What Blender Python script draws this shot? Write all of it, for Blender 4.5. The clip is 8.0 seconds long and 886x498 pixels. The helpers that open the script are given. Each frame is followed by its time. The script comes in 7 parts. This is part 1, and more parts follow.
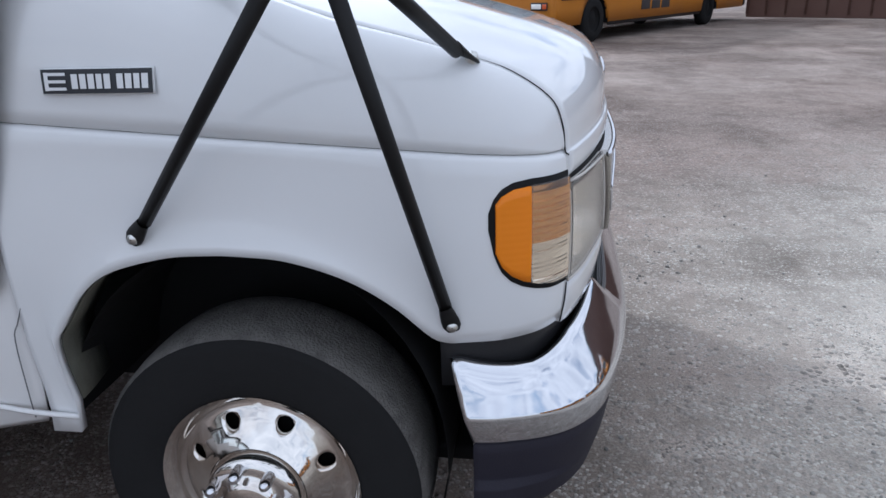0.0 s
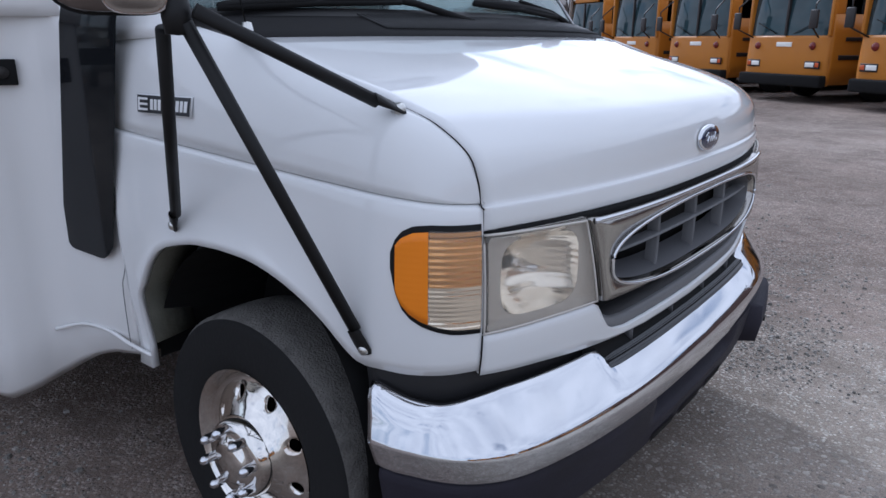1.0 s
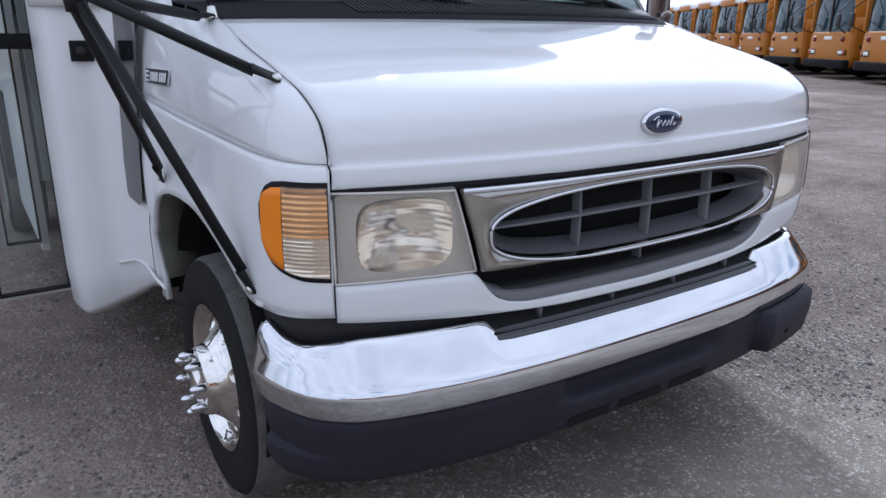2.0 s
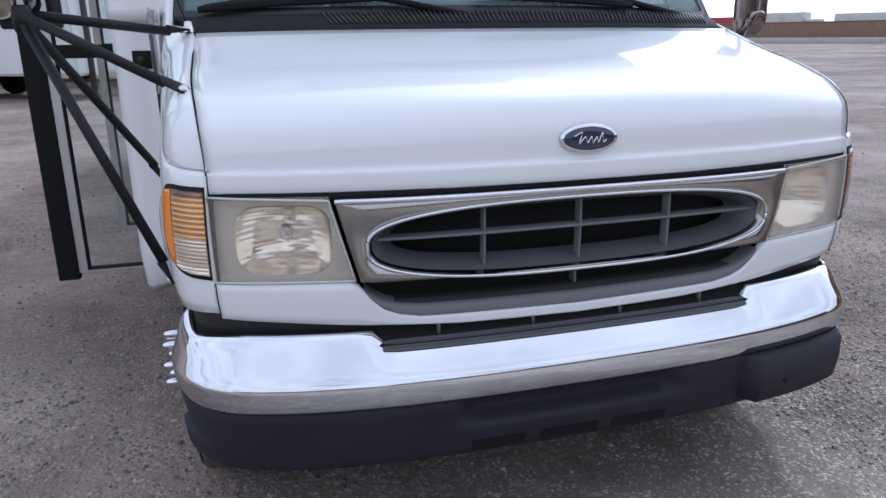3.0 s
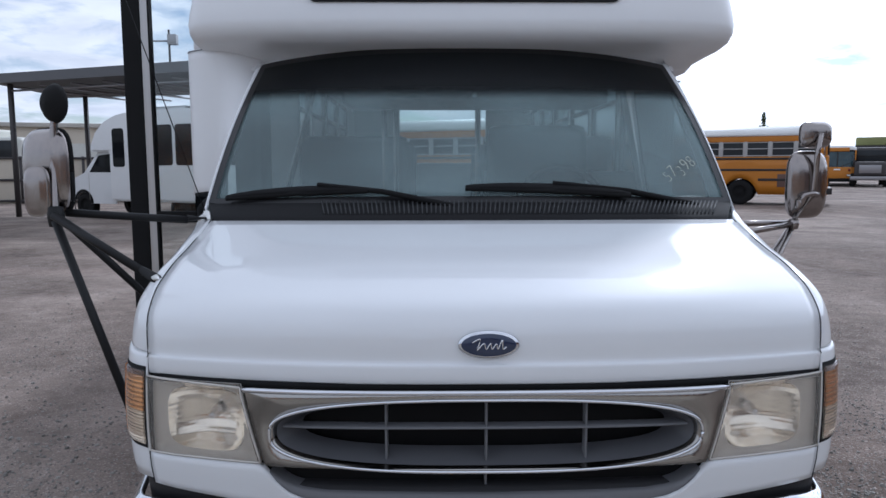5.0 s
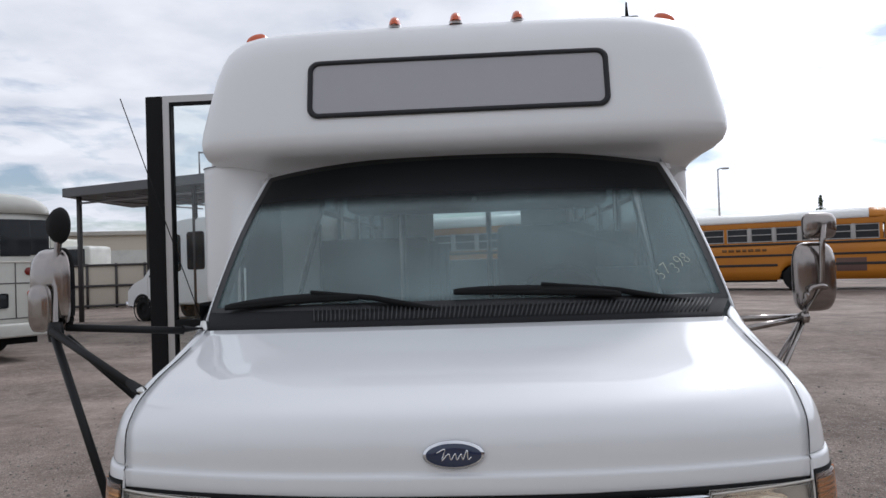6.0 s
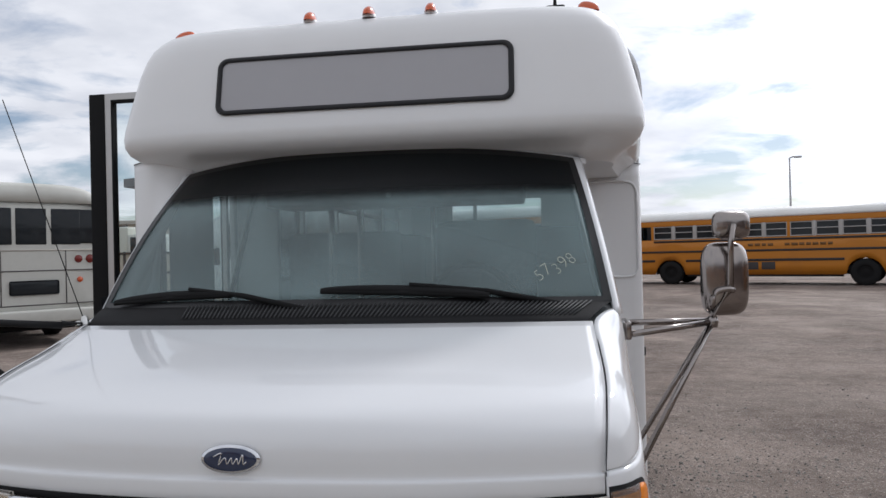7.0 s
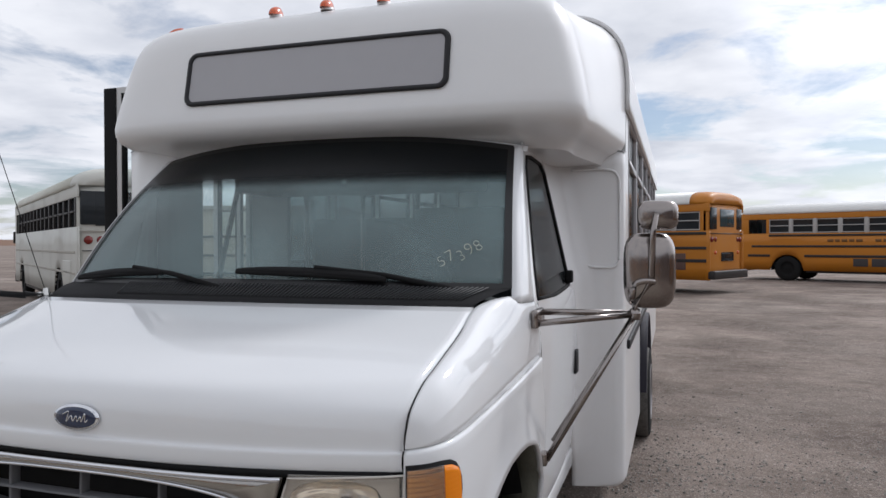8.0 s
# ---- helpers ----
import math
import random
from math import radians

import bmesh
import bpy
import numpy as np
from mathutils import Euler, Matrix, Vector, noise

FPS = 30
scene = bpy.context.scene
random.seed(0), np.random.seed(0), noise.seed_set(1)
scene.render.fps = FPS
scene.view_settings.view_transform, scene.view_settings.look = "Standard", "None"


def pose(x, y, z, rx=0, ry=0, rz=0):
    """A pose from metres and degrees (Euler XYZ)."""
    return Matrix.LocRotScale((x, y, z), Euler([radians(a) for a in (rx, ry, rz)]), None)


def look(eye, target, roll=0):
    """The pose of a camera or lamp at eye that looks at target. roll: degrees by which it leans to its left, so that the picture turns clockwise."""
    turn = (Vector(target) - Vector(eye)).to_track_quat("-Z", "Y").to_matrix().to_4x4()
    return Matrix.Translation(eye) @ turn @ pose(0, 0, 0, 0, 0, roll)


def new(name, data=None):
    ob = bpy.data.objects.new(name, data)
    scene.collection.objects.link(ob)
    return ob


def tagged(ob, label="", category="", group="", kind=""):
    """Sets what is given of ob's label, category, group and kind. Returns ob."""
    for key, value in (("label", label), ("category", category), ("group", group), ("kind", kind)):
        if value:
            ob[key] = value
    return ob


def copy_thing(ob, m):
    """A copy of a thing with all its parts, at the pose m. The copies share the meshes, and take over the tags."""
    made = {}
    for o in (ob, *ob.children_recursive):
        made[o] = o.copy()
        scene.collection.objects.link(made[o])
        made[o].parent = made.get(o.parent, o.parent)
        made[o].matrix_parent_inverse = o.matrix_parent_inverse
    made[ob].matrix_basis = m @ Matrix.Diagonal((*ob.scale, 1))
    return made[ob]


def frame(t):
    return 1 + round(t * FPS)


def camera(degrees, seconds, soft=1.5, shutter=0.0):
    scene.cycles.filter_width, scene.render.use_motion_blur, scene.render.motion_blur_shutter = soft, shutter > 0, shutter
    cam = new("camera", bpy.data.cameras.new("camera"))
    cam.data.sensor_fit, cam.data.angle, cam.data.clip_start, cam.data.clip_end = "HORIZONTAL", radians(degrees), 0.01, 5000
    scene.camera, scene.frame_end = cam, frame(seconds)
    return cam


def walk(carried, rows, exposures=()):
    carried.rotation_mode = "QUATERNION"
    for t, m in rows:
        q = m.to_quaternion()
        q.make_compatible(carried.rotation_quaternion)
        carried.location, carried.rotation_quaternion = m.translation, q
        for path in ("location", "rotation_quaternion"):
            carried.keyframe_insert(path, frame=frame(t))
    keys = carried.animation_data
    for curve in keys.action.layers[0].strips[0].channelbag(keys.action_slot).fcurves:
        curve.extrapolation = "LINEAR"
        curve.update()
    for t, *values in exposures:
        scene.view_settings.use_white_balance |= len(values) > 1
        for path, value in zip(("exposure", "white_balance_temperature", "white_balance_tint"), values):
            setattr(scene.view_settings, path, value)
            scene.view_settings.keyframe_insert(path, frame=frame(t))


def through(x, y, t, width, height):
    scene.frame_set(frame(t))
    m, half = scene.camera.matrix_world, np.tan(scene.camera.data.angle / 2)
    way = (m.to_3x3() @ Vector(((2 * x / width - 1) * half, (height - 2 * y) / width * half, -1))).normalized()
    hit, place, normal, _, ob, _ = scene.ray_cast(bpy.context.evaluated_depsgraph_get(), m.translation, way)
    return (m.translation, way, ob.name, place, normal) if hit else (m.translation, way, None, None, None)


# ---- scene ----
cam = camera(63.7, 8.0)
PATH = [
    (0, (-2.135, 0.131, 1.34), (-0.279, 0.398, 0.643), -1.4),
    (0.5, (-2.082, -0.314, 1.39), (-0.319, 0.402, 0.773), -0.2),
    (1, (-1.902, -0.644, 1.345), (-0.393, 0.541, 0.782), 0.2),
    (1.2, (-1.819, -0.774, 1.339), (-0.388, 0.468, 0.697), 1.0),
    (2.3, (-1.268, -1.339, 1.301), (-0.392, 0.369, 0.74), -0.1),
    (2.5, (-1.124, -1.383, 1.326), (-0.37, 0.374, 0.739), -0.2),
    (3, (-0.788, -1.534, 1.333), (-0.255, 0.307, 0.761), -0.6),
    (3.5, (-0.502, -1.693, 1.422), (-0.197, 0.206, 0.873), -1.1),
    (4, (-0.326, -1.659, 1.418), (-0.093, 0.26, 0.906), 1.7),
    (4.5, (-0.199, -1.639, 1.459), (-0.077, 0.315, 1.049), -0.6),
    (5, (-0.131, -1.698, 1.525), (-0.101, 0.289, 1.296), -0.1),
    (5.2, (-0.111, -1.722, 1.536), (-0.107, 0.272, 1.379), -0.3),
    (6.3, (0.262, -1.711, 1.559), (0.094, 0.281, 1.619), -1.1),
    (6.5, (0.407, -1.661, 1.558), (0.244, 0.332, 1.617), 1.1),
    (7, (0.759, -1.609, 1.572), (0.457, 0.368, 1.584), -1.4),
    (7.5, (1.167, -1.614, 1.588), (0.724, 0.336, 1.552), -1.5),
    (8, (1.488, -1.501, 1.552), (0.869, 0.4, 1.536), -0.2),
]
walk(cam, [(t, look(e, g, r)) for t, e, g, r in PATH],
     exposures=((0.0, 0.16, 5450, 12), (1.0, 0.0, 5330, 14), (2.5, 0.24, 5350, 14), (3.5, 0.26, 5350, 14), (4.5, 0.04, 5350, 14), (5.2, -0.18, 5480, 12), (6.4, -0.22, 6050, 12), (8.0, -0.22, 6050, 12)))

# ---------------------------------------------------------------- light
SUN_AZ, SUN_EL = radians(58), radians(42)          # azimuth counted from +x towards +y


def build_world():
    w = bpy.data.worlds.new("sky")
    scene.world = w
    w.use_nodes = True
    nt = w.node_tree
    nt.nodes.clear()
    N = nt.nodes.new
    out, bg, sky = N("ShaderNodeOutputWorld"), N("ShaderNodeBackground"), N("ShaderNodeTexSky")
    sky.sky_type, sky.sun_disc = "NISHITA", False
    sky.sun_elevation, sky.sun_rotation = SUN_EL, math.pi / 2 - SUN_AZ
    sky.air_density, sky.dust_density = 1.0, 0.6
    tc, sep = N("ShaderNodeTexCoord"), N("ShaderNodeSeparateXYZ")
    nt.links.new(tc.outputs["Generated"], sep.inputs[0])
    # clouds lie on a flat layer: divide the direction by its height
    zmax = N("ShaderNodeMath"); zmax.operation = "MAXIMUM"; zmax.inputs[1].default_value = 0.0
    nt.links.new(sep.outputs["Z"], zmax.inputs[0])
    off = N("ShaderNodeMath"); off.operation = "ADD"; off.inputs[1].default_value = 0.14
    nt.links.new(zmax.outputs[0], off.inputs[0])
    dx, dy = N("ShaderNodeMath"), N("ShaderNodeMath")
    for d, ax in ((dx, "X"), (dy, "Y")):
        d.operation = "DIVIDE"
        nt.links.new(sep.outputs[ax], d.inputs[0])
        nt.links.new(off.outputs[0], d.inputs[1])
    comb = N("ShaderNodeCombineXYZ")
    nt.links.new(dx.outputs[0], comb.inputs[0]); nt.links.new(dy.outputs[0], comb.inputs[1])
    noi = N("ShaderNodeTexNoise")
    noi.inputs["Scale"].default_value, noi.inputs["Detail"].default_value = 1.7, 10
    noi.inputs["Roughness"].default_value, noi.inputs["Distortion"].default_value = 0.56, 0.35
    nt.links.new(comb.outputs[0], noi.inputs["Vector"])
    ramp = N("ShaderNodeValToRGB")
    ramp.color_ramp.elements[0].position, ramp.color_ramp.elements[1].position = 0.39, 0.53
    ramp.color_ramp.elements[0].color = (0.16, 0.16, 0.16, 1)
    thick = N("ShaderNodeMath"); thick.operation = "MULTIPLY_ADD"; thick.inputs[1].default_value = 0.22      # the cover closes overhead
    nt.links.new(zmax.outputs[0], thick.inputs[0]); nt.links.new(noi.outputs["Fac"], thick.inputs[2])
    nt.links.new(thick.outputs[0], ramp.inputs[0])
    noi2 = N("ShaderNodeTexNoise")
    noi2.inputs["Scale"].default_value, noi2.inputs["Detail"].default_value = 2.3, 6
    nt.links.new(comb.outputs[0], noi2.inputs["Vector"])
    shade = N("ShaderNodeValToRGB")
    shade.color_ramp.elements[0].position, shade.color_ramp.elements[1].position = 0.30, 0.62
    shade.color_ramp.elements[0].color, shade.color_ramp.elements[1].color = (8.9, 9.05, 9.4, 1), (12.3, 12.2, 12.1, 1)
    nt.links.new(noi2.outputs["Fac"], shade.inputs[0])
    mix = N("ShaderNodeMix"); mix.data_type = "RGBA"
    nt.links.new(ramp.outputs[0], mix.inputs["Factor"])
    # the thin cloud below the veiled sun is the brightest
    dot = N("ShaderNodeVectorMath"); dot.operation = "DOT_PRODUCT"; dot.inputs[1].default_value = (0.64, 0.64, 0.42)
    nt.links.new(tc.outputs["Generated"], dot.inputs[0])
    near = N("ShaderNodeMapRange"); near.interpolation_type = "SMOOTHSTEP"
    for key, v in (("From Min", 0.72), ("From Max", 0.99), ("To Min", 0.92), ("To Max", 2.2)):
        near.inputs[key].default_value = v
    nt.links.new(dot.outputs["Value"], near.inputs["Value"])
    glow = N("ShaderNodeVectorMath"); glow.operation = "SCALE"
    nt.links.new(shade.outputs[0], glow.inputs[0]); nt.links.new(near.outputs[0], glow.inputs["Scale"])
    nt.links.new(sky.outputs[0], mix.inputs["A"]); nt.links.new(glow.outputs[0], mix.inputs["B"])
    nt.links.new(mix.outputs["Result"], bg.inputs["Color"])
    bg.inputs["Strength"].default_value = 0.093
    nt.links.new(bg.outputs[0], out.inputs[0])


sun_dir = Vector((math.cos(SUN_EL) * math.cos(SUN_AZ), math.cos(SUN_EL) * math.sin(SUN_AZ), math.sin(SUN_EL)))
build_world()
sun_data = bpy.data.lights.new("sun", "SUN")
sun_data.energy, sun_data.angle, sun_data.color = 1.6, radians(5), (1.0, 0.96, 0.9)
sun = new("sun", sun_data)
sun.matrix_world = look(sun_dir * 60, (0, 0, 0))


# ---------------------------------------------------------------- materials
def material(name, color, rough=0.5, metal=0.0, var=0.06, scale=8.0, bump=0.0, bump_scale=120.0, coat=0.0, second=None,
             second_scale=1.2, second_amount=0.5, trans=0.0, ior=1.45, emit=0.0, coords="Object", alpha=1.0):
    """Principled surface with two scales of variation in colour and gloss, and a fine relief."""
    m = bpy.data.materials.new(name)
    m.use_nodes = True
    nt = m.node_tree
    b = nt.nodes["Principled BSDF"]
    N, L = nt.nodes.new, nt.links.new
    tc = N("ShaderNodeTexCoord")
    col = (*color, 1)
    n1 = N("ShaderNodeTexNoise"); n1.inputs["Scale"].default_value = scale; n1.inputs["Detail"].default_value = 5
    n2 = N("ShaderNodeTexNoise"); n2.inputs["Scale"].default_value = second_scale; n2.inputs["Detail"].default_value = 6
    for n in (n1, n2):
        L(tc.outputs[coords], n.inputs["Vector"])
    mixv = N("ShaderNodeMix"); mixv.data_type = "RGBA"
    mixv.inputs["A"].default_value = tuple(max(0, c * (1 - var)) for c in color) + (1,)
    mixv.inputs["B"].default_value = tuple(min(1, c * (1 + var)) for c in color) + (1,)
    L(n1.outputs["Fac"], mixv.inputs["Factor"])
    last = mixv.outputs["Result"]
    if second:
        r = N("ShaderNodeValToRGB")
        r.color_ramp.elements[0].position, r.color_ramp.elements[1].position = 0.5, 0.68
        L(n2.outputs["Fac"], r.inputs[0])
        mu = N("ShaderNodeMath"); mu.operation = "MULTIPLY"; mu.inputs[1].default_value = second_amount
        L(r.outputs[0], mu.inputs[0])
        ms = N("ShaderNodeMix"); ms.data_type = "RGBA"
        L(mu.outputs[0], ms.inputs["Factor"]); L(last, ms.inputs["A"])
        ms.inputs["B"].default_value = (*second, 1)
        last = ms.outputs["Result"]
    L(last, b.inputs["Base Color"])
    mr = N("ShaderNodeMapRange")
    mr.inputs["To Min"].default_value, mr.inputs["To Max"].default_value = max(0.0, rough * 0.85), min(1.0, rough * 1.15)
    L(n1.outputs["Fac"], mr.inputs["Value"]); L(mr.outputs[0], b.inputs["Roughness"])
    b.inputs["Metallic"].default_value = metal
    b.inputs["Coat Weight"].default_value, b.inputs["Coat Roughness"].default_value = coat, 0.05
    b.inputs["Transmission Weight"].default_value, b.inputs["IOR"].default_value = trans, ior
    b.inputs["Alpha"].default_value = alpha
    if emit:
        b.inputs["Emission Color"].default_value = col
        b.inputs["Emission Strength"].default_value = emit
    if bump:
        n3 = N("ShaderNodeTexNoise"); n3.inputs["Scale"].default_value = bump_scale; n3.inputs["Detail"].default_value = 4
        L(tc.outputs[coords], n3.inputs["Vector"])
        bp = N("ShaderNodeBump"); bp.inputs["Strength"].default_value = bump; bp.inputs["Distance"].default_value = 0.01
        L(n3.outputs["Fac"], bp.inputs["Height"]); L(bp.outputs[0], b.inputs["Normal"])
    return m


def fluted(name, color, axis, pitch, rough=0.1, trans=1.0, depth=0.4):
    """Moulded lens plastic with parallel flutes."""
    m = material(name, color, rough=rough, trans=trans, ior=1.3, var=0.04)
    nt = m.node_tree
    tc, wv, bp = nt.nodes.new("ShaderNodeTexCoord"), nt.nodes.new("ShaderNodeTexWave"), nt.nodes.new("ShaderNodeBump")
    wv.bands_direction = axis
    wv.inputs["Scale"].default_value = 0.314 / pitch
    nt.links.new(tc.outputs["Object"], wv.inputs["Vector"])
    bp.inputs["Strength"].default_value, bp.inputs["Distance"].default_value = depth, 0.004
    nt.links.new(wv.outputs["Fac"], bp.inputs["Height"])
    nt.links.new(bp.outputs[0], nt.nodes["Principled BSDF"].inputs["Normal"])
    return m


def pane_glass(name, tint, graze=0.5, rough=0.12):
    """Clear pane: lets light straight through, tinted, and mirrors more at a flat angle."""
    m = bpy.data.materials.new(name)
    m.use_nodes = True
    nt = m.node_tree
    N, L = nt.nodes.new, nt.links.new
    nt.nodes.remove(nt.nodes["Principled BSDF"])
    through, gloss, lean, mixer = N("ShaderNodeBsdfTransparent"), N("ShaderNodeBsdfGlossy"), N("ShaderNodeLayerWeight"), N("ShaderNodeMixShader")
    steep, share = N("ShaderNodeMath"), N("ShaderNodeMath")
    through.inputs["Color"].default_value = (*tint, 1)
    gloss.inputs["Roughness"].default_value = rough
    lean.inputs["Blend"].default_value = 0.5
    steep.operation, steep.inputs[1].default_value = 'POWER', 4.0
    share.operation, share.inputs[1].default_value, share.inputs[2].default_value = 'MULTIPLY_ADD', graze, 0.04
    L(lean.outputs["Facing"], steep.inputs[0]); L(steep.outputs[0], share.inputs[0])
    L(share.outputs[0], mixer.inputs[0]); L(through.outputs[0], mixer.inputs[1]); L(gloss.outputs[0], mixer.inputs[2])
    L(mixer.outputs[0], nt.nodes["Material Output"].inputs["Surface"])
    return m


def ground_material():
    """Packed dirt with a skin of small stones: patches at three sizes, stones that differ one by one."""
    m = bpy.data.materials.new("gravel_dirt")
    m.use_nodes = True
    nt = m.node_tree
    b = nt.nodes["Principled BSDF"]
    N, L = nt.nodes.new, nt.links.new
    tc = N("ShaderNodeTexCoord")

    def noise_tex(scale, detail, rough=0.6, stretch=None):
        n = N("ShaderNodeTexNoise")
        n.inputs["Scale"].default_value, n.inputs["Detail"].default_value, n.inputs["Roughness"].default_value = scale, detail, rough
        n.inputs["Distortion"].default_value = 0.4
        if stretch:
            mp = N("ShaderNodeMapping")
            mp.inputs["Scale"].default_value, mp.inputs["Rotation"].default_value = stretch
            L(tc.outputs["Object"], mp.inputs["Vector"]); L(mp.outputs[0], n.inputs["Vector"])
        else:
            L(tc.outputs["Object"], n.inputs["Vector"])
        return n

    def ramp(src, p0, c0, p1, c1):
        r = N("ShaderNodeValToRGB")
        e = r.color_ramp.elements
        e[0].position, e[0].color, e[1].position, e[1].color = p0, (*c0, 1), p1, (*c1, 1)
        L(src, r.inputs[0])
        return r.outputs[0]

    def mix(kind, fac, a, c):
        x = N("ShaderNodeMix"); x.data_type = "RGBA"; x.blend_type = kind
        if isinstance(fac, float):
            x.inputs["Factor"].default_value = fac
        else:
            L(fac, x.inputs["Factor"])
        L(a, x.inputs["A"])
        if isinstance(c, tuple):
            x.inputs["B"].default_value = (*c, 1)
        else:
            L(c, x.inputs["B"])
        return x.outputs["Result"]
    big, mid, small = noise_tex(0.16, 5, 0.55), noise_tex(0.75, 7, 0.62), noise_tex(5.5, 6, 0.6)
    track = noise_tex(1.0, 5, 0.55, ((0.25, 1.3, 1), (0, 0, radians(-28))))
    grit = noise_tex(150, 3, 0.7)
    base = ramp(mid.outputs["Fac"], 0.36, (0.170, 0.155, 0.143), 0.62, (0.310, 0.297, 0.280))
    base = mix("MULTIPLY", 1.0, base, ramp(big.outputs["Fac"], 0.38, (0.74, 0.68, 0.645), 0.60, (1.22, 1.21, 1.19)))
    patch = noise_tex(0.42, 8, 0.68, ((1.0, 0.55, 1), (0, 0, radians(12))))
    base = mix("MULTIPLY", 1.0, base, ramp(patch.outputs["Fac"], 0.42, (0.86, 0.845, 0.835), 0.60, (1.24, 1.235, 1.23)))
    base = mix("MULTIPLY", 0.5, base, ramp(track.outputs["Fac"], 0.38, (0.70, 0.68, 0.67), 0.60, (1.16, 1.15, 1.14)))
    base = mix("MULTIPLY", 0.8, base, ramp(small.outputs["Fac"], 0.30, (0.74, 0.73, 0.72), 0.70, (1.22, 1.22, 1.22)))
    base = mix("MULTIPLY", 0.7, base, ramp(grit.outputs["Fac"], 0.30, (0.55, 0.55, 0.55), 0.70, (1.42, 1.42, 1.41)))
    # stones of two sizes, each with its own tone, thick in some patches and thin in others
    heights = []
    for scale, lo, hi, cover in ((85, 0.44, 0.58, 0.55), (34, 0.50, 0.62, 0.42)):
        cell = N("ShaderNodeTexVoronoi"); cell.inputs["Scale"].default_value = scale
        L(tc.outputs["Object"], cell.inputs["Vector"])
        tone = ramp(cell.outputs["Color"], 0.05, (0.11, 0.104, 0.096), 0.95, (0.50, 0.485, 0.455))
        size = N("ShaderNodeMath"); size.operation = "LESS_THAN"; size.inputs[1].default_value = cover
        L(cell.outputs["Distance"], size.inputs[0])
        sep = N("ShaderNodeSeparateColor"); L(cell.outputs["Color"], sep.inputs[0])
        pick = N("ShaderNodeMath"); pick.operation = "GREATER_THAN"; pick.inputs[1].default_value = 0.42
        L(sep.outputs[2], pick.inputs[0])
        where = ramp(small.outputs["Fac"] if scale > 50 else mid.outputs["Fac"], lo - .08, (0.12, 0.12, 0.12), hi, (1, 1, 1))
        f1 = N("ShaderNodeMath"); f1.operation = "MULTIPLY"; L(size.outputs[0], f1.inputs[0]); L(pick.outputs[0], f1.inputs[1])
        f2 = N("ShaderNodeMath"); f2.operation = "MULTIPLY"; L(f1.outputs[0], f2.inputs[0]); L(where, f2.inputs[1])
        f3 = N("ShaderNodeMath"); f3.operation = "MULTIPLY"; f3.inputs[1].default_value = 0.92; L(f2.outputs[0], f3.inputs[0])
        base = mix("MIX", f3.outputs[0], base, tone)
        up = N("ShaderNodeMath"); up.operation = "SUBTRACT"; up.inputs[0].default_value = 0.7; L(cell.outputs["Distance"], up.inputs[1])
        hm = N("ShaderNodeMath"); hm.operation = "MULTIPLY"; L(up.outputs[0], hm.inputs[0]); L(f2.outputs[0], hm.inputs[1])
        hs = N("ShaderNodeMath"); hs.operation = "MULTIPLY"; hs.inputs[1].default_value = 60 / scale; L(hm.outputs[0], hs.inputs[0])
        heights.append(hs.outputs[0])
    # a paler worn patch of gravel out in the yard, browner dirt elsewhere
    sx = N("ShaderNodeSeparateXYZ"); L(tc.outputs["Object"], sx.inputs[0])
    wob = N("ShaderNodeMath"); wob.operation = "MULTIPLY_ADD"; wob.inputs[1].default_value = 5.0
    lean = N("ShaderNodeMath"); lean.operation = "MULTIPLY_ADD"; lean.inputs[1].default_value = 0.5
    over = N("ShaderNodeMath"); over.operation = "MULTIPLY_ADD"; over.inputs[1].default_value, over.inputs[2].default_value = 0.9, -2.0
    far = N("ShaderNodeMath"); far.operation = "MAXIMUM"
    L(sx.outputs["X"], over.inputs[0]); L(sx.outputs["Y"], lean.inputs[0]); L(over.outputs[0], lean.inputs[2])
    L(lean.outputs[0], far.inputs[0]); L(sx.outputs["Y"], far.inputs[1])
    L(mid.outputs["Fac"], wob.inputs[0]); L(far.outputs[0], wob.inputs[2])
    rng = N("ShaderNodeMapRange"); rng.interpolation_type = "SMOOTHSTEP"
    rng.inputs["From Min"].default_value, rng.inputs["From Max"].default_value = 1.2, 3.6
    L(wob.outputs[0], rng.inputs["Value"])
    tone = N("ShaderNodeMix"); tone.data_type = "RGBA"
    tone.inputs["A"].default_value, tone.inputs["B"].default_value = (1.36, 1.35, 1.29, 1), (0.88, 0.785, 0.745, 1)
    L(rng.outputs[0], tone.inputs["Factor"])
    base = mix("MULTIPLY", 1.0, base, tone.outputs["Result"])
    L(base, b.inputs["Base Color"])
    b.inputs["Roughness"].default_value = 0.92
    b.inputs["Specular IOR Level"].default_value = 0.25
    tot = N("ShaderNodeMath"); tot.operation = "ADD"; L(heights[0], tot.inputs[0]); L(heights[1], tot.inputs[1])
    tot2 = N("ShaderNodeMath"); tot2.operation = "MULTIPLY_ADD"; tot2.inputs[1].default_value = 0.35
    L(grit.outputs["Fac"], tot2.inputs[0]); L(tot.outputs[0], tot2.inputs[2])
    tot3 = N("ShaderNodeMath"); tot3.operation = "MULTIPLY_ADD"; tot3.inputs[1].default_value = 1.6
    L(small.outputs["Fac"], tot3.inputs[0]); L(tot2.outputs[0], tot3.inputs[2])
    bp = N("ShaderNodeBump"); bp.inputs["Strength"].default_value, bp.inputs["Distance"].default_value = 1.0, 0.014
    L(tot3.outputs[0], bp.inputs["Height"]); L(bp.outputs[0], b.inputs["Normal"])
    return m


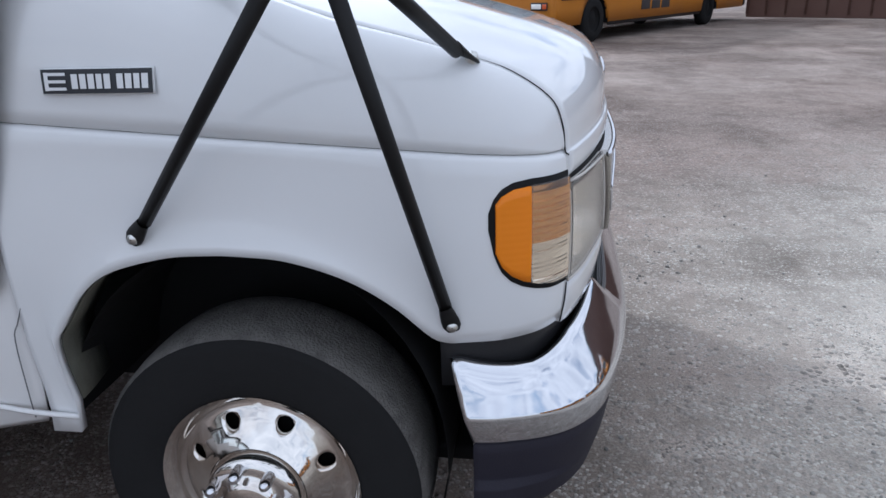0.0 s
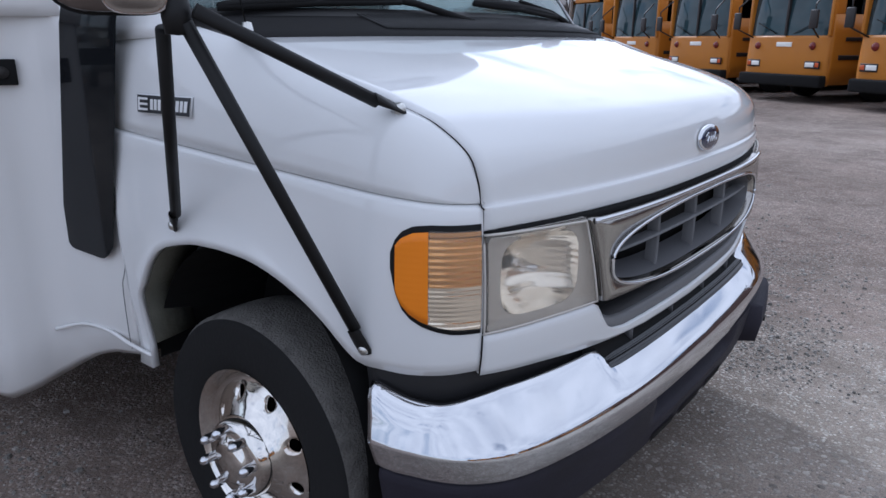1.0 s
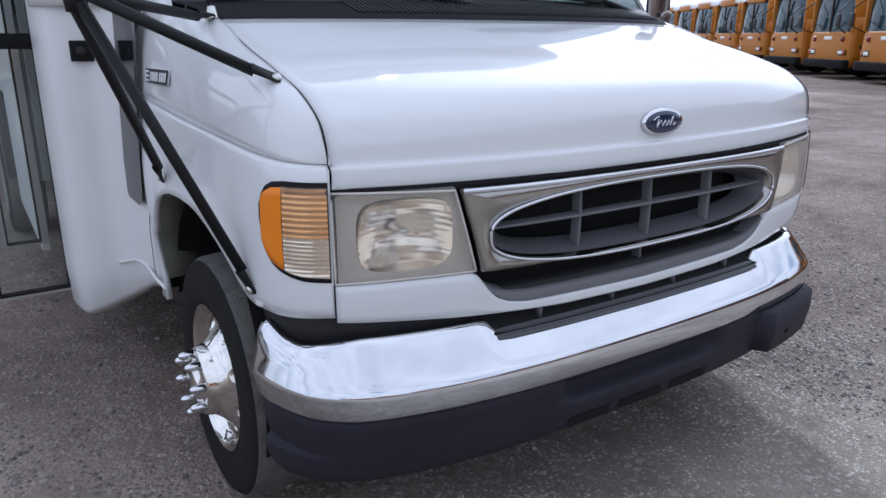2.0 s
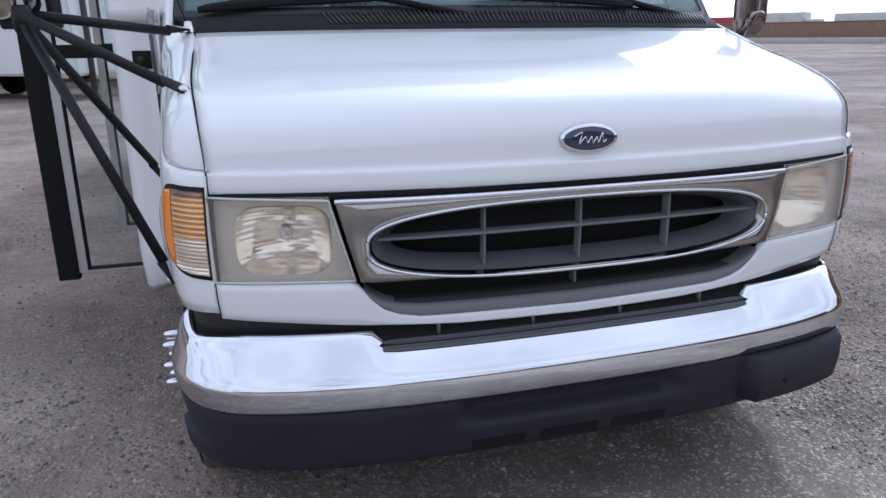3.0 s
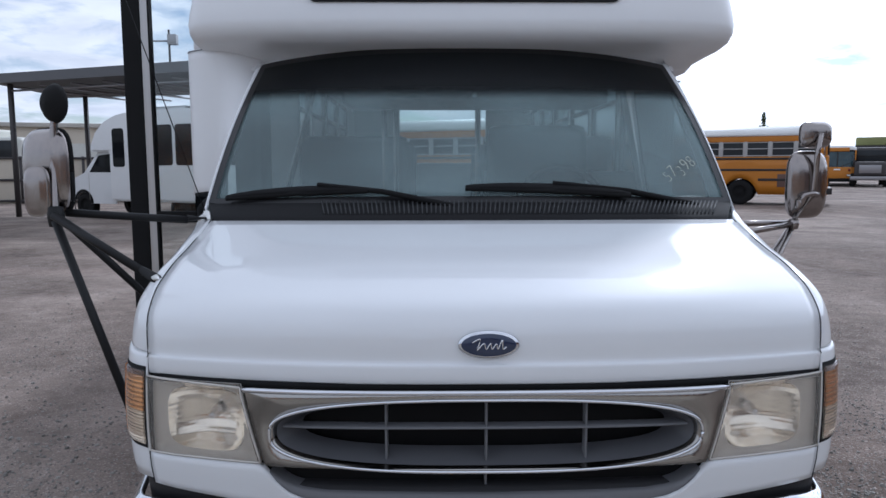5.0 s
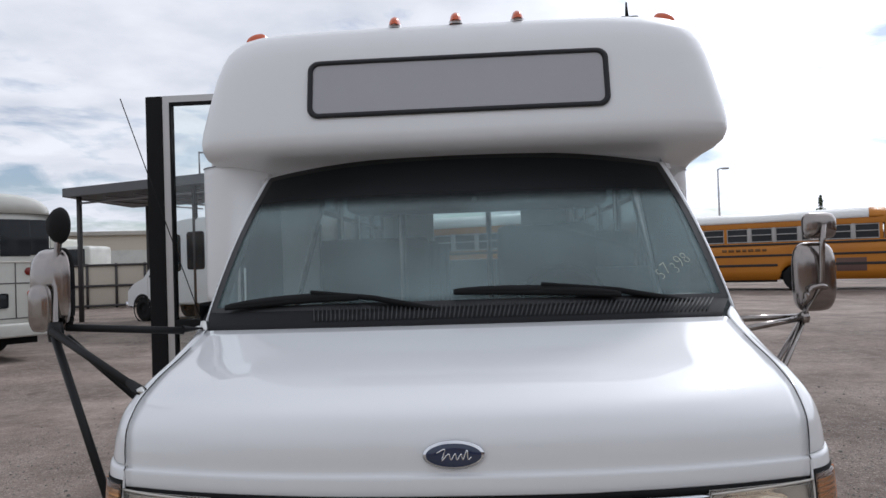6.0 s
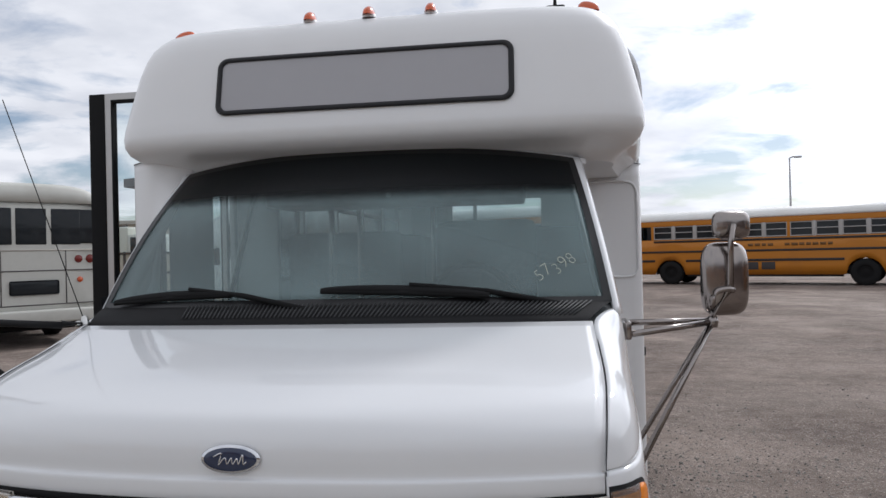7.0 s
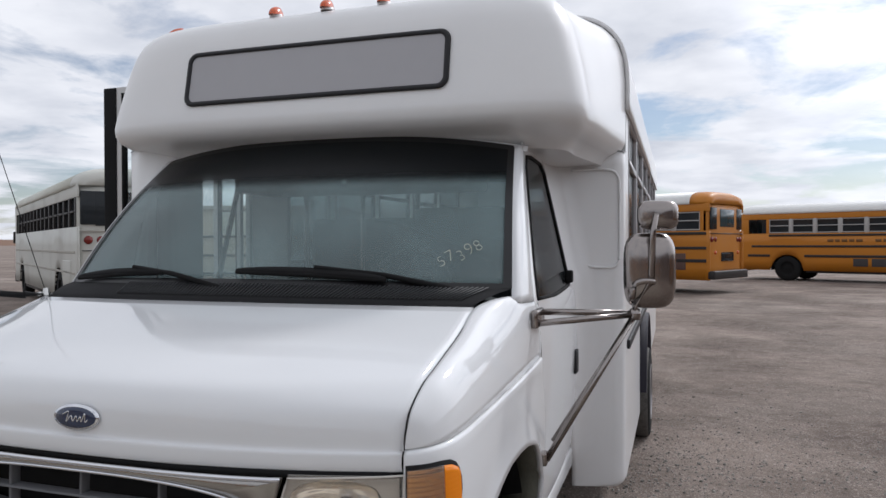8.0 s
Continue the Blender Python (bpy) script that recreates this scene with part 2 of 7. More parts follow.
M_ground = ground_material()
M_stone = material("pebble", (0.30, 0.28, 0.26), rough=0.85, var=0.35, scale=9, bump=0.4)
_nt = M_stone.node_tree
_geo, _ramp = _nt.nodes.new("ShaderNodeNewGeometry"), _nt.nodes.new("ShaderNodeValToRGB")
_ramp.color_ramp.elements[0].color, _ramp.color_ramp.elements[1].color = (0.12, 0.114, 0.105, 1), (0.33, 0.313, 0.288, 1)
_nt.links.new(_geo.outputs["Random Per Island"], _ramp.inputs[0])
_nt.links.new(_ramp.outputs[0], _nt.nodes["Principled BSDF"].inputs["Base Color"])
M_white = material("white_paint", (0.70, 0.71, 0.72), rough=0.45, var=0.015, scale=3, coat=1.0, second=(0.70, 0.70, 0.70), second_amount=0.12, second_scale=2)
M_white.node_tree.nodes["Principled BSDF"].inputs["Specular IOR Level"].default_value = 0.12
M_gel = material("white_gelcoat", (0.71, 0.71, 0.71), rough=0.32, var=0.02, scale=3, coat=0.3, second=(0.61, 0.60, 0.59), second_amount=0.15, second_scale=2.2)
M_chrome = material("chrome", (0.64, 0.65, 0.68), rough=0.07, metal=1, var=0.03, second=(0.53, 0.53, 0.54), second_amount=0.3, second_scale=6)
M_trim = material("satin_chrome", (0.36, 0.345, 0.325), rough=0.2, metal=1, var=0.04)
M_steel = material("stainless_steel", (0.29, 0.262, 0.248), rough=0.2, metal=1, var=0.05, second=(0.26, 0.24, 0.23), second_amount=0.3, second_scale=3)
M_rim = material("polished_aluminium", (0.74, 0.72, 0.69), rough=0.09, metal=1, var=0.05, second=(0.36, 0.24, 0.15), second_amount=0.45, second_scale=7)
M_alu = material("aluminium", (0.30, 0.29, 0.295), rough=0.45, metal=1, var=0.06)
M_dooralu = material("brushed_door_aluminium", (0.48, 0.47, 0.46), rough=0.4, metal=0.7, var=0.06)
M_rubber = material("tyre_rubber", (0.015, 0.015, 0.0155), rough=0.85, var=0.2, scale=14, bump=0.2, bump_scale=90)
M_rubber.node_tree.nodes["Principled BSDF"].inputs["Specular IOR Level"].default_value = 0.18
M_tread = material("dusty_tread_rubber", (0.125, 0.119, 0.111), rough=0.95, var=0.35, scale=60, bump=0.8, bump_scale=160, second=(0.055, 0.053, 0.050), second_amount=.6, second_scale=30)
M_black = material("black_plastic", (0.022, 0.022, 0.024), rough=0.5, var=0.15, bump=0.12, bump_scale=300)
M_splash = material("road_dust_on_plastic", (0.115, 0.115, 0.092), rough=0.95, var=0.3, scale=9, bump=0.3, bump_scale=60, second=(0.035, 0.036, 0.033), second_amount=.45, second_scale=7)
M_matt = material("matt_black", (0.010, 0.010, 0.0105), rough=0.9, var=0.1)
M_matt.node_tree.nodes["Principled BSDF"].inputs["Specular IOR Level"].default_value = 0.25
M_valance = material("grey_moulded_plastic", (0.021, 0.0195, 0.029), rough=0.62, var=0.12, bump=0.2, bump_scale=320, second=(0.013, 0.012, 0.014), second_amount=0.4, second_scale=5)
for _m in (M_black, M_valance):
    _m.node_tree.nodes["Principled BSDF"].inputs["Specular IOR Level"].default_value = 0.28
M_louvre = material("louvre_plastic", (0.034, 0.035, 0.037), rough=0.55, var=0.15, bump=0.1, bump_scale=300)
M_cowl = material("cowl_plastic", (0.016, 0.016, 0.017), rough=0.75, var=0.15, bump=0.1, bump_scale=300)
M_cowl.node_tree.nodes["Principled BSDF"].inputs["Specular IOR Level"].default_value = 0.15
M_grey = material("grey_plastic", (0.15, 0.152, 0.16), rough=0.5, var=0.06)
M_tube = material("black_painted_tube", (0.008, 0.008, 0.0085), rough=0.5, var=0.2)
M_tube.node_tree.nodes["Principled BSDF"].inputs["Specular IOR Level"].default_value = 0.3
M_rust_rim = material("dark_wheel_steel", (0.02, 0.018, 0.017), rough=0.7, var=0.3)
M_bolt = material("zinc_bolt", (0.6, 0.6, 0.58), rough=0.3, metal=1)
M_glass = pane_glass("clear_glass", (0.93, 0.96, 0.96))
M_wind = pane_glass("windshield_glass", (0.80, 0.87, 0.87), 0.4, 0.50)   # rough gloss, so its reflections spread into a soft veil of sky
M_tint = material("tinted_glass", (0.010, 0.011, 0.013), rough=0.05, var=0.1)
M_tint.node_tree.nodes["Principled BSDF"].inputs["Specular IOR Level"].default_value = 0.1
M_funnel = material("grille_grey_plastic", (0.085, 0.086, 0.093), rough=0.5, var=0.08, bump=0.08, bump_scale=300)
M_tintclear = pane_glass("smoked_glass", (0.38, 0.42, 0.43))
M_band = material("windshield_border", (0.008, 0.008, 0.009), rough=0.35, var=0.1)


def shade_band_material():
    """Printed tint along the top of a windshield: dense above, thinning out to clear at its foot."""
    m = material("windshield_shade_band", (0.006, 0.007, 0.008), rough=0.3, var=0.1)
    nt = m.node_tree
    N, L = nt.nodes.new, nt.links.new
    nt.nodes["Principled BSDF"].inputs["Specular IOR Level"].default_value = 0.15
    tc, sep, mr = N("ShaderNodeTexCoord"), N("ShaderNodeSeparateXYZ"), N("ShaderNodeMapRange")
    mr.interpolation_type = "SMOOTHSTEP"
    for key, v in (("From Min", 1.780), ("From Max", 1.842), ("To Min", 0.0), ("To Max", 0.97)):
        mr.inputs[key].default_value = v
    L(tc.outputs["Object"], sep.inputs[0]); L(sep.outputs["Z"], mr.inputs["Value"])
    clear, mixer = N("ShaderNodeBsdfTransparent"), N("ShaderNodeMixShader")
    L(mr.outputs[0], mixer.inputs[0]); L(clear.outputs[0], mixer.inputs[1])
    L(nt.nodes["Principled BSDF"].outputs[0], mixer.inputs[2])
    L(mixer.outputs[0], nt.nodes["Material Output"].inputs["Surface"])
    return m


M_shade = shade_band_material()


def dusty(m, color, low, high, scale):
    """Lays a thin uneven film over a glass: dust, lens haze and painted sky veil."""
    nt = m.node_tree
    N, L = nt.nodes.new, nt.links.new
    tc, n, mr = N("ShaderNodeTexCoord"), N("ShaderNodeTexNoise"), N("ShaderNodeMapRange")
    n.inputs["Scale"].default_value, n.inputs["Detail"].default_value = scale, 5
    mr.inputs["From Min"].default_value, mr.inputs["From Max"].default_value = 0.35, 0.65
    mr.inputs["To Min"].default_value, mr.inputs["To Max"].default_value = low, high
    film, mixer = N("ShaderNodeBsdfDiffuse"), N("ShaderNodeMixShader")
    film.inputs["Color"].default_value = (*color, 1)
    L(tc.outputs["Object"], n.inputs["Vector"]); L(n.outputs["Fac"], mr.inputs["Value"]); L(mr.outputs[0], mixer.inputs[0])
    under = nt.nodes["Material Output"].inputs["Surface"].links[0].from_socket
    L(under, mixer.inputs[1]); L(film.outputs[0], mixer.inputs[2])
    L(mixer.outputs[0], nt.nodes["Material Output"].inputs["Surface"])


# teal film on the windshield: dust, with the sky's reflected veil put into it
dusty(M_wind, (0.31, 0.41, 0.42), 0.12, 0.28, 2.2)
M_amber = fluted("amber_lens", (0.90, 0.26, 0.010), "Z", 0.012, rough=0.10, trans=0.16, depth=0.05)
M_clear = fluted("clear_fluted_lens", (0.95, 0.91, 0.85), "Z", 0.007, rough=0.05, trans=0.95, depth=0.10)
M_lens = fluted("headlight_lens", (0.94, 0.91, 0.86), "X", 0.004, rough=0.12, depth=0.05, trans=0.97)
dusty(M_lens, (0.62, 0.57, 0.50), 0.04, 0.10, 9.0)
M_bezel = material("headlight_bezel", (0.55, 0.52, 0.48), rough=0.45, var=0.05)
M_reflector = fluted("reflector", (0.95, 0.91, 0.84), "Z", 0.014, rough=0.12, trans=0.0, depth=0.14)
M_reflector.node_tree.nodes["Principled BSDF"].inputs["Metallic"].default_value = 1.0
M_pad = material("dark_rubber_step", (0.060, 0.062, 0.067), rough=0.36, var=0.2, bump=0.1, bump_scale=200)
M_amberback = fluted("marker_reflector_back", (0.72, 0.40, 0.17), "Z", 0.012, rough=0.18, trans=0.0, depth=0.16)
M_silverback = fluted("marker_reflector_bright", (0.86, 0.79, 0.68), "Z", 0.009, rough=0.12, trans=0.0, depth=0.14)
M_silverback.node_tree.nodes["Principled BSDF"].inputs["Metallic"].default_value = 1.0
M_amberback.node_tree.nodes["Principled BSDF"].inputs["Metallic"].default_value = 1.0
M_red = material("red_lens", (0.16, 0.016, 0.012), rough=0.2, var=0.1)
M_roofamber = material("red_amber_lens", (0.55, 0.09, 0.02), rough=0.2, var=0.15, coat=0.5)
M_blue = material("badge_blue", (0.012, 0.022, 0.06), rough=0.2, coat=0.6)
M_decalw = material("decal_white", (0.7, 0.71, 0.72), rough=0.4)
M_decalk = material("decal_black", (0.015, 0.017, 0.022), rough=0.35)
M_sign = material("grey_sign_panel", (0.36, 0.355, 0.37), rough=0.4, var=0.03, bump=0.1, bump_scale=500)
M_chalk = material("yellow_chalk", (0.52, 0.52, 0.42), rough=0.9)
M_dash = material("grey_dashboard", (0.07, 0.08, 0.084), rough=0.7, var=0.1)
M_seat = material("grey_seat_cloth", (0.030, 0.034, 0.036), rough=0.9, var=0.2, scale=40)
M_inner = material("interior_panel", (0.36, 0.37, 0.37), rough=0.6, var=0.06)
M_floor = material("bus_floor", (0.06, 0.06, 0.065), rough=0.7, var=0.2)


# ---------------------------------------------------------------- mesh helpers
def thing(name, label, category, group="", kind="", at=(0, 0, 0)):
    ob = new(name)
    ob.empty_display_size = 0.2
    ob.matrix_basis = Matrix.Translation(at)
    return tagged(ob, label, category, group, kind)


def part(name, bm, mat, parent=None, label="", smooth=True, solid=0.0, at=None):
    """Links a bmesh as one mesh object under a thing or a part."""
    me = bpy.data.meshes.new(name)
    bm.to_mesh(me)
    bm.free()
    for mm in (mat if isinstance(mat, (list, tuple)) else [mat]):
        me.materials.append(mm)
    if smooth:
        me.shade_smooth()
    ob = new(name, me)
    if parent is not None:
        ob.parent = parent
    if at is not None:
        ob.matrix_basis = at
    if label:
        tagged(ob, label)
    if solid:
        md = ob.modifiers.new("thickness", "SOLIDIFY")
        md.thickness, md.offset = solid, -1
    return ob


def grid(rows, flip=False, bm=None, closed=False):
    """Quads over a table of points."""
    bm = bm or bmesh.new()
    vs = [[bm.verts.new(p) for p in r] for r in rows]
    for a, b in zip(vs, vs[1:]):
        n = len(a)
        for i in range(n if closed else n - 1):
            j = (i + 1) % n
            q = (a[i], a[j], b[j], b[i])
            q = q[::-1] if flip else q
            try:
                bm.faces.new(q)
            except ValueError:
                pass
    return bm


def box(x0, x1, y0, y1, z0, z1, bevel=0.0, bm=None, seg=2):
    tmp = bmesh.new()
    bmesh.ops.create_cube(tmp, size=1)
    bmesh.ops.transform(tmp, matrix=Matrix.Translation(((x0 + x1) / 2, (y0 + y1) / 2, (z0 + z1) / 2)) @ Matrix.Diagonal((x1 - x0, y1 - y0, z1 - z0, 1)), verts=tmp.verts)
    if bevel:
        bmesh.ops.bevel(tmp, geom=tmp.edges[:], offset=bevel, segments=seg, affect="EDGES", profile=0.6)
    return merge(bm, tmp)


def merge(bm, tmp):
    if bm is None:
        return tmp
    me = bpy.data.meshes.new("tmp")
    tmp.to_mesh(me)
    bm.from_mesh(me)
    tmp.free()
    bpy.data.meshes.remove(me)
    return bm


def spline(pts, n):
    """n points along a smooth curve through pts (Catmull-Rom)."""
    P = [Vector(p) for p in pts]
    P = [P[0] * 2 - P[1]] + P + [P[-1] * 2 - P[-2]]
    out, m = [], len(P) - 3
    for k in range(n):
        f = k / (n - 1) * m
        i = min(int(f), m - 1)
        t = f - i
        a, b, c, d = P[i:i + 4]
        out.append(0.5 * ((2 * b) + (c - a) * t + (2 * a - 5 * b + 4 * c - d) * t * t + (3 * b - a - 3 * c + d) * t ** 3))
    return out


def tube(pts, r, sides=10, bm=None, r1=None):
    """A round bar along pts, closed at both ends."""
    P = [Vector(p) for p in pts]
    rows, up = [], Vector((0, 0, 1))
    for i, p in enumerate(P):
        d = (P[min(i + 1, len(P) - 1)] - P[max(i - 1, 0)]).normalized()
        a = d.cross(up if abs(d.z) < 0.95 else Vector((1, 0, 0))).normalized()
        b = a.cross(d)
        rr = r if r1 is None else r + (r1 - r) * i / (len(P) - 1)
        rows.append([p + rr * (math.cos(2 * math.pi * k / sides) * a + math.sin(2 * math.pi * k / sides) * b) for k in range(sides)])
    tmp = grid(rows, closed=True)
    tmp.verts.ensure_lookup_table()
    n = len(rows)
    tmp.faces.new([tmp.verts[k] for k in range(sides)])
    tmp.faces.new([tmp.verts[(n - 1) * sides + k] for k in reversed(range(sides))])
    bmesh.ops.recalc_face_normals(tmp, faces=tmp.faces)
    return merge(bm, tmp)


def lathe(profile, n=48, axis="X", bm=None, sweep=2 * math.pi):
    """Turns (radius, offset) pairs about an axis."""
    rows = []
    for r, o in profile:
        row = []
        for k in range(n):
            a = sweep * k / n
            c, s = r * math.cos(a), r * math.sin(a)
            row.append({"X": (o, c, s), "Y": (c, o, s), "Z": (c, s, o)}[axis])
        rows.append(row)
    tmp = grid(rows, closed=True)
    bmesh.ops.recalc_face_normals(tmp, faces=tmp.faces)
    return merge(bm, tmp)


def plate(outline, axis, at, thick, bm=None, bevel=0.0):
    """A flat plate with the given outline; axis is the way it is thick in."""
    tmp = bmesh.new()

    def place(p, o):
        a, b = p
        return {"X": (o, a, b), "Y": (a, o, b), "Z": (a, b, o)}[axis]
    v = [tmp.verts.new(place(p, at)) for p in outline]
    f = tmp.faces.new(v)
    ex = bmesh.ops.extrude_face_region(tmp, geom=[f])
    d = {"X": (thick, 0, 0), "Y": (0, thick, 0), "Z": (0, 0, thick)}[axis]
    bmesh.ops.translate(tmp, vec=d, verts=[e for e in ex["geom"] if isinstance(e, bmesh.types.BMVert)])
    bmesh.ops.recalc_face_normals(tmp, faces=tmp.faces)
    if bevel:
        bmesh.ops.bevel(tmp, geom=tmp.edges[:], offset=bevel, segments=2, affect="EDGES")
    return merge(bm, tmp)


def rounded(x0, x1, z0, z1, r, n=6):
    out = []
    for cx, cz, a0 in ((x1 - r, z1 - r, 0), (x0 + r, z1 - r, 90), (x0 + r, z0 + r, 180), (x1 - r, z0 + r, 270)):
        for k in range(n + 1):
            a = radians(a0 + 90 * k / n)
            out.append((cx + r * math.cos(a), cz + r * math.sin(a)))
    return out


def ring_plate(outer, inner, axis, at, thick, bm=None):
    """A flat frame between two outlines with equal point counts."""
    def place(p, o):
        a, b = p
        return {"X": (o, a, b), "Y": (a, o, b), "Z": (a, b, o)}[axis]
    rows = [[place(p, at) for p in outer], [place(p, at + thick) for p in outer], [place(p, at + thick) for p in inner],
            [place(p, at) for p in inner], [place(p, at) for p in outer]]
    tmp = grid(rows, closed=True)
    bmesh.ops.remove_doubles(tmp, verts=tmp.verts, dist=1e-5)
    bmesh.ops.recalc_face_normals(tmp, faces=tmp.faces)
    return merge(bm, tmp)


def lerp(a, b, t):
    return a + (b - a) * t


def table(v, xs, ys):
    return float(np.interp(v, xs, ys))


# ---------------------------------------------------------------- ground
def build_ground():
    bm = bmesh.new()
    xs = sorted({*np.linspace(-12, 12, 49).round(3), *np.linspace(-60, 60, 41).round(3), -2500, -600, -150, 150, 600, 2500})
    rows = []
    for y in xs:
        rows.append([(x, y, 0.012 * noise.noise((x * 0.35, y * 0.35, 0)) if max(abs(x), abs(y)) < 60 else 0) for x in xs])
    g = part("ground", grid(rows), M_ground)
    tagged(g, "dusty grey-brown gravel yard with worn wheel tracks", "ground", kind="structure")
    rnd = random.Random(5)
    verts, faces = [], []
    for n in range(52000):
        x, y = rnd.uniform(-4.5, 6.5), rnd.uniform(-3.0, 7.0)
        if n % 5 < 2:
            x, y = rnd.triangular(0.7, 4.2, 1.2), rnd.triangular(-1.2, 5.0, 1.0)
        elif n % 5 < 4:
            x, y = rnd.triangular(-5.0, 1.6, -1.6), rnd.triangular(-3.5, 6.0, 0.8)
        if (abs(x) < 1.0 and y > -.75 and rnd.random() < .75) or (y < -.2 and rnd.random() < .8):
            continue
        if noise.noise((x * 1.1, y * 1.1, 4)) + rnd.uniform(-.5, .5) < -.1:
            continue
        r = rnd.choice((0.003, 0.004, 0.004, 0.005, 0.006, 0.007, 0.009)) if rnd.random() < .95 else rnd.uniform(.009, .015)
        z = 0.012 * noise.noise((x * 0.35, y * 0.35, 0))
        a, o, h = rnd.uniform(0, 6.28), len(verts), r * rnd.uniform(.55, 1.0)
        ring = [(r * rnd.uniform(.75, 1.3) * math.cos(a + k * 1.257), r * rnd.uniform(.7, 1.2) * math.sin(a + k * 1.257)) for k in range(5)]
        verts += [(x + p, y + q, z - 0.003) for p, q in ring]
        verts += [(x + p * .62 + rnd.uniform(-.2, .2) * r, y + q * .62, z + h * rnd.uniform(.75, 1)) for p, q in ring]
        faces += [(o + k, o + (k + 1) % 5, o + 5 + (k + 1) % 5, o + 5 + k) for k in range(5)] + [(o + 5, o + 6, o + 7, o + 8, o + 9)]
    me = bpy.data.meshes.new("gravel")
    me.from_pydata(verts, [], faces)
    bm = bmesh.new()
    bm.from_mesh(me)
    tagged(part("gravel", bm, M_stone, smooth=False), "loose grey pebbles scattered on the dirt", "gravel", kind="stuff")


build_ground()


# ---------------------------------------------------------------- the white shuttle bus
BUS = thing("shuttle_bus", "white cutaway shuttle bus with chrome bumper and open folding door", "bus")

# plan of the nose below the bonnet, from the middle round the corner to the end of the wing
PLAN = spline([(0, -.030, 0), (.15, -.029, 0), (.3, -.025, 0), (.45, -.014, 0), (.585, .007, 0), (.72, .040, 0), (.80, .064, 0), (.855, .088, 0),
               (.90, .118, 0), (.93, .160, 0), (.95, .22, 0), (.962, .30, 0), (.972, .42, 0), (.984, .60, 0), (.995, .80, 0), (1.003, 1.0, 0), (1.006, 1.12, 0)], 240)
ARC = [0.0]
for _a, _b in zip(PLAN, PLAN[1:]):
    ARC.append(ARC[-1] + (_b - _a).length)
PX, PY = [p.x for p in PLAN], [p.y for p in PLAN]


def plan(u):
    """Point and outward normal of the nose's plan at arc length u."""
    x, y = table(u, ARC, PX), table(u, ARC, PY)
    x2, y2 = table(u + .004, ARC, PX), table(u + .004, ARC, PY)
    x1, y1 = table(u - .004, ARC, PX), table(u - .004, ARC, PY)
    t = Vector((x2 - x1, y2 - y1)).normalized()
    return Vector((x, y)), Vector((t.y, -t.x))


def u_of_x(x):
    return table(x, PX, ARC)


def u_of_y(y):
    return table(y, PY, ARC)


U_HOOD, U_END = u_of_x(.855), ARC[-1]


def nose(u, z, out=0.0, side=1):
    """Point of the lower bodywork at arc length u and height z."""
    p, n = plan(abs(u))
    k = min(1.0, max(0.0, (z - .70) / .36))
    bulge = .010 * math.sin(math.pi * k) - .012 * max(0, (.76 - z) / .06) * .5
    q = p + n * (bulge + out)
    s = side if u >= 0 else -side
    return Vector((wide(q.x * s), q.y, z))


def belt(u):
    p, _ = plan(u)
    return 1.053 + .075 * max(0, p.y - .09)


def skin(u0, u1, zlo, zhi, nu, nz, out, side=1, rim=0.0):
    """A patch of the nose between two arc lengths; zlo and zhi give its edges. rim: how deep its edge turns in."""
    rows = []
    for i in range(nu + 1):
        u = lerp(u0, u1, i / nu)
        a, b = zlo(u), zhi(u)
        col = [nose(u, lerp(a, b, j / nz), out, side) for j in range(nz + 1)]
        if rim:
            col = [nose(u, a, out - rim, side)] + col + [nose(u, b, out - rim, side)]
        rows.append(col)
    if rim:
        first = [nose(u0, p.z, out - rim, side) for p in rows[0]]
        last = [nose(u1, p.z, out - rim, side) for p in rows[-1]]
        rows = [first] + rows + [last]
    return grid(rows, flip=side > 0)


# bonnet: the middle's and the edge's profiles from the lip to the rear
HC = spline([(0, -.032, 1.005), (0, -.037, 1.022), (0, -.036, 1.050), (0, -.027, 1.060), (0, -.027, 1.105), (0, -.016, 1.15), (0, .018, 1.192), (0, .09, 1.226), (0, .2, 1.262), (0, .38, 1.308), (0, .585, 1.354)], 46)
HE = spline([(.853, .085, 1.005), (.853, .081, 1.022), (.853, .082, 1.047), (.853, .089, 1.056), (.856, .095, 1.102), (.860, .117, 1.15), (.866, .185, 1.197), (.871, .26, 1.224), (.873, .36, 1.254), (.871, .5, 1.290), (.866, .680, 1.348)], 46)


def wide(x):
    """The driver's half of the nose stands out a little more than the other half."""
    return x + (.014 * min(1, max(0, (x - .58) / .25)) if x > 0 else 0)


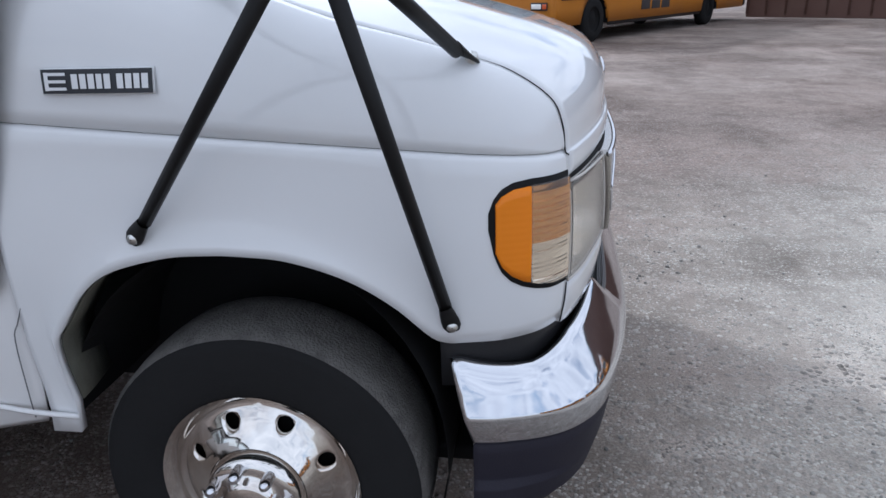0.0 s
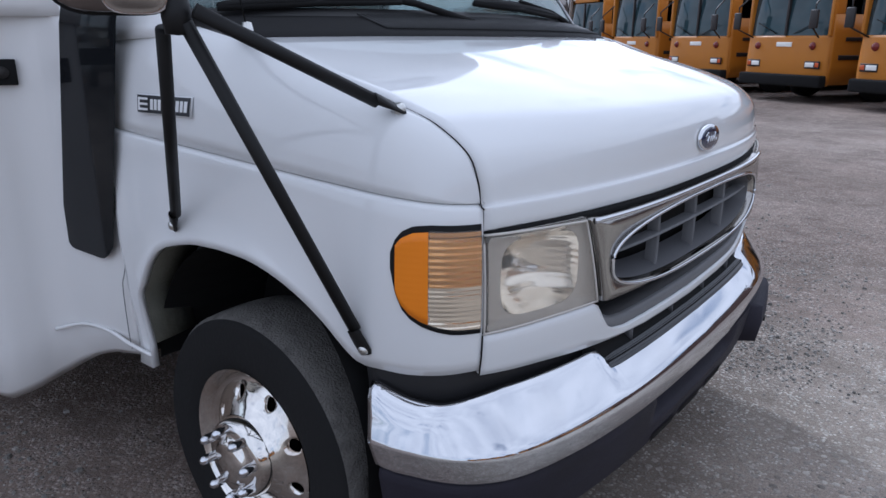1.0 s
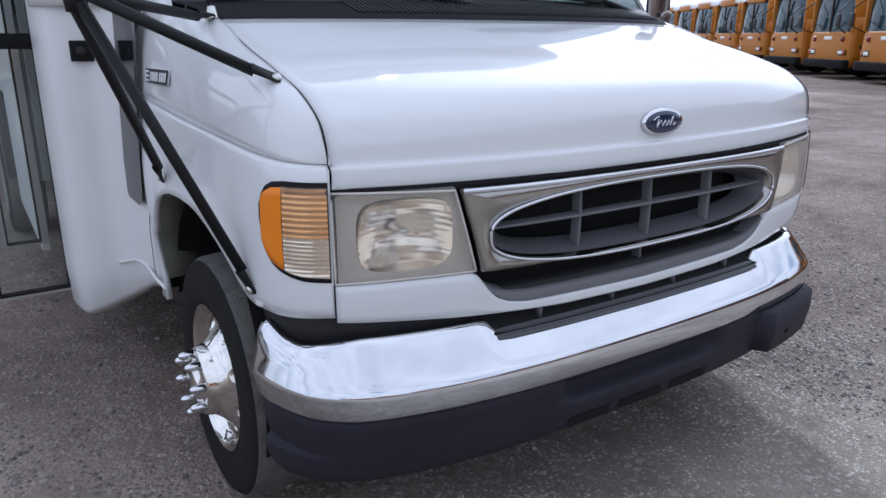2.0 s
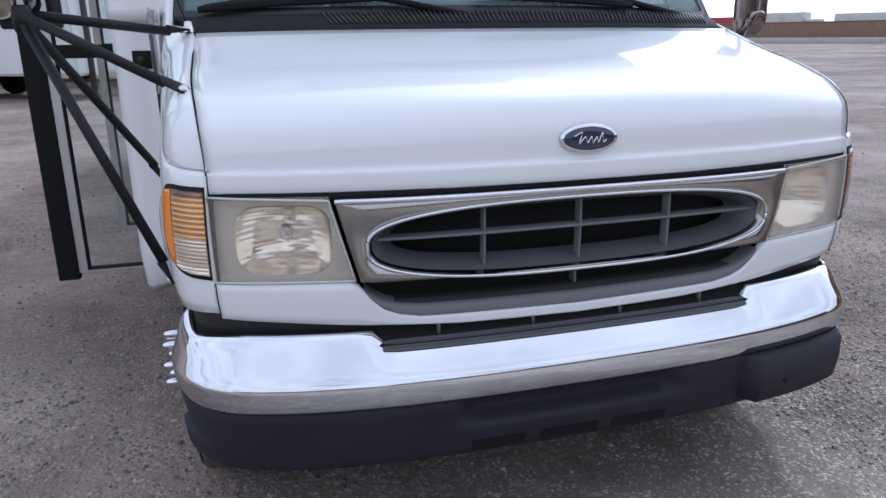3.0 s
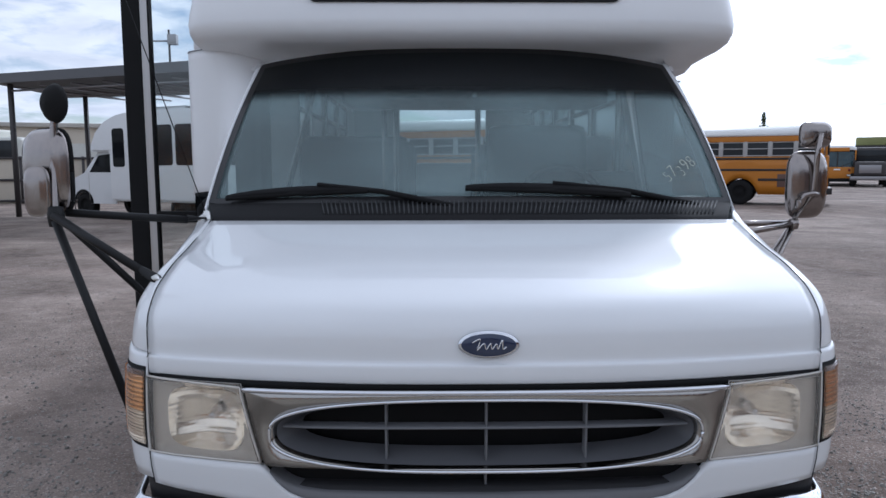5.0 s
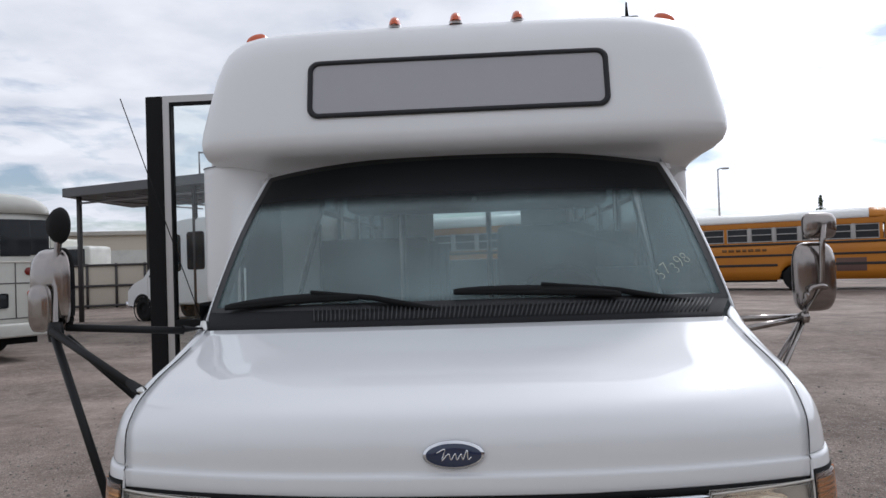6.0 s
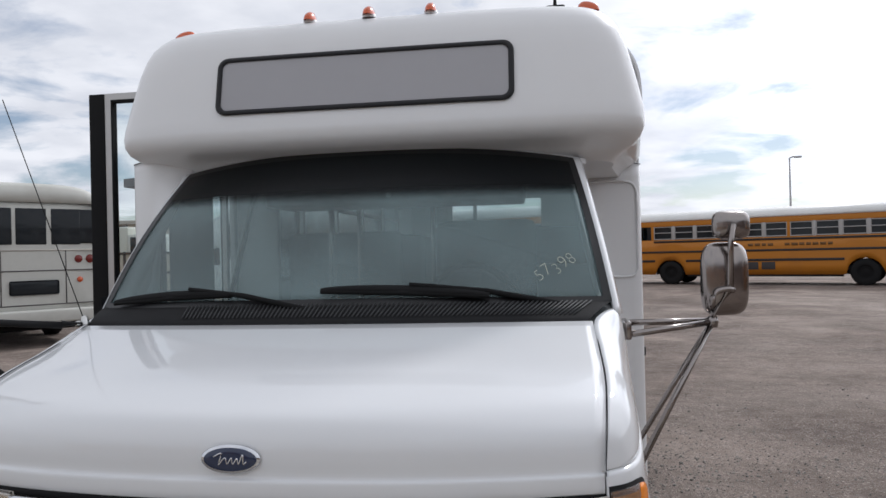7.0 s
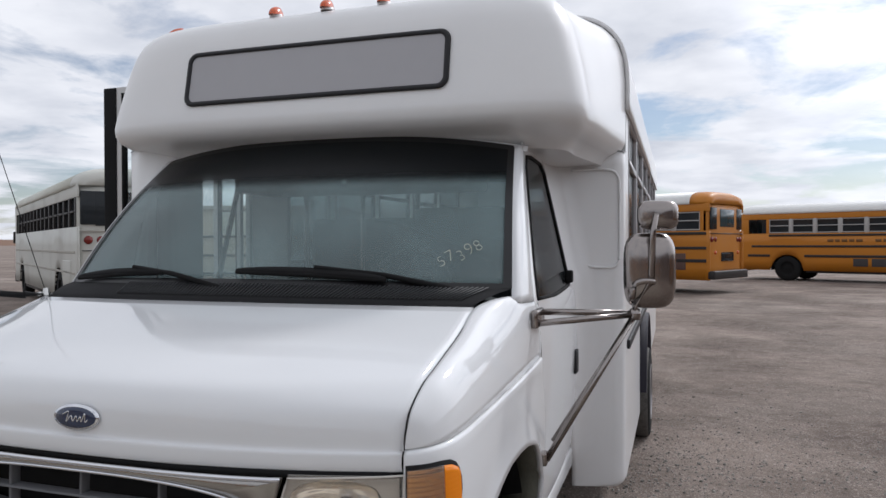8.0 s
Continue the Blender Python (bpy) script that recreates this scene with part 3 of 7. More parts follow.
def build_hood():
    rows = []
    for c, e in zip(HC, HE):
        row = []
        for k in range(-28, 29):
            s = k / 28
            row.append((wide(s * e.x), lerp(c.y, e.y, abs(s) ** 2.6), lerp(c.z, e.z, abs(s) ** 3.2)))
        rows.append(row)
    hood = part("bonnet", grid(rows, flip=False), M_white, BUS, "smooth white bonnet with a pressed front lip", solid=.012)
    for s in (1, -1):            # dark joint between bonnet and wing
        line = [Vector((wide(s * (e.x + .0035)), e.y, e.z - .001)) for e in HE[9:]]
        part("bonnet_gap", tube(line, .0013, 6), M_matt, hood)
    # oval badge, drawn as plain shapes
    m = Matrix.Translation((0.003, -.029, 1.102)) @ Matrix.Rotation(radians(-3), 4, "X")

    def oval(a, b, y0, y1, n=40):
        bm = bmesh.new()
        rings = [(a, b, 0), (a, b, y0), (a * .97, b * .94, y1), (a * .5, b * .5, y1 * 1.05), (0.001, 0.001, y1 * 1.06)]
        rows = [[m @ Vector((ra * math.cos(6.28319 * k / n), -o, rb * math.sin(6.28319 * k / n))) for k in range(n)] for ra, rb, o in rings]
        bm = grid(rows, closed=True)
        bmesh.ops.recalc_face_normals(bm, faces=bm.faces)
        return bm
    part("oval_badge", oval(.074, .034, .004, .007), M_chrome, hood, "dark blue oval badge with a chrome rim")
    part("badge_field", oval(.066, .0275, .007, .0085), M_blue, hood)
    # an unreadable flourish in place of the lettering
    bm = tube(spline([(-.040, -.0095, .006), (-.020, -.0095, .014), (-.028, -.0095, -.012), (-.012, -.0095, .004), (-.006, -.0095, -.010), (.004, -.0095, .004), (.008, -.0095, -.010), (.018, -.0095, .003),
                      (.022, -.0095, -.010), (.032, -.0095, .012), (.034, -.0095, -.009), (.042, -.0095, -.004)], 60), .0018, 6)
    bmesh.ops.transform(bm, matrix=m, verts=bm.verts)
    part("badge_script", bm, M_chrome, hood)
    return hood


ARCH_Y = [-1.0, .10, .20, .284, .30, .325, .387, .468, .571, .66, .721, .80, .906, .97, 1.02, 1.06, 1.079, 1.085, 1.3]
ARCH_Z = [.728, .724, .714, .712, .715, .728, .792, .848, .884, .894, .895, .889, .860, .815, .750, .69, .60, .492, .492]


_arch = spline([(y, 0, z) for y, z in zip(ARCH_Y, ARCH_Z)][3:17], 160)
ARCH_SY = ARCH_Y[:3] + [p.x for p in _arch] + ARCH_Y[17:]
ARCH_SZ = ARCH_Z[:3] + [p.z for p in _arch] + ARCH_Z[17:]


def wing_low(u):
    p, _ = plan(u)
    return table(p.y, ARCH_SY, ARCH_SZ)


WE = spline([(.857, .088, 1.055), (.860, .097, 1.102), (.864, .119, 1.15), (.870, .187, 1.197), (.876, .26, 1.224), (.878, .36, 1.254), (.876, .5, 1.290), (.873, .685, 1.350), (.945, .88, 1.372), (.985, 1.12, 1.335)], 50)
WB = [.088, .107, .138, .19, .25, .35, .5, .69, .88, 1.12]


def build_wing(side, name):
    rows = []
    for i, e in enumerate(WE):
        y = table(i / 49 * 9, list(range(10)), WB)
        u = max(U_HOOD, u_of_y(y))
        p, n = plan(u)
        b = Vector((p.x - n.x * .004, p.y - n.y * .004, belt(u) + .004))
        k = min(1.0, (e - b).length / .16)
        c = Vector((lerp(e.x, b.x, .55 + .40 * k), lerp(e.y, b.y, .55 + .4 * k), lerp(b.z, e.z, .52 + .38 * k)))
        row = []
        for j in range(15):
            t = j / 14
            q = e * (1 - t) ** 2 + c * 2 * t * (1 - t) + b * t * t
            row.append((wide(q.x * side), q.y, q.z))
        rows.append(row)
    wing = part(name, grid(rows, flip=side < 0), M_white, BUS, "white front wing with a pressed waist crease", solid=.010)
    rows = []
    n = 110
    for i in range(n + 1):
        u = lerp(U_HOOD, U_END, i / n)
        zb, zl = belt(u), wing_low(u)
        p, nn = plan(u)
        col = []
        for j in range(15):
            t = j / 14
            if j == 0:
                q = nose(u, zb + .003, -.006, side)
            elif j == 1:
                q = nose(u, zb - .005, .001, side)
            else:
                q = nose(u, lerp(zb - .010, zl, (j - 2) / 12), .003, side)
                if p.y > .26:       # flare towards the wheel arch
                    q.x += side * .014 * max(0, 1 - abs(q.z - zl) / .10) ** 2 * min(1, (p.y - .26) / .2)
                if p.y > .98:       # the foot behind the wheel reaches forward and stands out below a ledge
                    q.y -= .050 * min(1, max(0, (.72 - q.z) / .21)) * min(1, max(0, (1.125 - p.y) / .045)) * min(1, (p.y - .98) / .05)
                    q.x += side * .008 * min(1, max(0, (.735 - q.z) / .02))
            col.append(q)
        last = col[-1]
        col.append(Vector((last.x - side * .02 * abs(nn.x), last.y - nn.y * .02, last.z + .001)))
        rows.append(col)
    part("wing_side", grid(rows, flip=side < 0), M_white, wing, solid=.006)
    lips = rows
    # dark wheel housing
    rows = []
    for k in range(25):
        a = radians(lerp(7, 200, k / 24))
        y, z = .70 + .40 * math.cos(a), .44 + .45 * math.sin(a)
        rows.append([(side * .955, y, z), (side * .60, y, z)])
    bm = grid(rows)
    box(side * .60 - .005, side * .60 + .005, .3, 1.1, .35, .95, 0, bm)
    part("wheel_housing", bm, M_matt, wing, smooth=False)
    back = [c[-1] for c in lips if c[-1].y > .80 and c[-1].z > .50]
    rows = [[p, p + Vector((-side * .045, .003, .002)), p + Vector((-side * .13, .016, .006))] for p in back]   # the rear of the arch is caked with dried road dust
    part("splash_liner", grid(rows), M_splash, wing, "dusty grey splash liner", solid=.004)
    return wing


def build_lamps(side):
    u_amber0 = u_of_y(.153)
    u0, u1 = U_HOOD + .004, u_of_y(.222)

    def top(u):
        return table(plan(u)[0].y, [.07, .15, .18, .20, .213, .222], [1.021, 1.022, 1.018, 1.007, .990, .965])

    def low(u):
        return table(plan(u)[0].y, [.07, .12, .142, .165, .185, .200, .212, .222], [.806, .810, .816, .825, .838, .856, .885, .935])
    marker = part("marker_lamp", skin(u0, u1, low, top, 36, 10, .005, side, rim=.012), M_matt, BUS, "amber and clear wrap-round marker lamp in a black gasket")
    clear = part("clear_lens", skin(u0 + .002, u_amber0, lambda u: low(u) + .010, lambda u: top(u) - .010, 14, 8, .010, side, rim=.006), M_clear, marker, "clear fluted lens")
    clear.visible_shadow = False
    mid_z = .905
    part("lamp_reflector", skin(u0 + .002, u_amber0, lambda u: mid_z, lambda u: top(u) - .012, 14, 6, .0065, side), M_amberback, marker, "amber-tinted reflector")
    part("lamp_reflector", skin(u0 + .002, u_amber0, lambda u: low(u) + .012, lambda u: mid_z, 14, 6, .0065, side), M_silverback, marker, "bright ribbed reflector")
    part("amber_lens", skin(u_amber0, u1 - .012, lambda u: low(u) + .012, lambda u: top(u) - .012, 22, 10, .010, side, rim=.006), M_amber, marker, "amber lens")
    # headlight: bezel, bowl, lens
    xi_t, xi_b, xo = .600, .552, .8515

    def inner(z):
        return lerp(xi_b, xi_t, (z - .803) / .185)
    n = 20
    rows, rows2 = [], []
    for j in range(13):
        z = lerp(.804, .988 + .010, j / 12)
        rows.append([nose(u_of_x(lerp(inner(z), xo, i / n)), z, .004, side) for i in range(n + 1)])
        rows2.append([nose(u_of_x(lerp(inner(z), xo, i / n)), z, -.115, side) for i in range(n + 1)])
    # bezel plate: a flat frame from the lamp's outline in to the bowl's mouth
    plate_rows = [[], [], []]
    for i in range(80):
        a = 2 * math.pi * i / 80
        ca, sa = math.cos(a), math.sin(a)
        f, g = 1 / max(abs(ca), abs(sa)), (abs(ca) ** 4 + abs(sa) ** 4) ** -.25
        z = lerp(.805, .997, (sa * f + 1) / 2)
        x = lerp(inner(z), xo, (ca * f + 1) / 2)
        plate_rows[0].append(nose(u_of_x(x), z, -.002, side))
        plate_rows[1].append(nose(u_of_x(x), z, -.014, side))
        plate_rows[2].append(nose(u_of_x(.705 + .104 * ca * g), .897 + .080 * sa * g, -.018, side))
    head = part("headlight", grid(plate_rows, closed=True), M_bezel, BUS, "rectangular headlight with a hazed clear lens")
    part("lamp_back", grid(rows2, flip=side < 0), M_matt, head)
    lens = part("lens", grid(rows, flip=side < 0), M_lens, head, "slightly yellowed clear lens", solid=.004)
    lens.visible_shadow = False
    # bowl: a rounded rectangle turned inwards
    bm = bmesh.new()
    rings = []
    for k, (sx, sz, d) in enumerate(((.104, .080, -.030), (.101, .077, -.042), (.095, .072, -.056), (.083, .064, -.074), (.066, .052, -.090), (.046, .038, -.102), (.022, .020, -.109), (.001, .001, -.110))):
        ring = []
        for i in range(40):
            a = 2 * math.pi * i / 40
            ca, sa = math.cos(a), math.sin(a)
            f = (abs(ca) ** 4 + abs(sa) ** 4) ** -.25
            ring.append(nose(u_of_x(.705 + sx * ca * f), .897 + sz * sa * f, d + .012, side))
        rings.append(ring)
    bm = grid(rings, closed=True)
    part("bowl", bm, M_reflector, head, "bright reflector bowl")
    part("bulb", lathe([(.001, -.022), (.008, -.020), (.009, .0), (.014, .012), (.014, .03)], 14, "Y"), M_chrome, head, "bright bulb cap", at=Matrix.Translation(nose(u_of_x(.705), .897, -.060, side)))
    # frame strips round the lens
    bm = bmesh.new()
    fr = [(inner(.803), .8035), (xo, .8035), (xo + .003, .999), (inner(.988) + .002, .990)]
    pts = []
    for (xa, za), (xb, zb) in zip(fr, fr[1:] + fr[:1]):
        for k in range(10):
            t = k / 10
            pts.append(nose(u_of_x(lerp(xa, xb, t)), lerp(za, zb, t), .004, side))
    tube(pts + pts[:1], .0028, 6, bm)
    part("lens_frame", bm, M_bezel, head)


def build_front():
    # white panel below the lamps with the U-shaped cut for the lower grille
    def ztop(u):
        x = table(abs(u), ARC, PX)
        return table(x, [0, .40, .455, .49, .515, .535, .552, .56, .9], [.690, .698, .708, .724, .748, .775, .797, .7985, .7985])

    def zlow(u):
        x = table(abs(u), ARC, PX)
        return table(x, [0, .3, .6, .855], [.668, .674, .693, .712])
    panel = part("nose_panel", skin(-U_HOOD + .003, U_HOOD - .003, zlow, ztop, 120, 5, .004, 1, rim=.018), M_white, BUS, "white panel below the headlights")
    for s in (1, -1):            # joint between the nose panel and the wing
        part("panel_seam", tube([nose(U_HOOD - .001, z, .0035, s) for z in np.linspace(.713, .800, 8)], .0016, 5), M_matt, panel)
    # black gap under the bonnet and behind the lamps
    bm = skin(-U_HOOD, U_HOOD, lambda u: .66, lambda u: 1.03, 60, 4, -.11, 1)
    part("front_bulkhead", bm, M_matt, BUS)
    bm = skin(-U_HOOD, U_HOOD, lambda u: .990, lambda u: 1.006, 60, 1, -.006, 1, rim=.05)
    part("bonnet_seal", bm, M_matt, BUS)
    bm = skin(-u_of_y(.31), u_of_y(.31), lambda u: .60, lambda u: .738, 80, 2, -.020, 1, rim=.08)
    part("gap_filler", bm, M_black, BUS)
    for s in (1, -1):           # fillers beside the headlights
        bm = skin(U_HOOD - .012, U_HOOD + .004, lambda u: .80, lambda u: 1.02, 2, 3, -.006, s)
        part("lamp_joint", bm, M_matt, BUS)

    # grille surround with its oval opening
    def trapezoid(a):
        ca, sa = math.cos(a), math.sin(a)
        best = 9
        top, lowz, xt, xb = .992 - .882, .800 - .882, .590, .540
        if sa > 1e-6:
            best = min(best, top / sa)
        if sa < -1e-6:
            best = min(best, lowz / sa)
        for sgn in (1, -1):
            # edge from (sgn*xb, low) to (sgn*xt, top)
            ex, ez = sgn * (xt - xb), top - lowz
            den = ca * ez - sa * ex
            if abs(den) > 1e-9:
                r = (sgn * xb * ez - lowz * ex) / den
                if r > 0:
                    best = min(best, r)
        return best * ca, best * sa

    def opening(a, ax=.520, az=.0865, p=2.7):
        ca, sa = math.cos(a), math.sin(a)
        e = 2 / p
        return ax * abs(ca) ** e * (1 if ca >= 0 else -1), az * abs(sa) ** e * (1 if sa >= 0 else -1)
    n = 180
    cz = .882

    def at(x, z, o):
        return nose(math.copysign(u_of_x(abs(x)), x), cz + z, o)

    def angle(k):            # denser towards the corners
        return 2 * math.pi * k / n
    rows = [[], [], [], [], [], []]
    for k in range(n):
        a = angle(k)
        xo, zo = opening(a)
        # direction in the stretched space
        tx, tz = trapezoid(math.atan2(zo * 1.35, xo))
        rows[0].append(at(tx, tz, -.03))
        rows[1].append(at(tx, tz, .008))
        rows[2].append(at(lerp(tx, xo, .06), lerp(tz, zo, .06), .016))
        rows[3].append(at(lerp(tx, xo, .96), lerp(tz, zo, .96), .014))
        rows[4].append(at(xo * .992, zo * .965, .004))
        rows[5].append(at(xo * .985, zo * .93, -.008))
    grille = part("grille", grid(rows, closed=True), M_trim, BUS, "satin chrome grille surround with an oval opening")
    rows = [[], [], []]
    for k in range(n):
        xo, zo = opening(angle(k))
        rows[0].append(at(xo * .985, zo * .93, -.006))
        rows[1].append(at(xo * .965, zo * .86, -.020))
        rows[2].append(at(xo * .90, zo * .66, -.075))
    part("grille_funnel", grid(rows, closed=True), M_funnel, grille, "grey tapered grille opening")
    bead = []
    for k in range(n + 1):
        xo, zo = opening(angle(k), .5235, .089)
        bead.append(at(xo, zo, .015))
    part("chrome_bead", tube(bead, .0042, 8), M_chrome, grille, "bright chrome bead round the opening")
    bead = [at(lerp(-.588, .588, k / 60), .107, .015) for k in range(61)]
    part("chrome_edge", tube(bead, .0065, 8), M_chrome, grille)
    rows = []
    for k in range(61):
        x = lerp(-.50, .50, k / 60)
        half = .004
        rows.append([at(x, .010 - half, -.050), at(x, .010 - half, -.020), at(x, .010, -.012), at(x, .010 + half, -.020), at(x, .010 + half, -.050)])
    part("crossbar", grid(rows), M_grey, grille)
    for x in (-.246, 0, .246):
        rows = []
        for k in range(13):
            z = lerp(-.080, .080, k / 12)
            rows.append([at(x - .0032, z, -.050), at(x - .0032, z, -.024), at(x, z, -.018), at(x + .0032, z, -.024), at(x + .0032, z, -.050)])
        part("upright", grid(rows), M_grey, grille)
    # lower grille: a dark recess with one grey slat along its foot
    deep, slat = [], []
    for k in range(81):
        x = lerp(-.535, .535, k / 80)
        zt = -.084
        zb = min(ztop(u_of_x(abs(x))) - cz - .004, zt - .001)
        deep.append([at(x, zt, -.004), at(x, zt - .002, -.055), at(x, lerp(zt, zb, .62), -.060), at(x, zb, -.050)])
        slat.append([at(x, lerp(zt, zb, .66), -.055), at(x, lerp(zt, zb, .68), -.016), at(x, lerp(zt, zb, .76), -.006), at(x, lerp(zt, zb, .93), -.003), at(x, zb, -.010)])
    low = part("lower_grille", grid(deep), M_matt, BUS, "dark lower grille recess")
    part("slat", grid(slat), M_grey, low, "grey plastic slat")
    for x in (0,):
        part("lower_upright", box(x - .003, x + .003, .0, .05, .735, .795, .001), M_grey, grille)


BUMP = spline([(0, -.106, 0), (.25, -.102, 0), (.45, -.091, 0), (.62, -.069, 0), (.76, -.032, 0), (.84, .008, 0), (.90, .066, 0), (.936, .14, 0), (.952, .215, 0), (.958, .290, 0)], 60)


def bumper_wide(x):
    """Both ends of the bumper stand out past the wings."""
    return x + math.copysign(.034 * min(1, max(0, (abs(x) - .58) / .25)), x)


END_PROFILE = [(-.060, .642), (-.058, .652), (-.054, .657), (-.048, .655), (-.037, .645), (-.026, .631), (-.017, .606), (-.010, .590), (-.0030, .5725), (-.0006, .5670)]


def sweep_bumper(profile, shelf=None):
    """Sweeps (outward, height) along the whole bumper; the depth shrinks round the ends. shelf: the profile of the sunk step in the middle."""
    full = [Vector((-p.x, p.y, 0)) for p in reversed(BUMP[1:])] + BUMP
    rows = []
    for i, p in enumerate(full):
        q0, q1 = full[max(0, i - 1)], full[min(len(full) - 1, i + 1)]
        t = (q1 - q0).normalized()
        nrm = Vector((t.y, -t.x, 0))
        k = min(1.0, max(.45, (.34 - p.y) / .34))
        use = profile
        if shelf:
            k = 1
            w = min(1, max(0, (.530 - abs(p.x)) / .034))
            w = w * w * (3 - 2 * w)
            use = [(lerp(a[0], b[0], w), lerp(a[1], b[1], w)) for a, b in zip(profile, shelf)]
            w = min(1, max(0, (p.y + .01) / .13))
            use = [(lerp(a[0], b[0], w), lerp(a[1], b[1], w)) for a, b in zip(use, END_PROFILE + use[10:])]
        rows.append([Vector((bumper_wide(p.x) + nrm.x * o * (k if o < -.03 else 1), p.y + nrm.y * o * (k if o < -.03 else 1), z)) for o, z in use])
    for row in rows:             # the ends are cut on a slant
        for q in row:
            end = min(1, max(0, (q.y - .17) / .10))
            q.y -= .30 * max(0, .655 - max(q.z, .51)) * end
            q.z += .016 * end * end * min(1, max(0, (q.z - .60) / .04))
    return rows


def build_bumper():
    low = [(-.0002, .5610), (-.0038, .534), (-.0062, .515), (-.013, .5035), (-.05, .501)]
    prof = [(-.102, .646), (-.099, .667), (-.092, .673), (-.084, .670), (-.072, .658), (-.055, .639), (-.037, .6175), (-.0200, .597), (-.0076, .581), (-.0016, .5705)] + low
    shelf = [(-.100, .634), (-.097, .645), (-.090, .646), (-.080, .6445), (-.070, .639), (-.055, .626), (-.038, .611), (-.0190, .5935), (-.0068, .5805), (-.0016, .5705)] + low
    bumper = part("bumper", grid(sweep_bumper(prof, shelf), flip=False), M_chrome, BUS, "polished chrome front bumper wrapped round the corners", solid=.004)
    bx, by = [p.x for p in BUMP], [p.y for p in BUMP]
    rows = []
    for k in range(49):          # thin dark ribbed step pad lying on the shelf
        x = lerp(-.500, .500, k / 48)
        y, f = table(abs(x), bx, by), min(1, .80 + min(k, 48 - k) / 10)
        row = []
        for i in range(17):
            o = lerp(-.064, lerp(-.080, -.055, i / 16), f)
            z = table(o, [-.097, -.090, -.080, -.070, -.055], [.645, .646, .6445, .639, .626])
            row.append((x, y - o - .0015, z + .0022 + .0042 * f * (1 if i % 3 else .1) * (0 < i < 16)))
        rows.append(row)
    part("step_pad", grid(rows), M_pad, bumper, "dark ribbed step along the bumper top")
    rows = []
    for k in range(41):          # closing strip between the bumper and the nose, black to stand for the shade there
        x = lerp(-.545, .545, k / 40)
        y = table(abs(x), bx, by)
        rows.append([(x, y + .104, .676), (x, y + .098, .660), (x, y + .084, .650), (x, y + .063, .6415), (x, y + .063, .630)])
    strip = part("closing_strip", grid(rows), M_matt, bumper, "plastic strip behind the step, blackened for the shade under the nose")
    for x in (-.36, -.12, .12, .36):
        y = table(abs(x), bx, by)
        part("strip_rib", box(x - .003, x + .003, y + .080, y + .103, .646, .682), M_funnel, strip)
    prof = [(-.028, .509), (-.017, .502), (-.014, .485), (-.018, .46), (-.028, .405), (-.044, .350), (-.070, .322), (-.10, .314), (-.16, .316)]
    fine = []
    for (o0, z0), (o1, z1) in zip(prof, prof[1:]):
        steps = max(1, round((z0 - z1) / .008))
        fine += [(lerp(o0, o1, k / steps), lerp(z0, z1, k / steps)) for k in range(steps)]
    rows = sweep_bumper(fine + prof[-1:])
    for row in rows:             # wide air intake pressed into the middle, with a soft ledge below
        for p in row:
            across = min(1, max(0, min(p.x + .335, .285 - p.x) / .055))
            down = min(1, max(0, (p.z - .418) / .032))
            p.y += .055 * across * across * (3 - 2 * across) * down * down * (3 - 2 * down)
    val = part("valance", grid(rows), M_valance, BUS, "dark grey plastic valance with a pressed air intake under the bumper", solid=.006)

    def face(x, z, o=0):
        y = table(abs(x), bx, by)
        d = table(z, [.314, .322, .350, .405, .46, .50], [.10, .070, .044, .028, .018, .014])
        return Vector((bumper_wide(x), y + d - o, z))
    for x0, x1 in ((-.29, -.15), (-.11, .05), (.09, .25)):
        rows = [[face(lerp(x0, x1, k / 8), .376, .003), face(lerp(x0, x1, k / 8), .346, .005)] for k in range(9)]
        part("slot", grid(rows), M_matt, val)
    rows = []
    for k in range(23):
        x = lerp(.48, .845, k / 22)
        f = min(1, min(k, 22 - k) / 2)
        rows.append([face(x, .500, .002), face(x, .491, .036 * f), face(x, .43, .046 * f), face(x, .366, .056 * f - .006), face(x, .356, -.01)])
    part("plate_pad", grid(rows), M_valance, val, "raised rectangular pad on the valance")
    part("pad_hole", lathe([(.001, 0), (.008, 0), (.008, .01)], 12, "Y"), M_matt, val, at=Matrix.Translation(face(.60, .42, .050)))


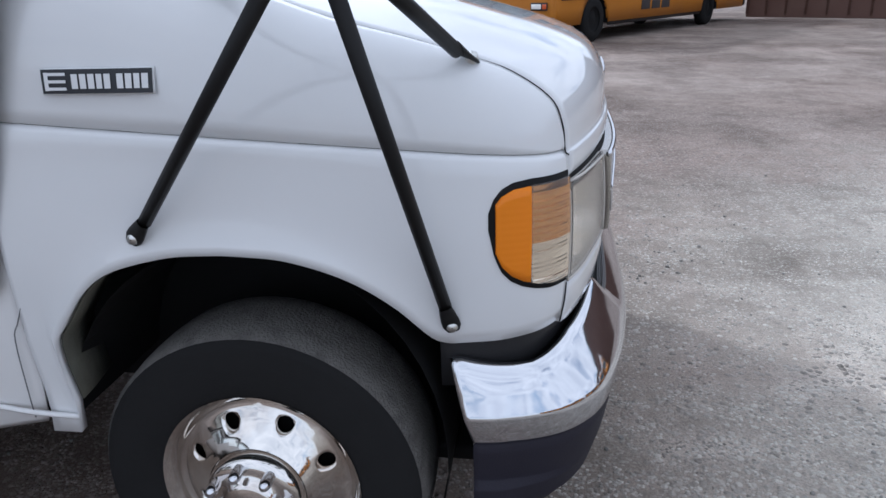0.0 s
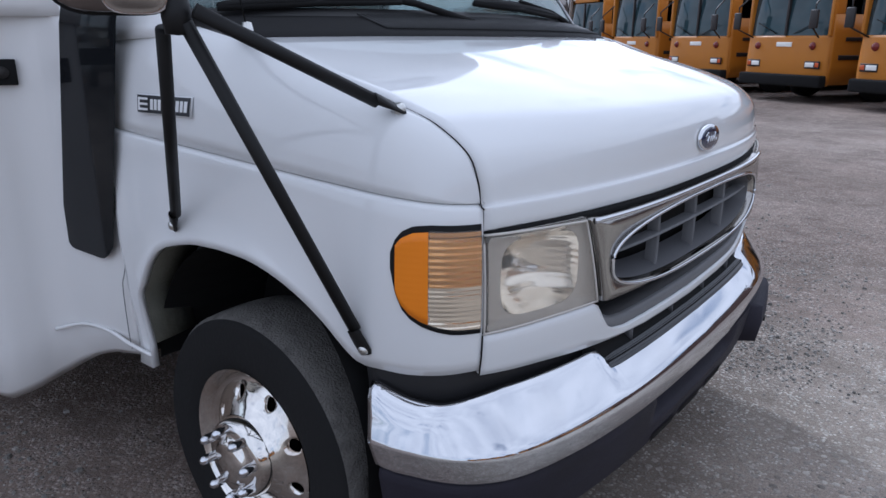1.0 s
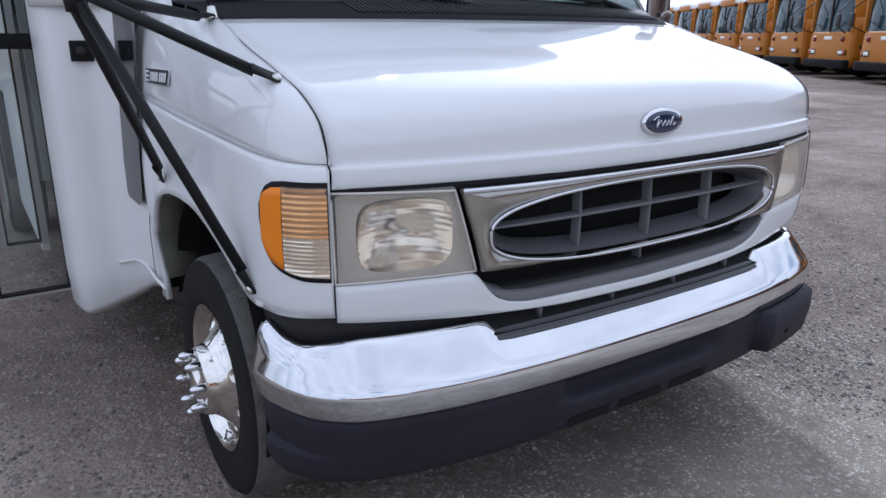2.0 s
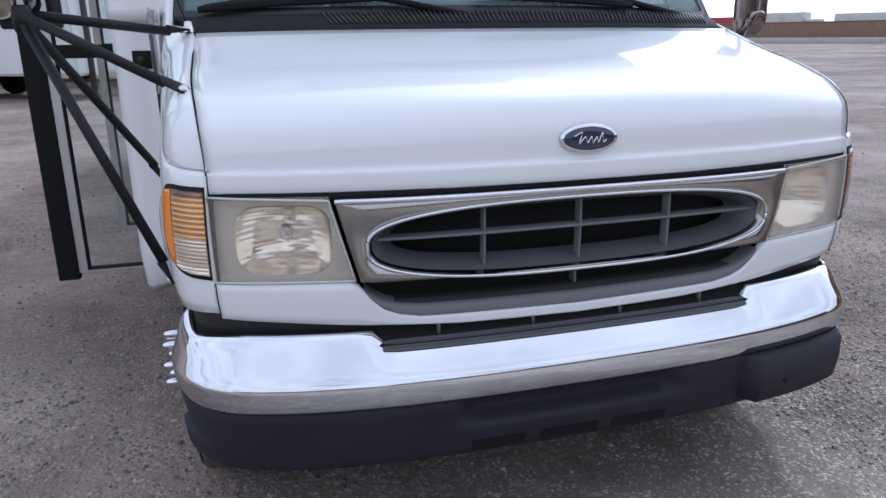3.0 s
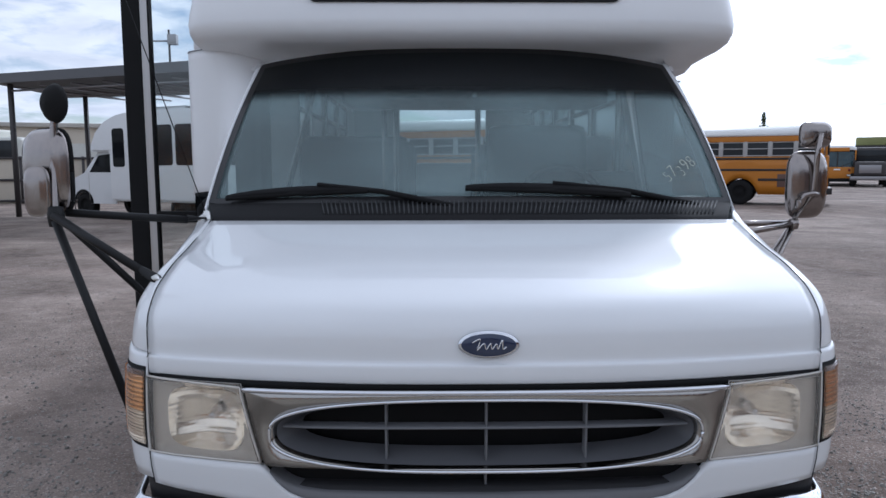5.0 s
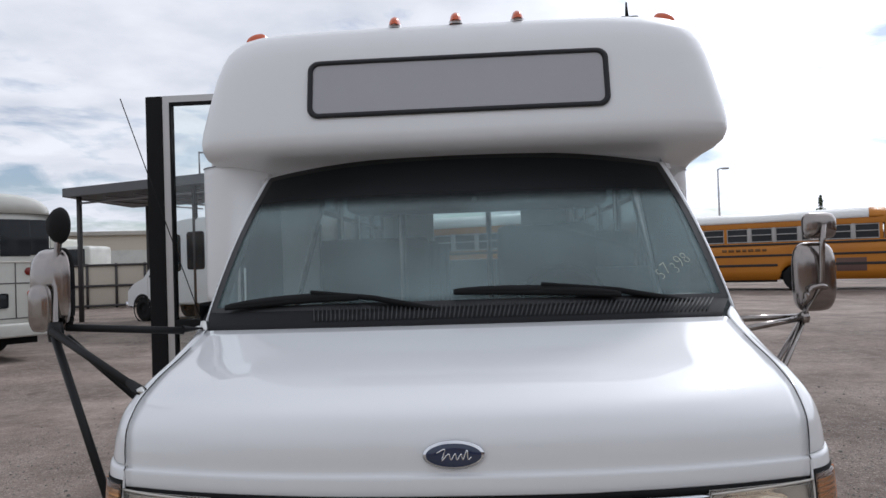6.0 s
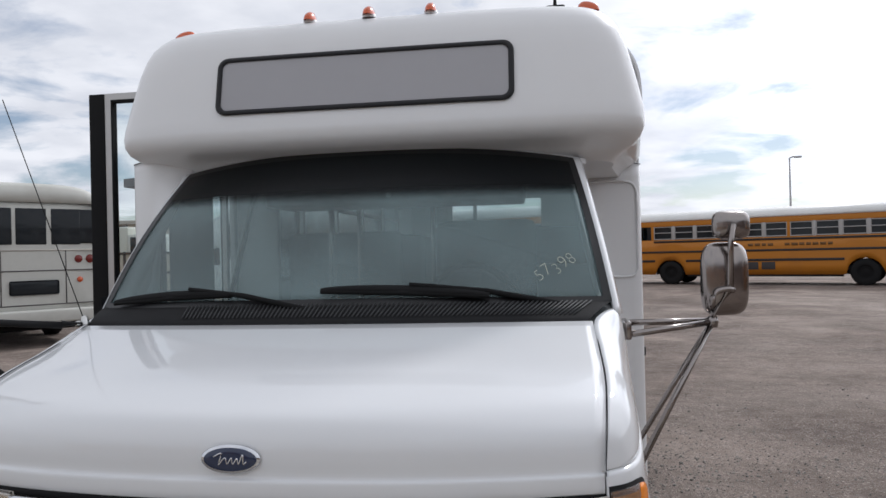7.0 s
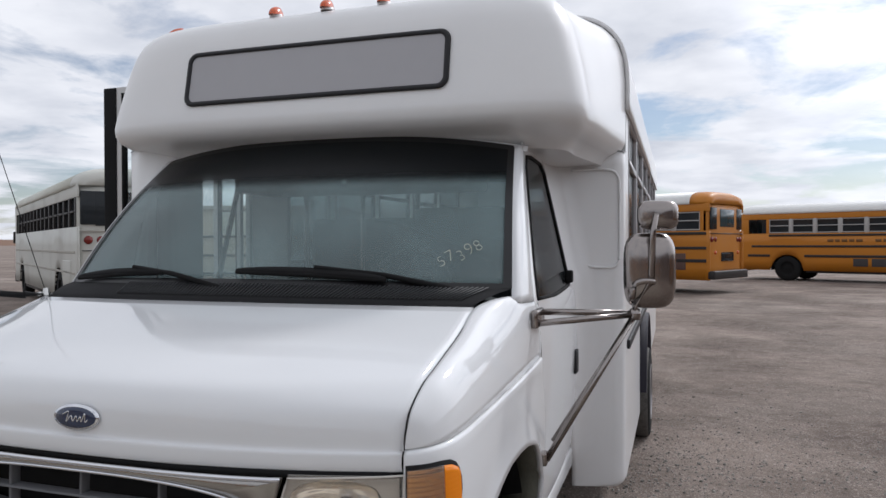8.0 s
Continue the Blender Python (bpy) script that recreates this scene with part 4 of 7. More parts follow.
def build_wheel(x, y, side, dual=False, label=""):
    """A road wheel with its axle along x; the outer face looks to the given side."""
    at = Matrix.Translation((x, y, .357)) @ (Matrix.Identity(4) if side > 0 else Matrix.Rotation(math.pi, 4, "Z"))
    w = .108
    prof = [(.205, -w * .9), (.225, -w), (.29, -w * 1.04), (.332, -w), (.343, -w * .92)]
    tread = [(.343, -w * .92), (.352, -w * .80), (.356, -w * .4), (.357, 0), (.356, w * .4), (.352, w * .80), (.343, w * .92)]
    wall = [(.343, w * .92), (.333, w), (.325, w * 1.015), (.29, w * 1.045), (.262, w * 1.05), (.245, w * 1.03), (.225, w), (.212, w * .93)]
    tyre = part("wheel", lathe(prof, 64), M_rubber, BUS, label or "black road tyre on a polished dish rim", at=at)
    part("tread", lathe(tread, 64), M_tread, tyre, "dusty worn tread")
    part("sidewall", lathe(wall, 64), M_rubber, tyre)
    if dual:            # plain dark steel rear wheel
        part("rim", lathe([(.220, .112), (.214, .116), (.205, .108), (.198, .09), (.188, .03), (.15, .0), (.11, .02), (.09, .04), (.001, .045)], 48), M_alu, tyre, "dull polished dished rim")
        return tyre

    # rim with eight hand holes
    def dish(r):
        return table(r, [.0, .080, .095, .108, .125, .15, .175, .186, .192, .205, .2165], [.150, .150, .147, .118, .100, .082, .070, .068, .082, .098, .106])
    bm = lathe([(r, dish(r)) for r in (.2165, .213, .205, .198, .192, .186, .182)] , 64)
    for k in range(8):
        base = 2 * math.pi * (k + .5) / 8
        n = 32
        outer, hole, inner2 = [], [], []
        ends = (.25, .5, .72, .88)
        between = [[] for _ in ends]
        for i in range(n):
            a = 2 * math.pi * i / n
            ca, sa = math.cos(a), math.sin(a)
            f = 1 / max(abs(ca), abs(sa))
            th, r = base + ca * f * math.pi / 8, lerp(.116, .182, (sa * f + 1) / 2)
            outer.append((dish(r), r * math.cos(th), r * math.sin(th)))
            hr, ht = .150 + .019 * sa, base + .019 / .150 * ca
            hole.append((dish(hr), hr * math.cos(ht), hr * math.sin(ht)))
            for ring_a, ring_b in zip(between, ends):
                rr, tt = lerp(r, hr, ring_b), lerp(th, ht, ring_b)
                ring_a.append((dish(rr), rr * math.cos(tt), rr * math.sin(tt)))
            hr, ht = .150 + .0165 * sa, base + .0165 / .150 * ca
            inner2.append((dish(hr) - .012, hr * math.cos(ht), hr * math.sin(ht)))
        grid([outer] + between + [hole, inner2], bm=bm, closed=True)
    lathe([(r, dish(r)) for r in (.116, .112, .106)], 64, bm=bm)
    part("rim", bm, M_rim, tyre, "polished rim with round hand holes")
    # black disc stands in for the shade seen through the hand holes
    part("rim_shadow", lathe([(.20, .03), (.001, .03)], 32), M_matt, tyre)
    part("hub", lathe([(.106, .118), (.100, .146), (.094, .154), (.075, .157), (.060, .158), (.055, .168), (.046, .174), (.001, .176)], 48), M_rim, tyre, "polished hub cover")
    for k in range(8):
        a = 2 * math.pi * k / 8 + .2
        part("lug_nut", lathe([(.0125, .150), (.0125, .178), (.0105, .190), (.006, .196), (.001, .197)], 10), M_chrome, tyre,
             at=Matrix.Translation((0, .082 * math.cos(a), .082 * math.sin(a))))
    return tyre


def ws_point(s, t):
    """Windshield: s from -1 to 1 across, t from 0 at the cowl to 1 at the roof."""
    xb, xt = .945, .855
    x = s * lerp(xb, xt, t ** 1.1) + (lerp(.022, .008, t) * s ** 3 if s > 0 else 0)
    yb = .70 + .185 * abs(s) ** 2.4
    yt = 1.330 + .075 * abs(s) ** 2.4
    zb = 1.392 - .012 * abs(s) ** 2
    zt = 2.012 - .062 * abs(s) ** 2.5
    bow = .028 * math.sin(math.pi * t)
    return Vector((x, lerp(yb, yt, t) - bow, lerp(zb, zt, t) + bow * .6))


def build_cab():
    # windshield with its dark edge and shade band
    n, m = 40, 24
    glass = part("windshield", grid([[ws_point(lerp(-.99, .99, i / n), lerp(.045, .965, j / m)) for i in range(n + 1)] for j in range(m + 1)]), M_wind, BUS,
                 "raked clear windshield with a dark shade band", solid=.005)
    glass.visible_shadow = False

    def strip(s0, s1, t0, t1, k, l, off=-.004):
        rows = []
        for j in range(l + 1):
            rows.append([ws_point(lerp(s0, s1, i / k), lerp(t0, t1, j / l)) + Vector((0, off, -off)) for i in range(k + 1)])
        return grid(rows)
    part("shade_band", strip(-.985, .985, .50, .985, 40, 16, -.0035), M_shade, glass, "dark shade band thinning out downwards")
    part("lower_border", strip(-.965, .965, .015, .045, 40, 2), M_band, glass)
    part("side_border", strip(-.993, -.964, .02, .985, 3, 24), M_band, glass)
    part("side_border", strip(.964, .993, .02, .985, 3, 24), M_band, glass)
    part("top_border", strip(-.99, .99, .955, 1.0, 40, 3), M_band, glass)
    # chalk figures inside the glass, driver's side, each one by itself
    p, px, pt = ws_point(.75, .115), ws_point(.92, .235), ws_point(.75, .30)
    ex = (px - p).normalized()
    en = ex.cross((pt - p).normalized()).normalized()
    et = en.cross(ex)
    for k, ch in enumerate("57398"):
        cu = bpy.data.curves.new("figure", "FONT")
        cu.body, cu.size, cu.extrude, cu.offset = ch, .064 + .006 * (k % 2), .0004, -.0022
        ob = new("tmp_text", cu)
        dg = bpy.context.evaluated_depsgraph_get()
        me = bpy.data.meshes.new_from_object(ob.evaluated_get(dg))
        bpy.data.objects.remove(ob)
        bm = bmesh.new()
        bm.from_mesh(me)
        for v in bm.verts:
            a, b = v.co.x + .037 * k, v.co.y * (1 + .02 * k) + .008 * math.sin(k * 2.2) + .1 * v.co.x
            v.co = p + ex * a + et * b + en * (.012 + v.co.z)
        part("chalk_figure", bm, M_chalk, glass, "hand-written pale yellow stock figure" if k == 0 else "")
    # cowl between bonnet and glass
    rows = []
    for i in range(61):
        s = lerp(-1, 1, i / 60)
        e = HE[-1]
        hood = Vector((s * e.x, lerp(HC[-1].y, e.y, abs(s) ** 2.6) + .008, lerp(HC[-1].z, e.z, abs(s) ** 3.2)))
        w = ws_point(s, .03)
        rows.append([hood + Vector((0, 0, -.03)), hood + Vector((0, 0, -.004)), hood.lerp(w, .2) + Vector((0, 0, .004)), hood.lerp(w, .6) + Vector((0, 0, .006)), w + Vector((0, .01, .0))])
    cowl = part("cowl", grid(rows, flip=True), M_cowl, BUS, "black slotted cowl panel below the windshield")
    bm = bmesh.new()
    for i in range(90):
        s = lerp(-.55, .93, i / 89)
        e = HE[-1]
        hood = Vector((s * e.x, lerp(HC[-1].y, e.y, abs(s) ** 2.6) + .008, lerp(HC[-1].z, e.z, abs(s) ** 3.2)))
        w = ws_point(s, .03)
        a, b = hood.lerp(w, .22) + Vector((0, 0, .008)), hood.lerp(w, .85) + Vector((.006, 0, .009))
        tube([a, b], .0028, 5, bm)
    part("louvres", bm, M_louvre, cowl, "row of fine cowl louvres")
    # wipers
    def wiper(pivot, elbow, blade0, blade1):
        pivot, elbow, blade0, blade1 = Vector(pivot), Vector(elbow), Vector(blade0), Vector(blade1)
        wp = part("wiper", tube([pivot, pivot.lerp(elbow, .5) + Vector((0, -.008, .012)), elbow], .012, 8, r1=.007), M_matt, BUS, "black windshield wiper")
        part("wiper_blade", tube([blade0, blade0.lerp(blade1, .5) + Vector((0, -.006, .004)), blade1], .009, 6), M_matt, wp)
        rise = Vector((0, .70, .71))
        rows = [[blade0.lerp(blade1, k / 24) + Vector((0, -.006, .004)) * math.sin(math.pi * k / 24) + rise * h * (.008 + .020 * math.sin(math.pi * k / 24) ** .6) for h in (0, .5, 1)] for k in range(25)]
        part("blade_bridge", grid(rows), M_matt, wp, solid=.008)
        part("pivot_cap", lathe([(.001, .014), (.012, .012), (.016, 0)], 12, "Z"), M_matt, wp, at=Matrix.Translation(Vector(pivot) + Vector((0, 0, -.004))))

    def on_glass(s, t, d=.018):
        return ws_point(s, t) + Vector((0, -d, d))
    wiper(on_glass(.83, .0, .012) + Vector((0, -.004, -.005)), on_glass(.30, .092), on_glass(-.02, .062), on_glass(.58, .030))
    wiper(on_glass(-.07, .0, .012) + Vector((0, -.008, -.010)), on_glass(-.56, .090), on_glass(-.91, .022), on_glass(-.37, .052))
    # pillars, from the glass back to the door frame
    for s in (1, -1):
        rows = []
        for j in range(25):
            t = lerp(-.06, 1, j / 24)
            a = ws_point(s * .988, max(t, 0)) + (ws_point(s * .988, .1) - ws_point(s * .988, 0)) * 10 * min(t, 0)
            ye = table(a.z, [1.30, 1.345, 1.46, 1.86, 1.95], [1.10, 1.11, 1.155, 1.395, 1.47])
            p = Vector((s * (door_x(ye, a.z) - (.001 if s > 0 else .014)), ye, a.z - .004))
            mid = a.lerp(p, .5) + Vector((s * .022, -.016, .006))
            rows.append([a + Vector((0, .012, -.006)), a + Vector((s * .005, -.005, .006)), a.lerp(mid, .5) + Vector((s * .008, -.006, .003)), mid, mid.lerp(p, .6) + Vector((s * .006, 0, 0)), p])
        part("pillar", grid(rows, flip=s < 0), M_white, BUS, "white windshield pillar", solid=.004)
    # roof strip above the glass, under the cap
    rows = []
    for j, (dy, dz) in enumerate(((-.004, -.012), (.02, .012), (.14, .025))):
        rows.append([ws_point(lerp(-1.05, 1.05, i / 30), 1.0) + Vector((0, dy, dz)) for i in range(31)])
    part("header_rail", grid(rows), M_gel, BUS)
    # radio aerial by the cowl
    part("aerial", tube([(-.885, .70, 1.36), (-1.115, .608, 2.143)], .0017, 6), M_matt, BUS, "thin black whip aerial")
    part("aerial_base", lathe([(.001, .03), (.010, .028), (.016, 0)], 12, "Z"), M_bolt, BUS, at=Matrix.Translation((-.885, .70, 1.352)))


def door_x(y, z):
    """Outer surface of the driver's door and cab side."""
    base = table(z, [.45, .55, .70, 1.0, 1.20, 1.33, 1.95], [.965, .985, 1.0, 1.014, 1.010, .998, .868])
    return base + .010 * math.sin(math.pi * min(1, max(0, (y - 1.1) / 1.0)))


def build_driver_door():
    ys = [1.125 + (2.16 - 1.125) * i / 36 for i in range(37)]
    # window outline in y and z
    win = [(1.15, 1.345), (1.20, 1.46), (1.44, 1.86), (1.50, 1.915), (1.60, 1.925), (1.86, 1.92), (1.92, 1.88), (1.96, 1.60), (1.98, 1.40), (1.955, 1.352), (1.5, 1.338)]
    rows = []
    for y in ys:
        rows.append([(door_x(y, z), y, z) for z in (.47, .50, .55, .70, .85, 1.0, 1.10, 1.155, 1.16, 1.22, 1.28, 1.325)])
    door = part("cab_door", grid(rows, flip=True), M_white, BUS, "white driver's door with a tall side window", solid=.03)
    # frame round the window
    def pts(grow):
        cy, cz = 1.60, 1.62
        out = []
        for (a0, b0), (a1, b1) in zip(win, win[1:] + win[:1]):
            for k in range(5):
                a, b = lerp(a0, a1, k / 5), lerp(b0, b1, k / 5)
                d = Vector((a - cy, b - cz)); d.normalize()
                a, b = a + d.x * grow, b + d.y * grow
                out.append(Vector((door_x(a, b), a, b)))
        return out
    part("window_seal", tube(pts(.004) + pts(.004)[:1], .008, 6), M_matt, door, "black rubber window seal")
    rows = [[p for p in pts(.085)], [p + Vector((.004, 0, 0)) for p in pts(.05)], [p for p in pts(.012)]]
    part("window_frame", grid(rows, closed=True), M_white, door)
    bm = bmesh.new()
    f = bm.faces.new([bm.verts.new(p - Vector((.006, 0, 0))) for p in pts(0)])
    bmesh.ops.triangulate(bm, faces=[f])
    g = part("side_glass", bm, M_tintclear, door, "lightly tinted side window", smooth=False, solid=.004)
    g.visible_shadow = False
    part("door_handle", box(1.006, 1.026, 2.04, 2.12, .905, 1.02, .006), M_black, door, "black pull handle")
    part("window_latch", box(.985, 1.02, 1.93, 1.98, 1.36, 1.42, .01), M_matt, door, "black corner block")
    # sill
    part("sill", box(.90, .985, 1.10, 2.2, .40, .50, .02), M_white, BUS, "white cab sill")
    bm = bmesh.new()
    tube([(1.013, 1.128, .5), (1.016, 1.128, .9), (1.012, 1.128, 1.16), (1.0, 1.126, 1.33)], .004, 5, bm)
    part("door_gap", bm, M_matt, BUS)
    # rear post of the cab, up to the body
    rows = []
    for z in [.275, .279, .288, .302, .32] + list(np.linspace(.36, 2.03, 24)):
        x = door_x(2.1, max(z, .62))
        k = min(1.0, max(0.0, (z - .36) / .3))          # the skirt below the sill is flat
        y0, y1 = lerp(2.262, 2.06 if z < 1.33 else 1.98, k), lerp(2.268, 2.165 if z < 1.33 else 2.06, k)
        r = .045 - math.sqrt(max(0, .045 ** 2 - max(0, .32 - z) ** 2))
        rows.append([(x - .02, y0, z), (x + .004, y1, z), (x + .03, lerp(2.272, 2.24, k), z), (x + .10, 2.29, z), (1.18 - r, 2.305, z), (1.222 - r, 2.32, z), (1.238 - r, 2.36, z), (1.24 - r, 2.45, z)])
    wall = part("body_front_wall", grid(rows, flip=False), M_gel, BUS, "white moulded wall behind the driver's door", solid=.01)
    part("wall_seam", tube([(.90, 2.255, 2.028), (1.0, 2.268, 2.028), (1.10, 2.285, 2.028), (1.18, 2.300, 2.028), (1.222, 2.316, 2.028), (1.241, 2.36, 2.028)], .0028, 5), M_grey, wall)
    # pressed panel outline on that wall
    path = [(.97, 2.265, 1.930), (1.05, 2.280, 1.935), (1.12, 2.291, 1.935), (1.18, 2.301, 1.925), (1.205, 2.309, 1.895), (1.213, 2.312, 1.84), (1.213, 2.313, 1.66), (1.213, 2.313, 1.50), (1.205, 2.309, 1.45), (1.18, 2.301, 1.427), (1.12, 2.291, 1.424), (1.06, 2.281, 1.430), (1.03, 2.275, 1.455)]
    part("pressed_edge", tube(spline(path, 60), .007, 8), M_gel, wall)



BODY_SEC = [(1.24, 2.02), (1.24, 2.42), (1.228, 2.53), (1.195, 2.615), (1.135, 2.685), (1.04, 2.735), (.90, 2.76), (.70, 2.775), (.40, 2.785), (0, 2.79)]
CORNER_DEPTH, CORNER_POWER = .36, 4.6


def cap_ring(z, yf, xs, n=40, side_y=2.36):
    """One level of the cap: a squared-off front that widens along its sides to meet the body."""
    D, p = min(table(z, [2.57, 2.65], [CORNER_DEPTH, .22]), 2.30 - yf), CORNER_POWER
    out = []
    for k in range(n + 1):
        th = math.pi / 2 * k / n
        x = xs * math.sin(th) ** (2 / p)
        y = yf + D * (1 - math.cos(th) ** (2 / p))
        out.append(Vector((x, y, z)))
    xe = min(1.24, xs + .085) if z < 2.06 else max(xs, table(z, [c[1] for c in BODY_SEC], [c[0] for c in BODY_SEC]))
    for k in range(1, 9):
        t = k / 8
        out.append(Vector((lerp(xs, xe, t), lerp(yf + D, side_y, t), z)))
    return [Vector((-q.x, q.y, q.z)) for q in reversed(out[1:])] + out


CAP = [(1.955, 1.456, 1.045), (1.985, 1.416, 1.062), (2.005, 1.346, 1.090), (2.022, 1.266, 1.118), (2.045, 1.221, 1.140), (2.075, 1.202, 1.152), (2.11, 1.200, 1.156), (2.16, 1.210, 1.152),
       (2.28, 1.232, 1.128), (2.40, 1.254, 1.100), (2.47, 1.272, 1.078), (2.52, 1.294, 1.058), (2.555, 1.321, 1.034), (2.58, 1.352, 1.012), (2.598, 1.392, .995), (2.618, 1.460, .985), (2.65, 1.58, .975), (2.69, 1.75, .95), (2.73, 1.93, .90), (2.765, 2.10, .78), (2.785, 2.24, .42), (2.79, 2.28, .06)]


def cap_y(x, z):
    """Front of the cap at height z."""
    zs = [c[0] for c in CAP]
    yf, xs = table(z, zs, [c[1] for c in CAP]), table(z, zs, [c[2] for c in CAP])
    f = min(.999, abs(x) / xs)
    th = math.asin(f ** (CORNER_POWER / 2))
    return yf + CORNER_DEPTH * (1 - math.cos(th) ** (2 / CORNER_POWER))


def build_cap():
    rows = [cap_ring(z, yf, xs) for z, yf, xs in CAP]
    cap = part("front_cap", grid(rows), M_gel, BUS, "white moulded front cap over the cab")
    ring = rows[0]
    inner = [Vector((q.x * .78, max(q.y, 1.42) + .03, 1.945)) for q in ring]
    part("soffit", grid([ring, [q.lerp(w, .5) + Vector((0, 0, .004)) for q, w in zip(ring, inner)], inner], flip=True), M_gel, cap, "white underside of the cap")
    # sign window: rubber frame and grey panel bent over the cap
    outer, inner = rounded(-.628, .628, 2.172, 2.424, .045), rounded(-.606, .606, 2.192, 2.404, .030)

    def lift(o, d):
        out = []
        dense = []
        for (a0, b0), (a1, b1) in zip(o, o[1:] + o[:1]):
            steps = 16 if abs(a1 - a0) > .3 else 1
            for k in range(steps):
                dense.append((lerp(a0, a1, k / steps), lerp(b0, b1, k / steps)))
        for a, b in dense:
            out.append(Vector((a, cap_y(a, b) - d, b)))
        return out
    rows = [lift(outer, -.004), lift(outer, .010), lift([(lerp(a[0], b[0], .5), lerp(a[1], b[1], .5)) for a, b in zip(outer, inner)], .016), lift(inner, .010), lift(inner, .0)]
    part("sign_frame", grid(rows, closed=True), M_black, cap, "black rubber frame of the destination window")
    rows = []
    for j in range(7):
        z = lerp(2.188, 2.408, j / 6)
        rows.append([Vector((lerp(-.612, .612, i / 40), cap_y(lerp(-.612, .612, i / 40), z) - .006, z)) for i in range(41)])
    part("sign_panel", grid(rows), M_sign, cap, "blank grey destination panel")
    # roof lamps
    for x, y in ((-.94, 1.565), (-.27, 1.412), (0, 1.397), (.27, 1.412), (.94, 1.565)):
        zt = 2.606 if abs(x) < .5 else 2.612
        bm = bmesh.new()
        rows = []
        for k in range(9):
            a = math.pi / 2 * k / 8
            rows.append([((.026 * math.cos(a)) * math.cos(2 * math.pi * i / 20), (.050 * math.cos(a) + .001) * math.sin(2 * math.pi * i / 20) + .022 * (1 - math.cos(a)), .042 * math.sin(a)) for i in range(20)])
        bm = grid(rows, closed=True)
        lamp = part("roof_lamp", bm, M_roofamber, BUS, "small red-amber clearance lamp", at=Matrix.Translation((x, y, zt + .004)) @ Matrix.Rotation(radians(-70 if x < -.5 else 70 if x > .5 else 0), 4, "Z") @ Matrix.Rotation(radians(6), 4, "X"))
        part("lamp_base", lathe([(.030, -.01), (.030, .002), (.026, .004)], 20, "Z"), M_gel, lamp)
    part("roof_aerial", tube([(.80, 1.66, 2.64), (.80, 1.675, 2.70), (.80, 1.68, 2.755)], .012, 8, r1=.004), M_matt, BUS, "short black roof aerial")
    part("roof_aerial_base", box(.755, .845, 1.61, 1.73, 2.635, 2.672, .014), M_matt, BUS)


LEN = 8.4          # rear end of the passenger body


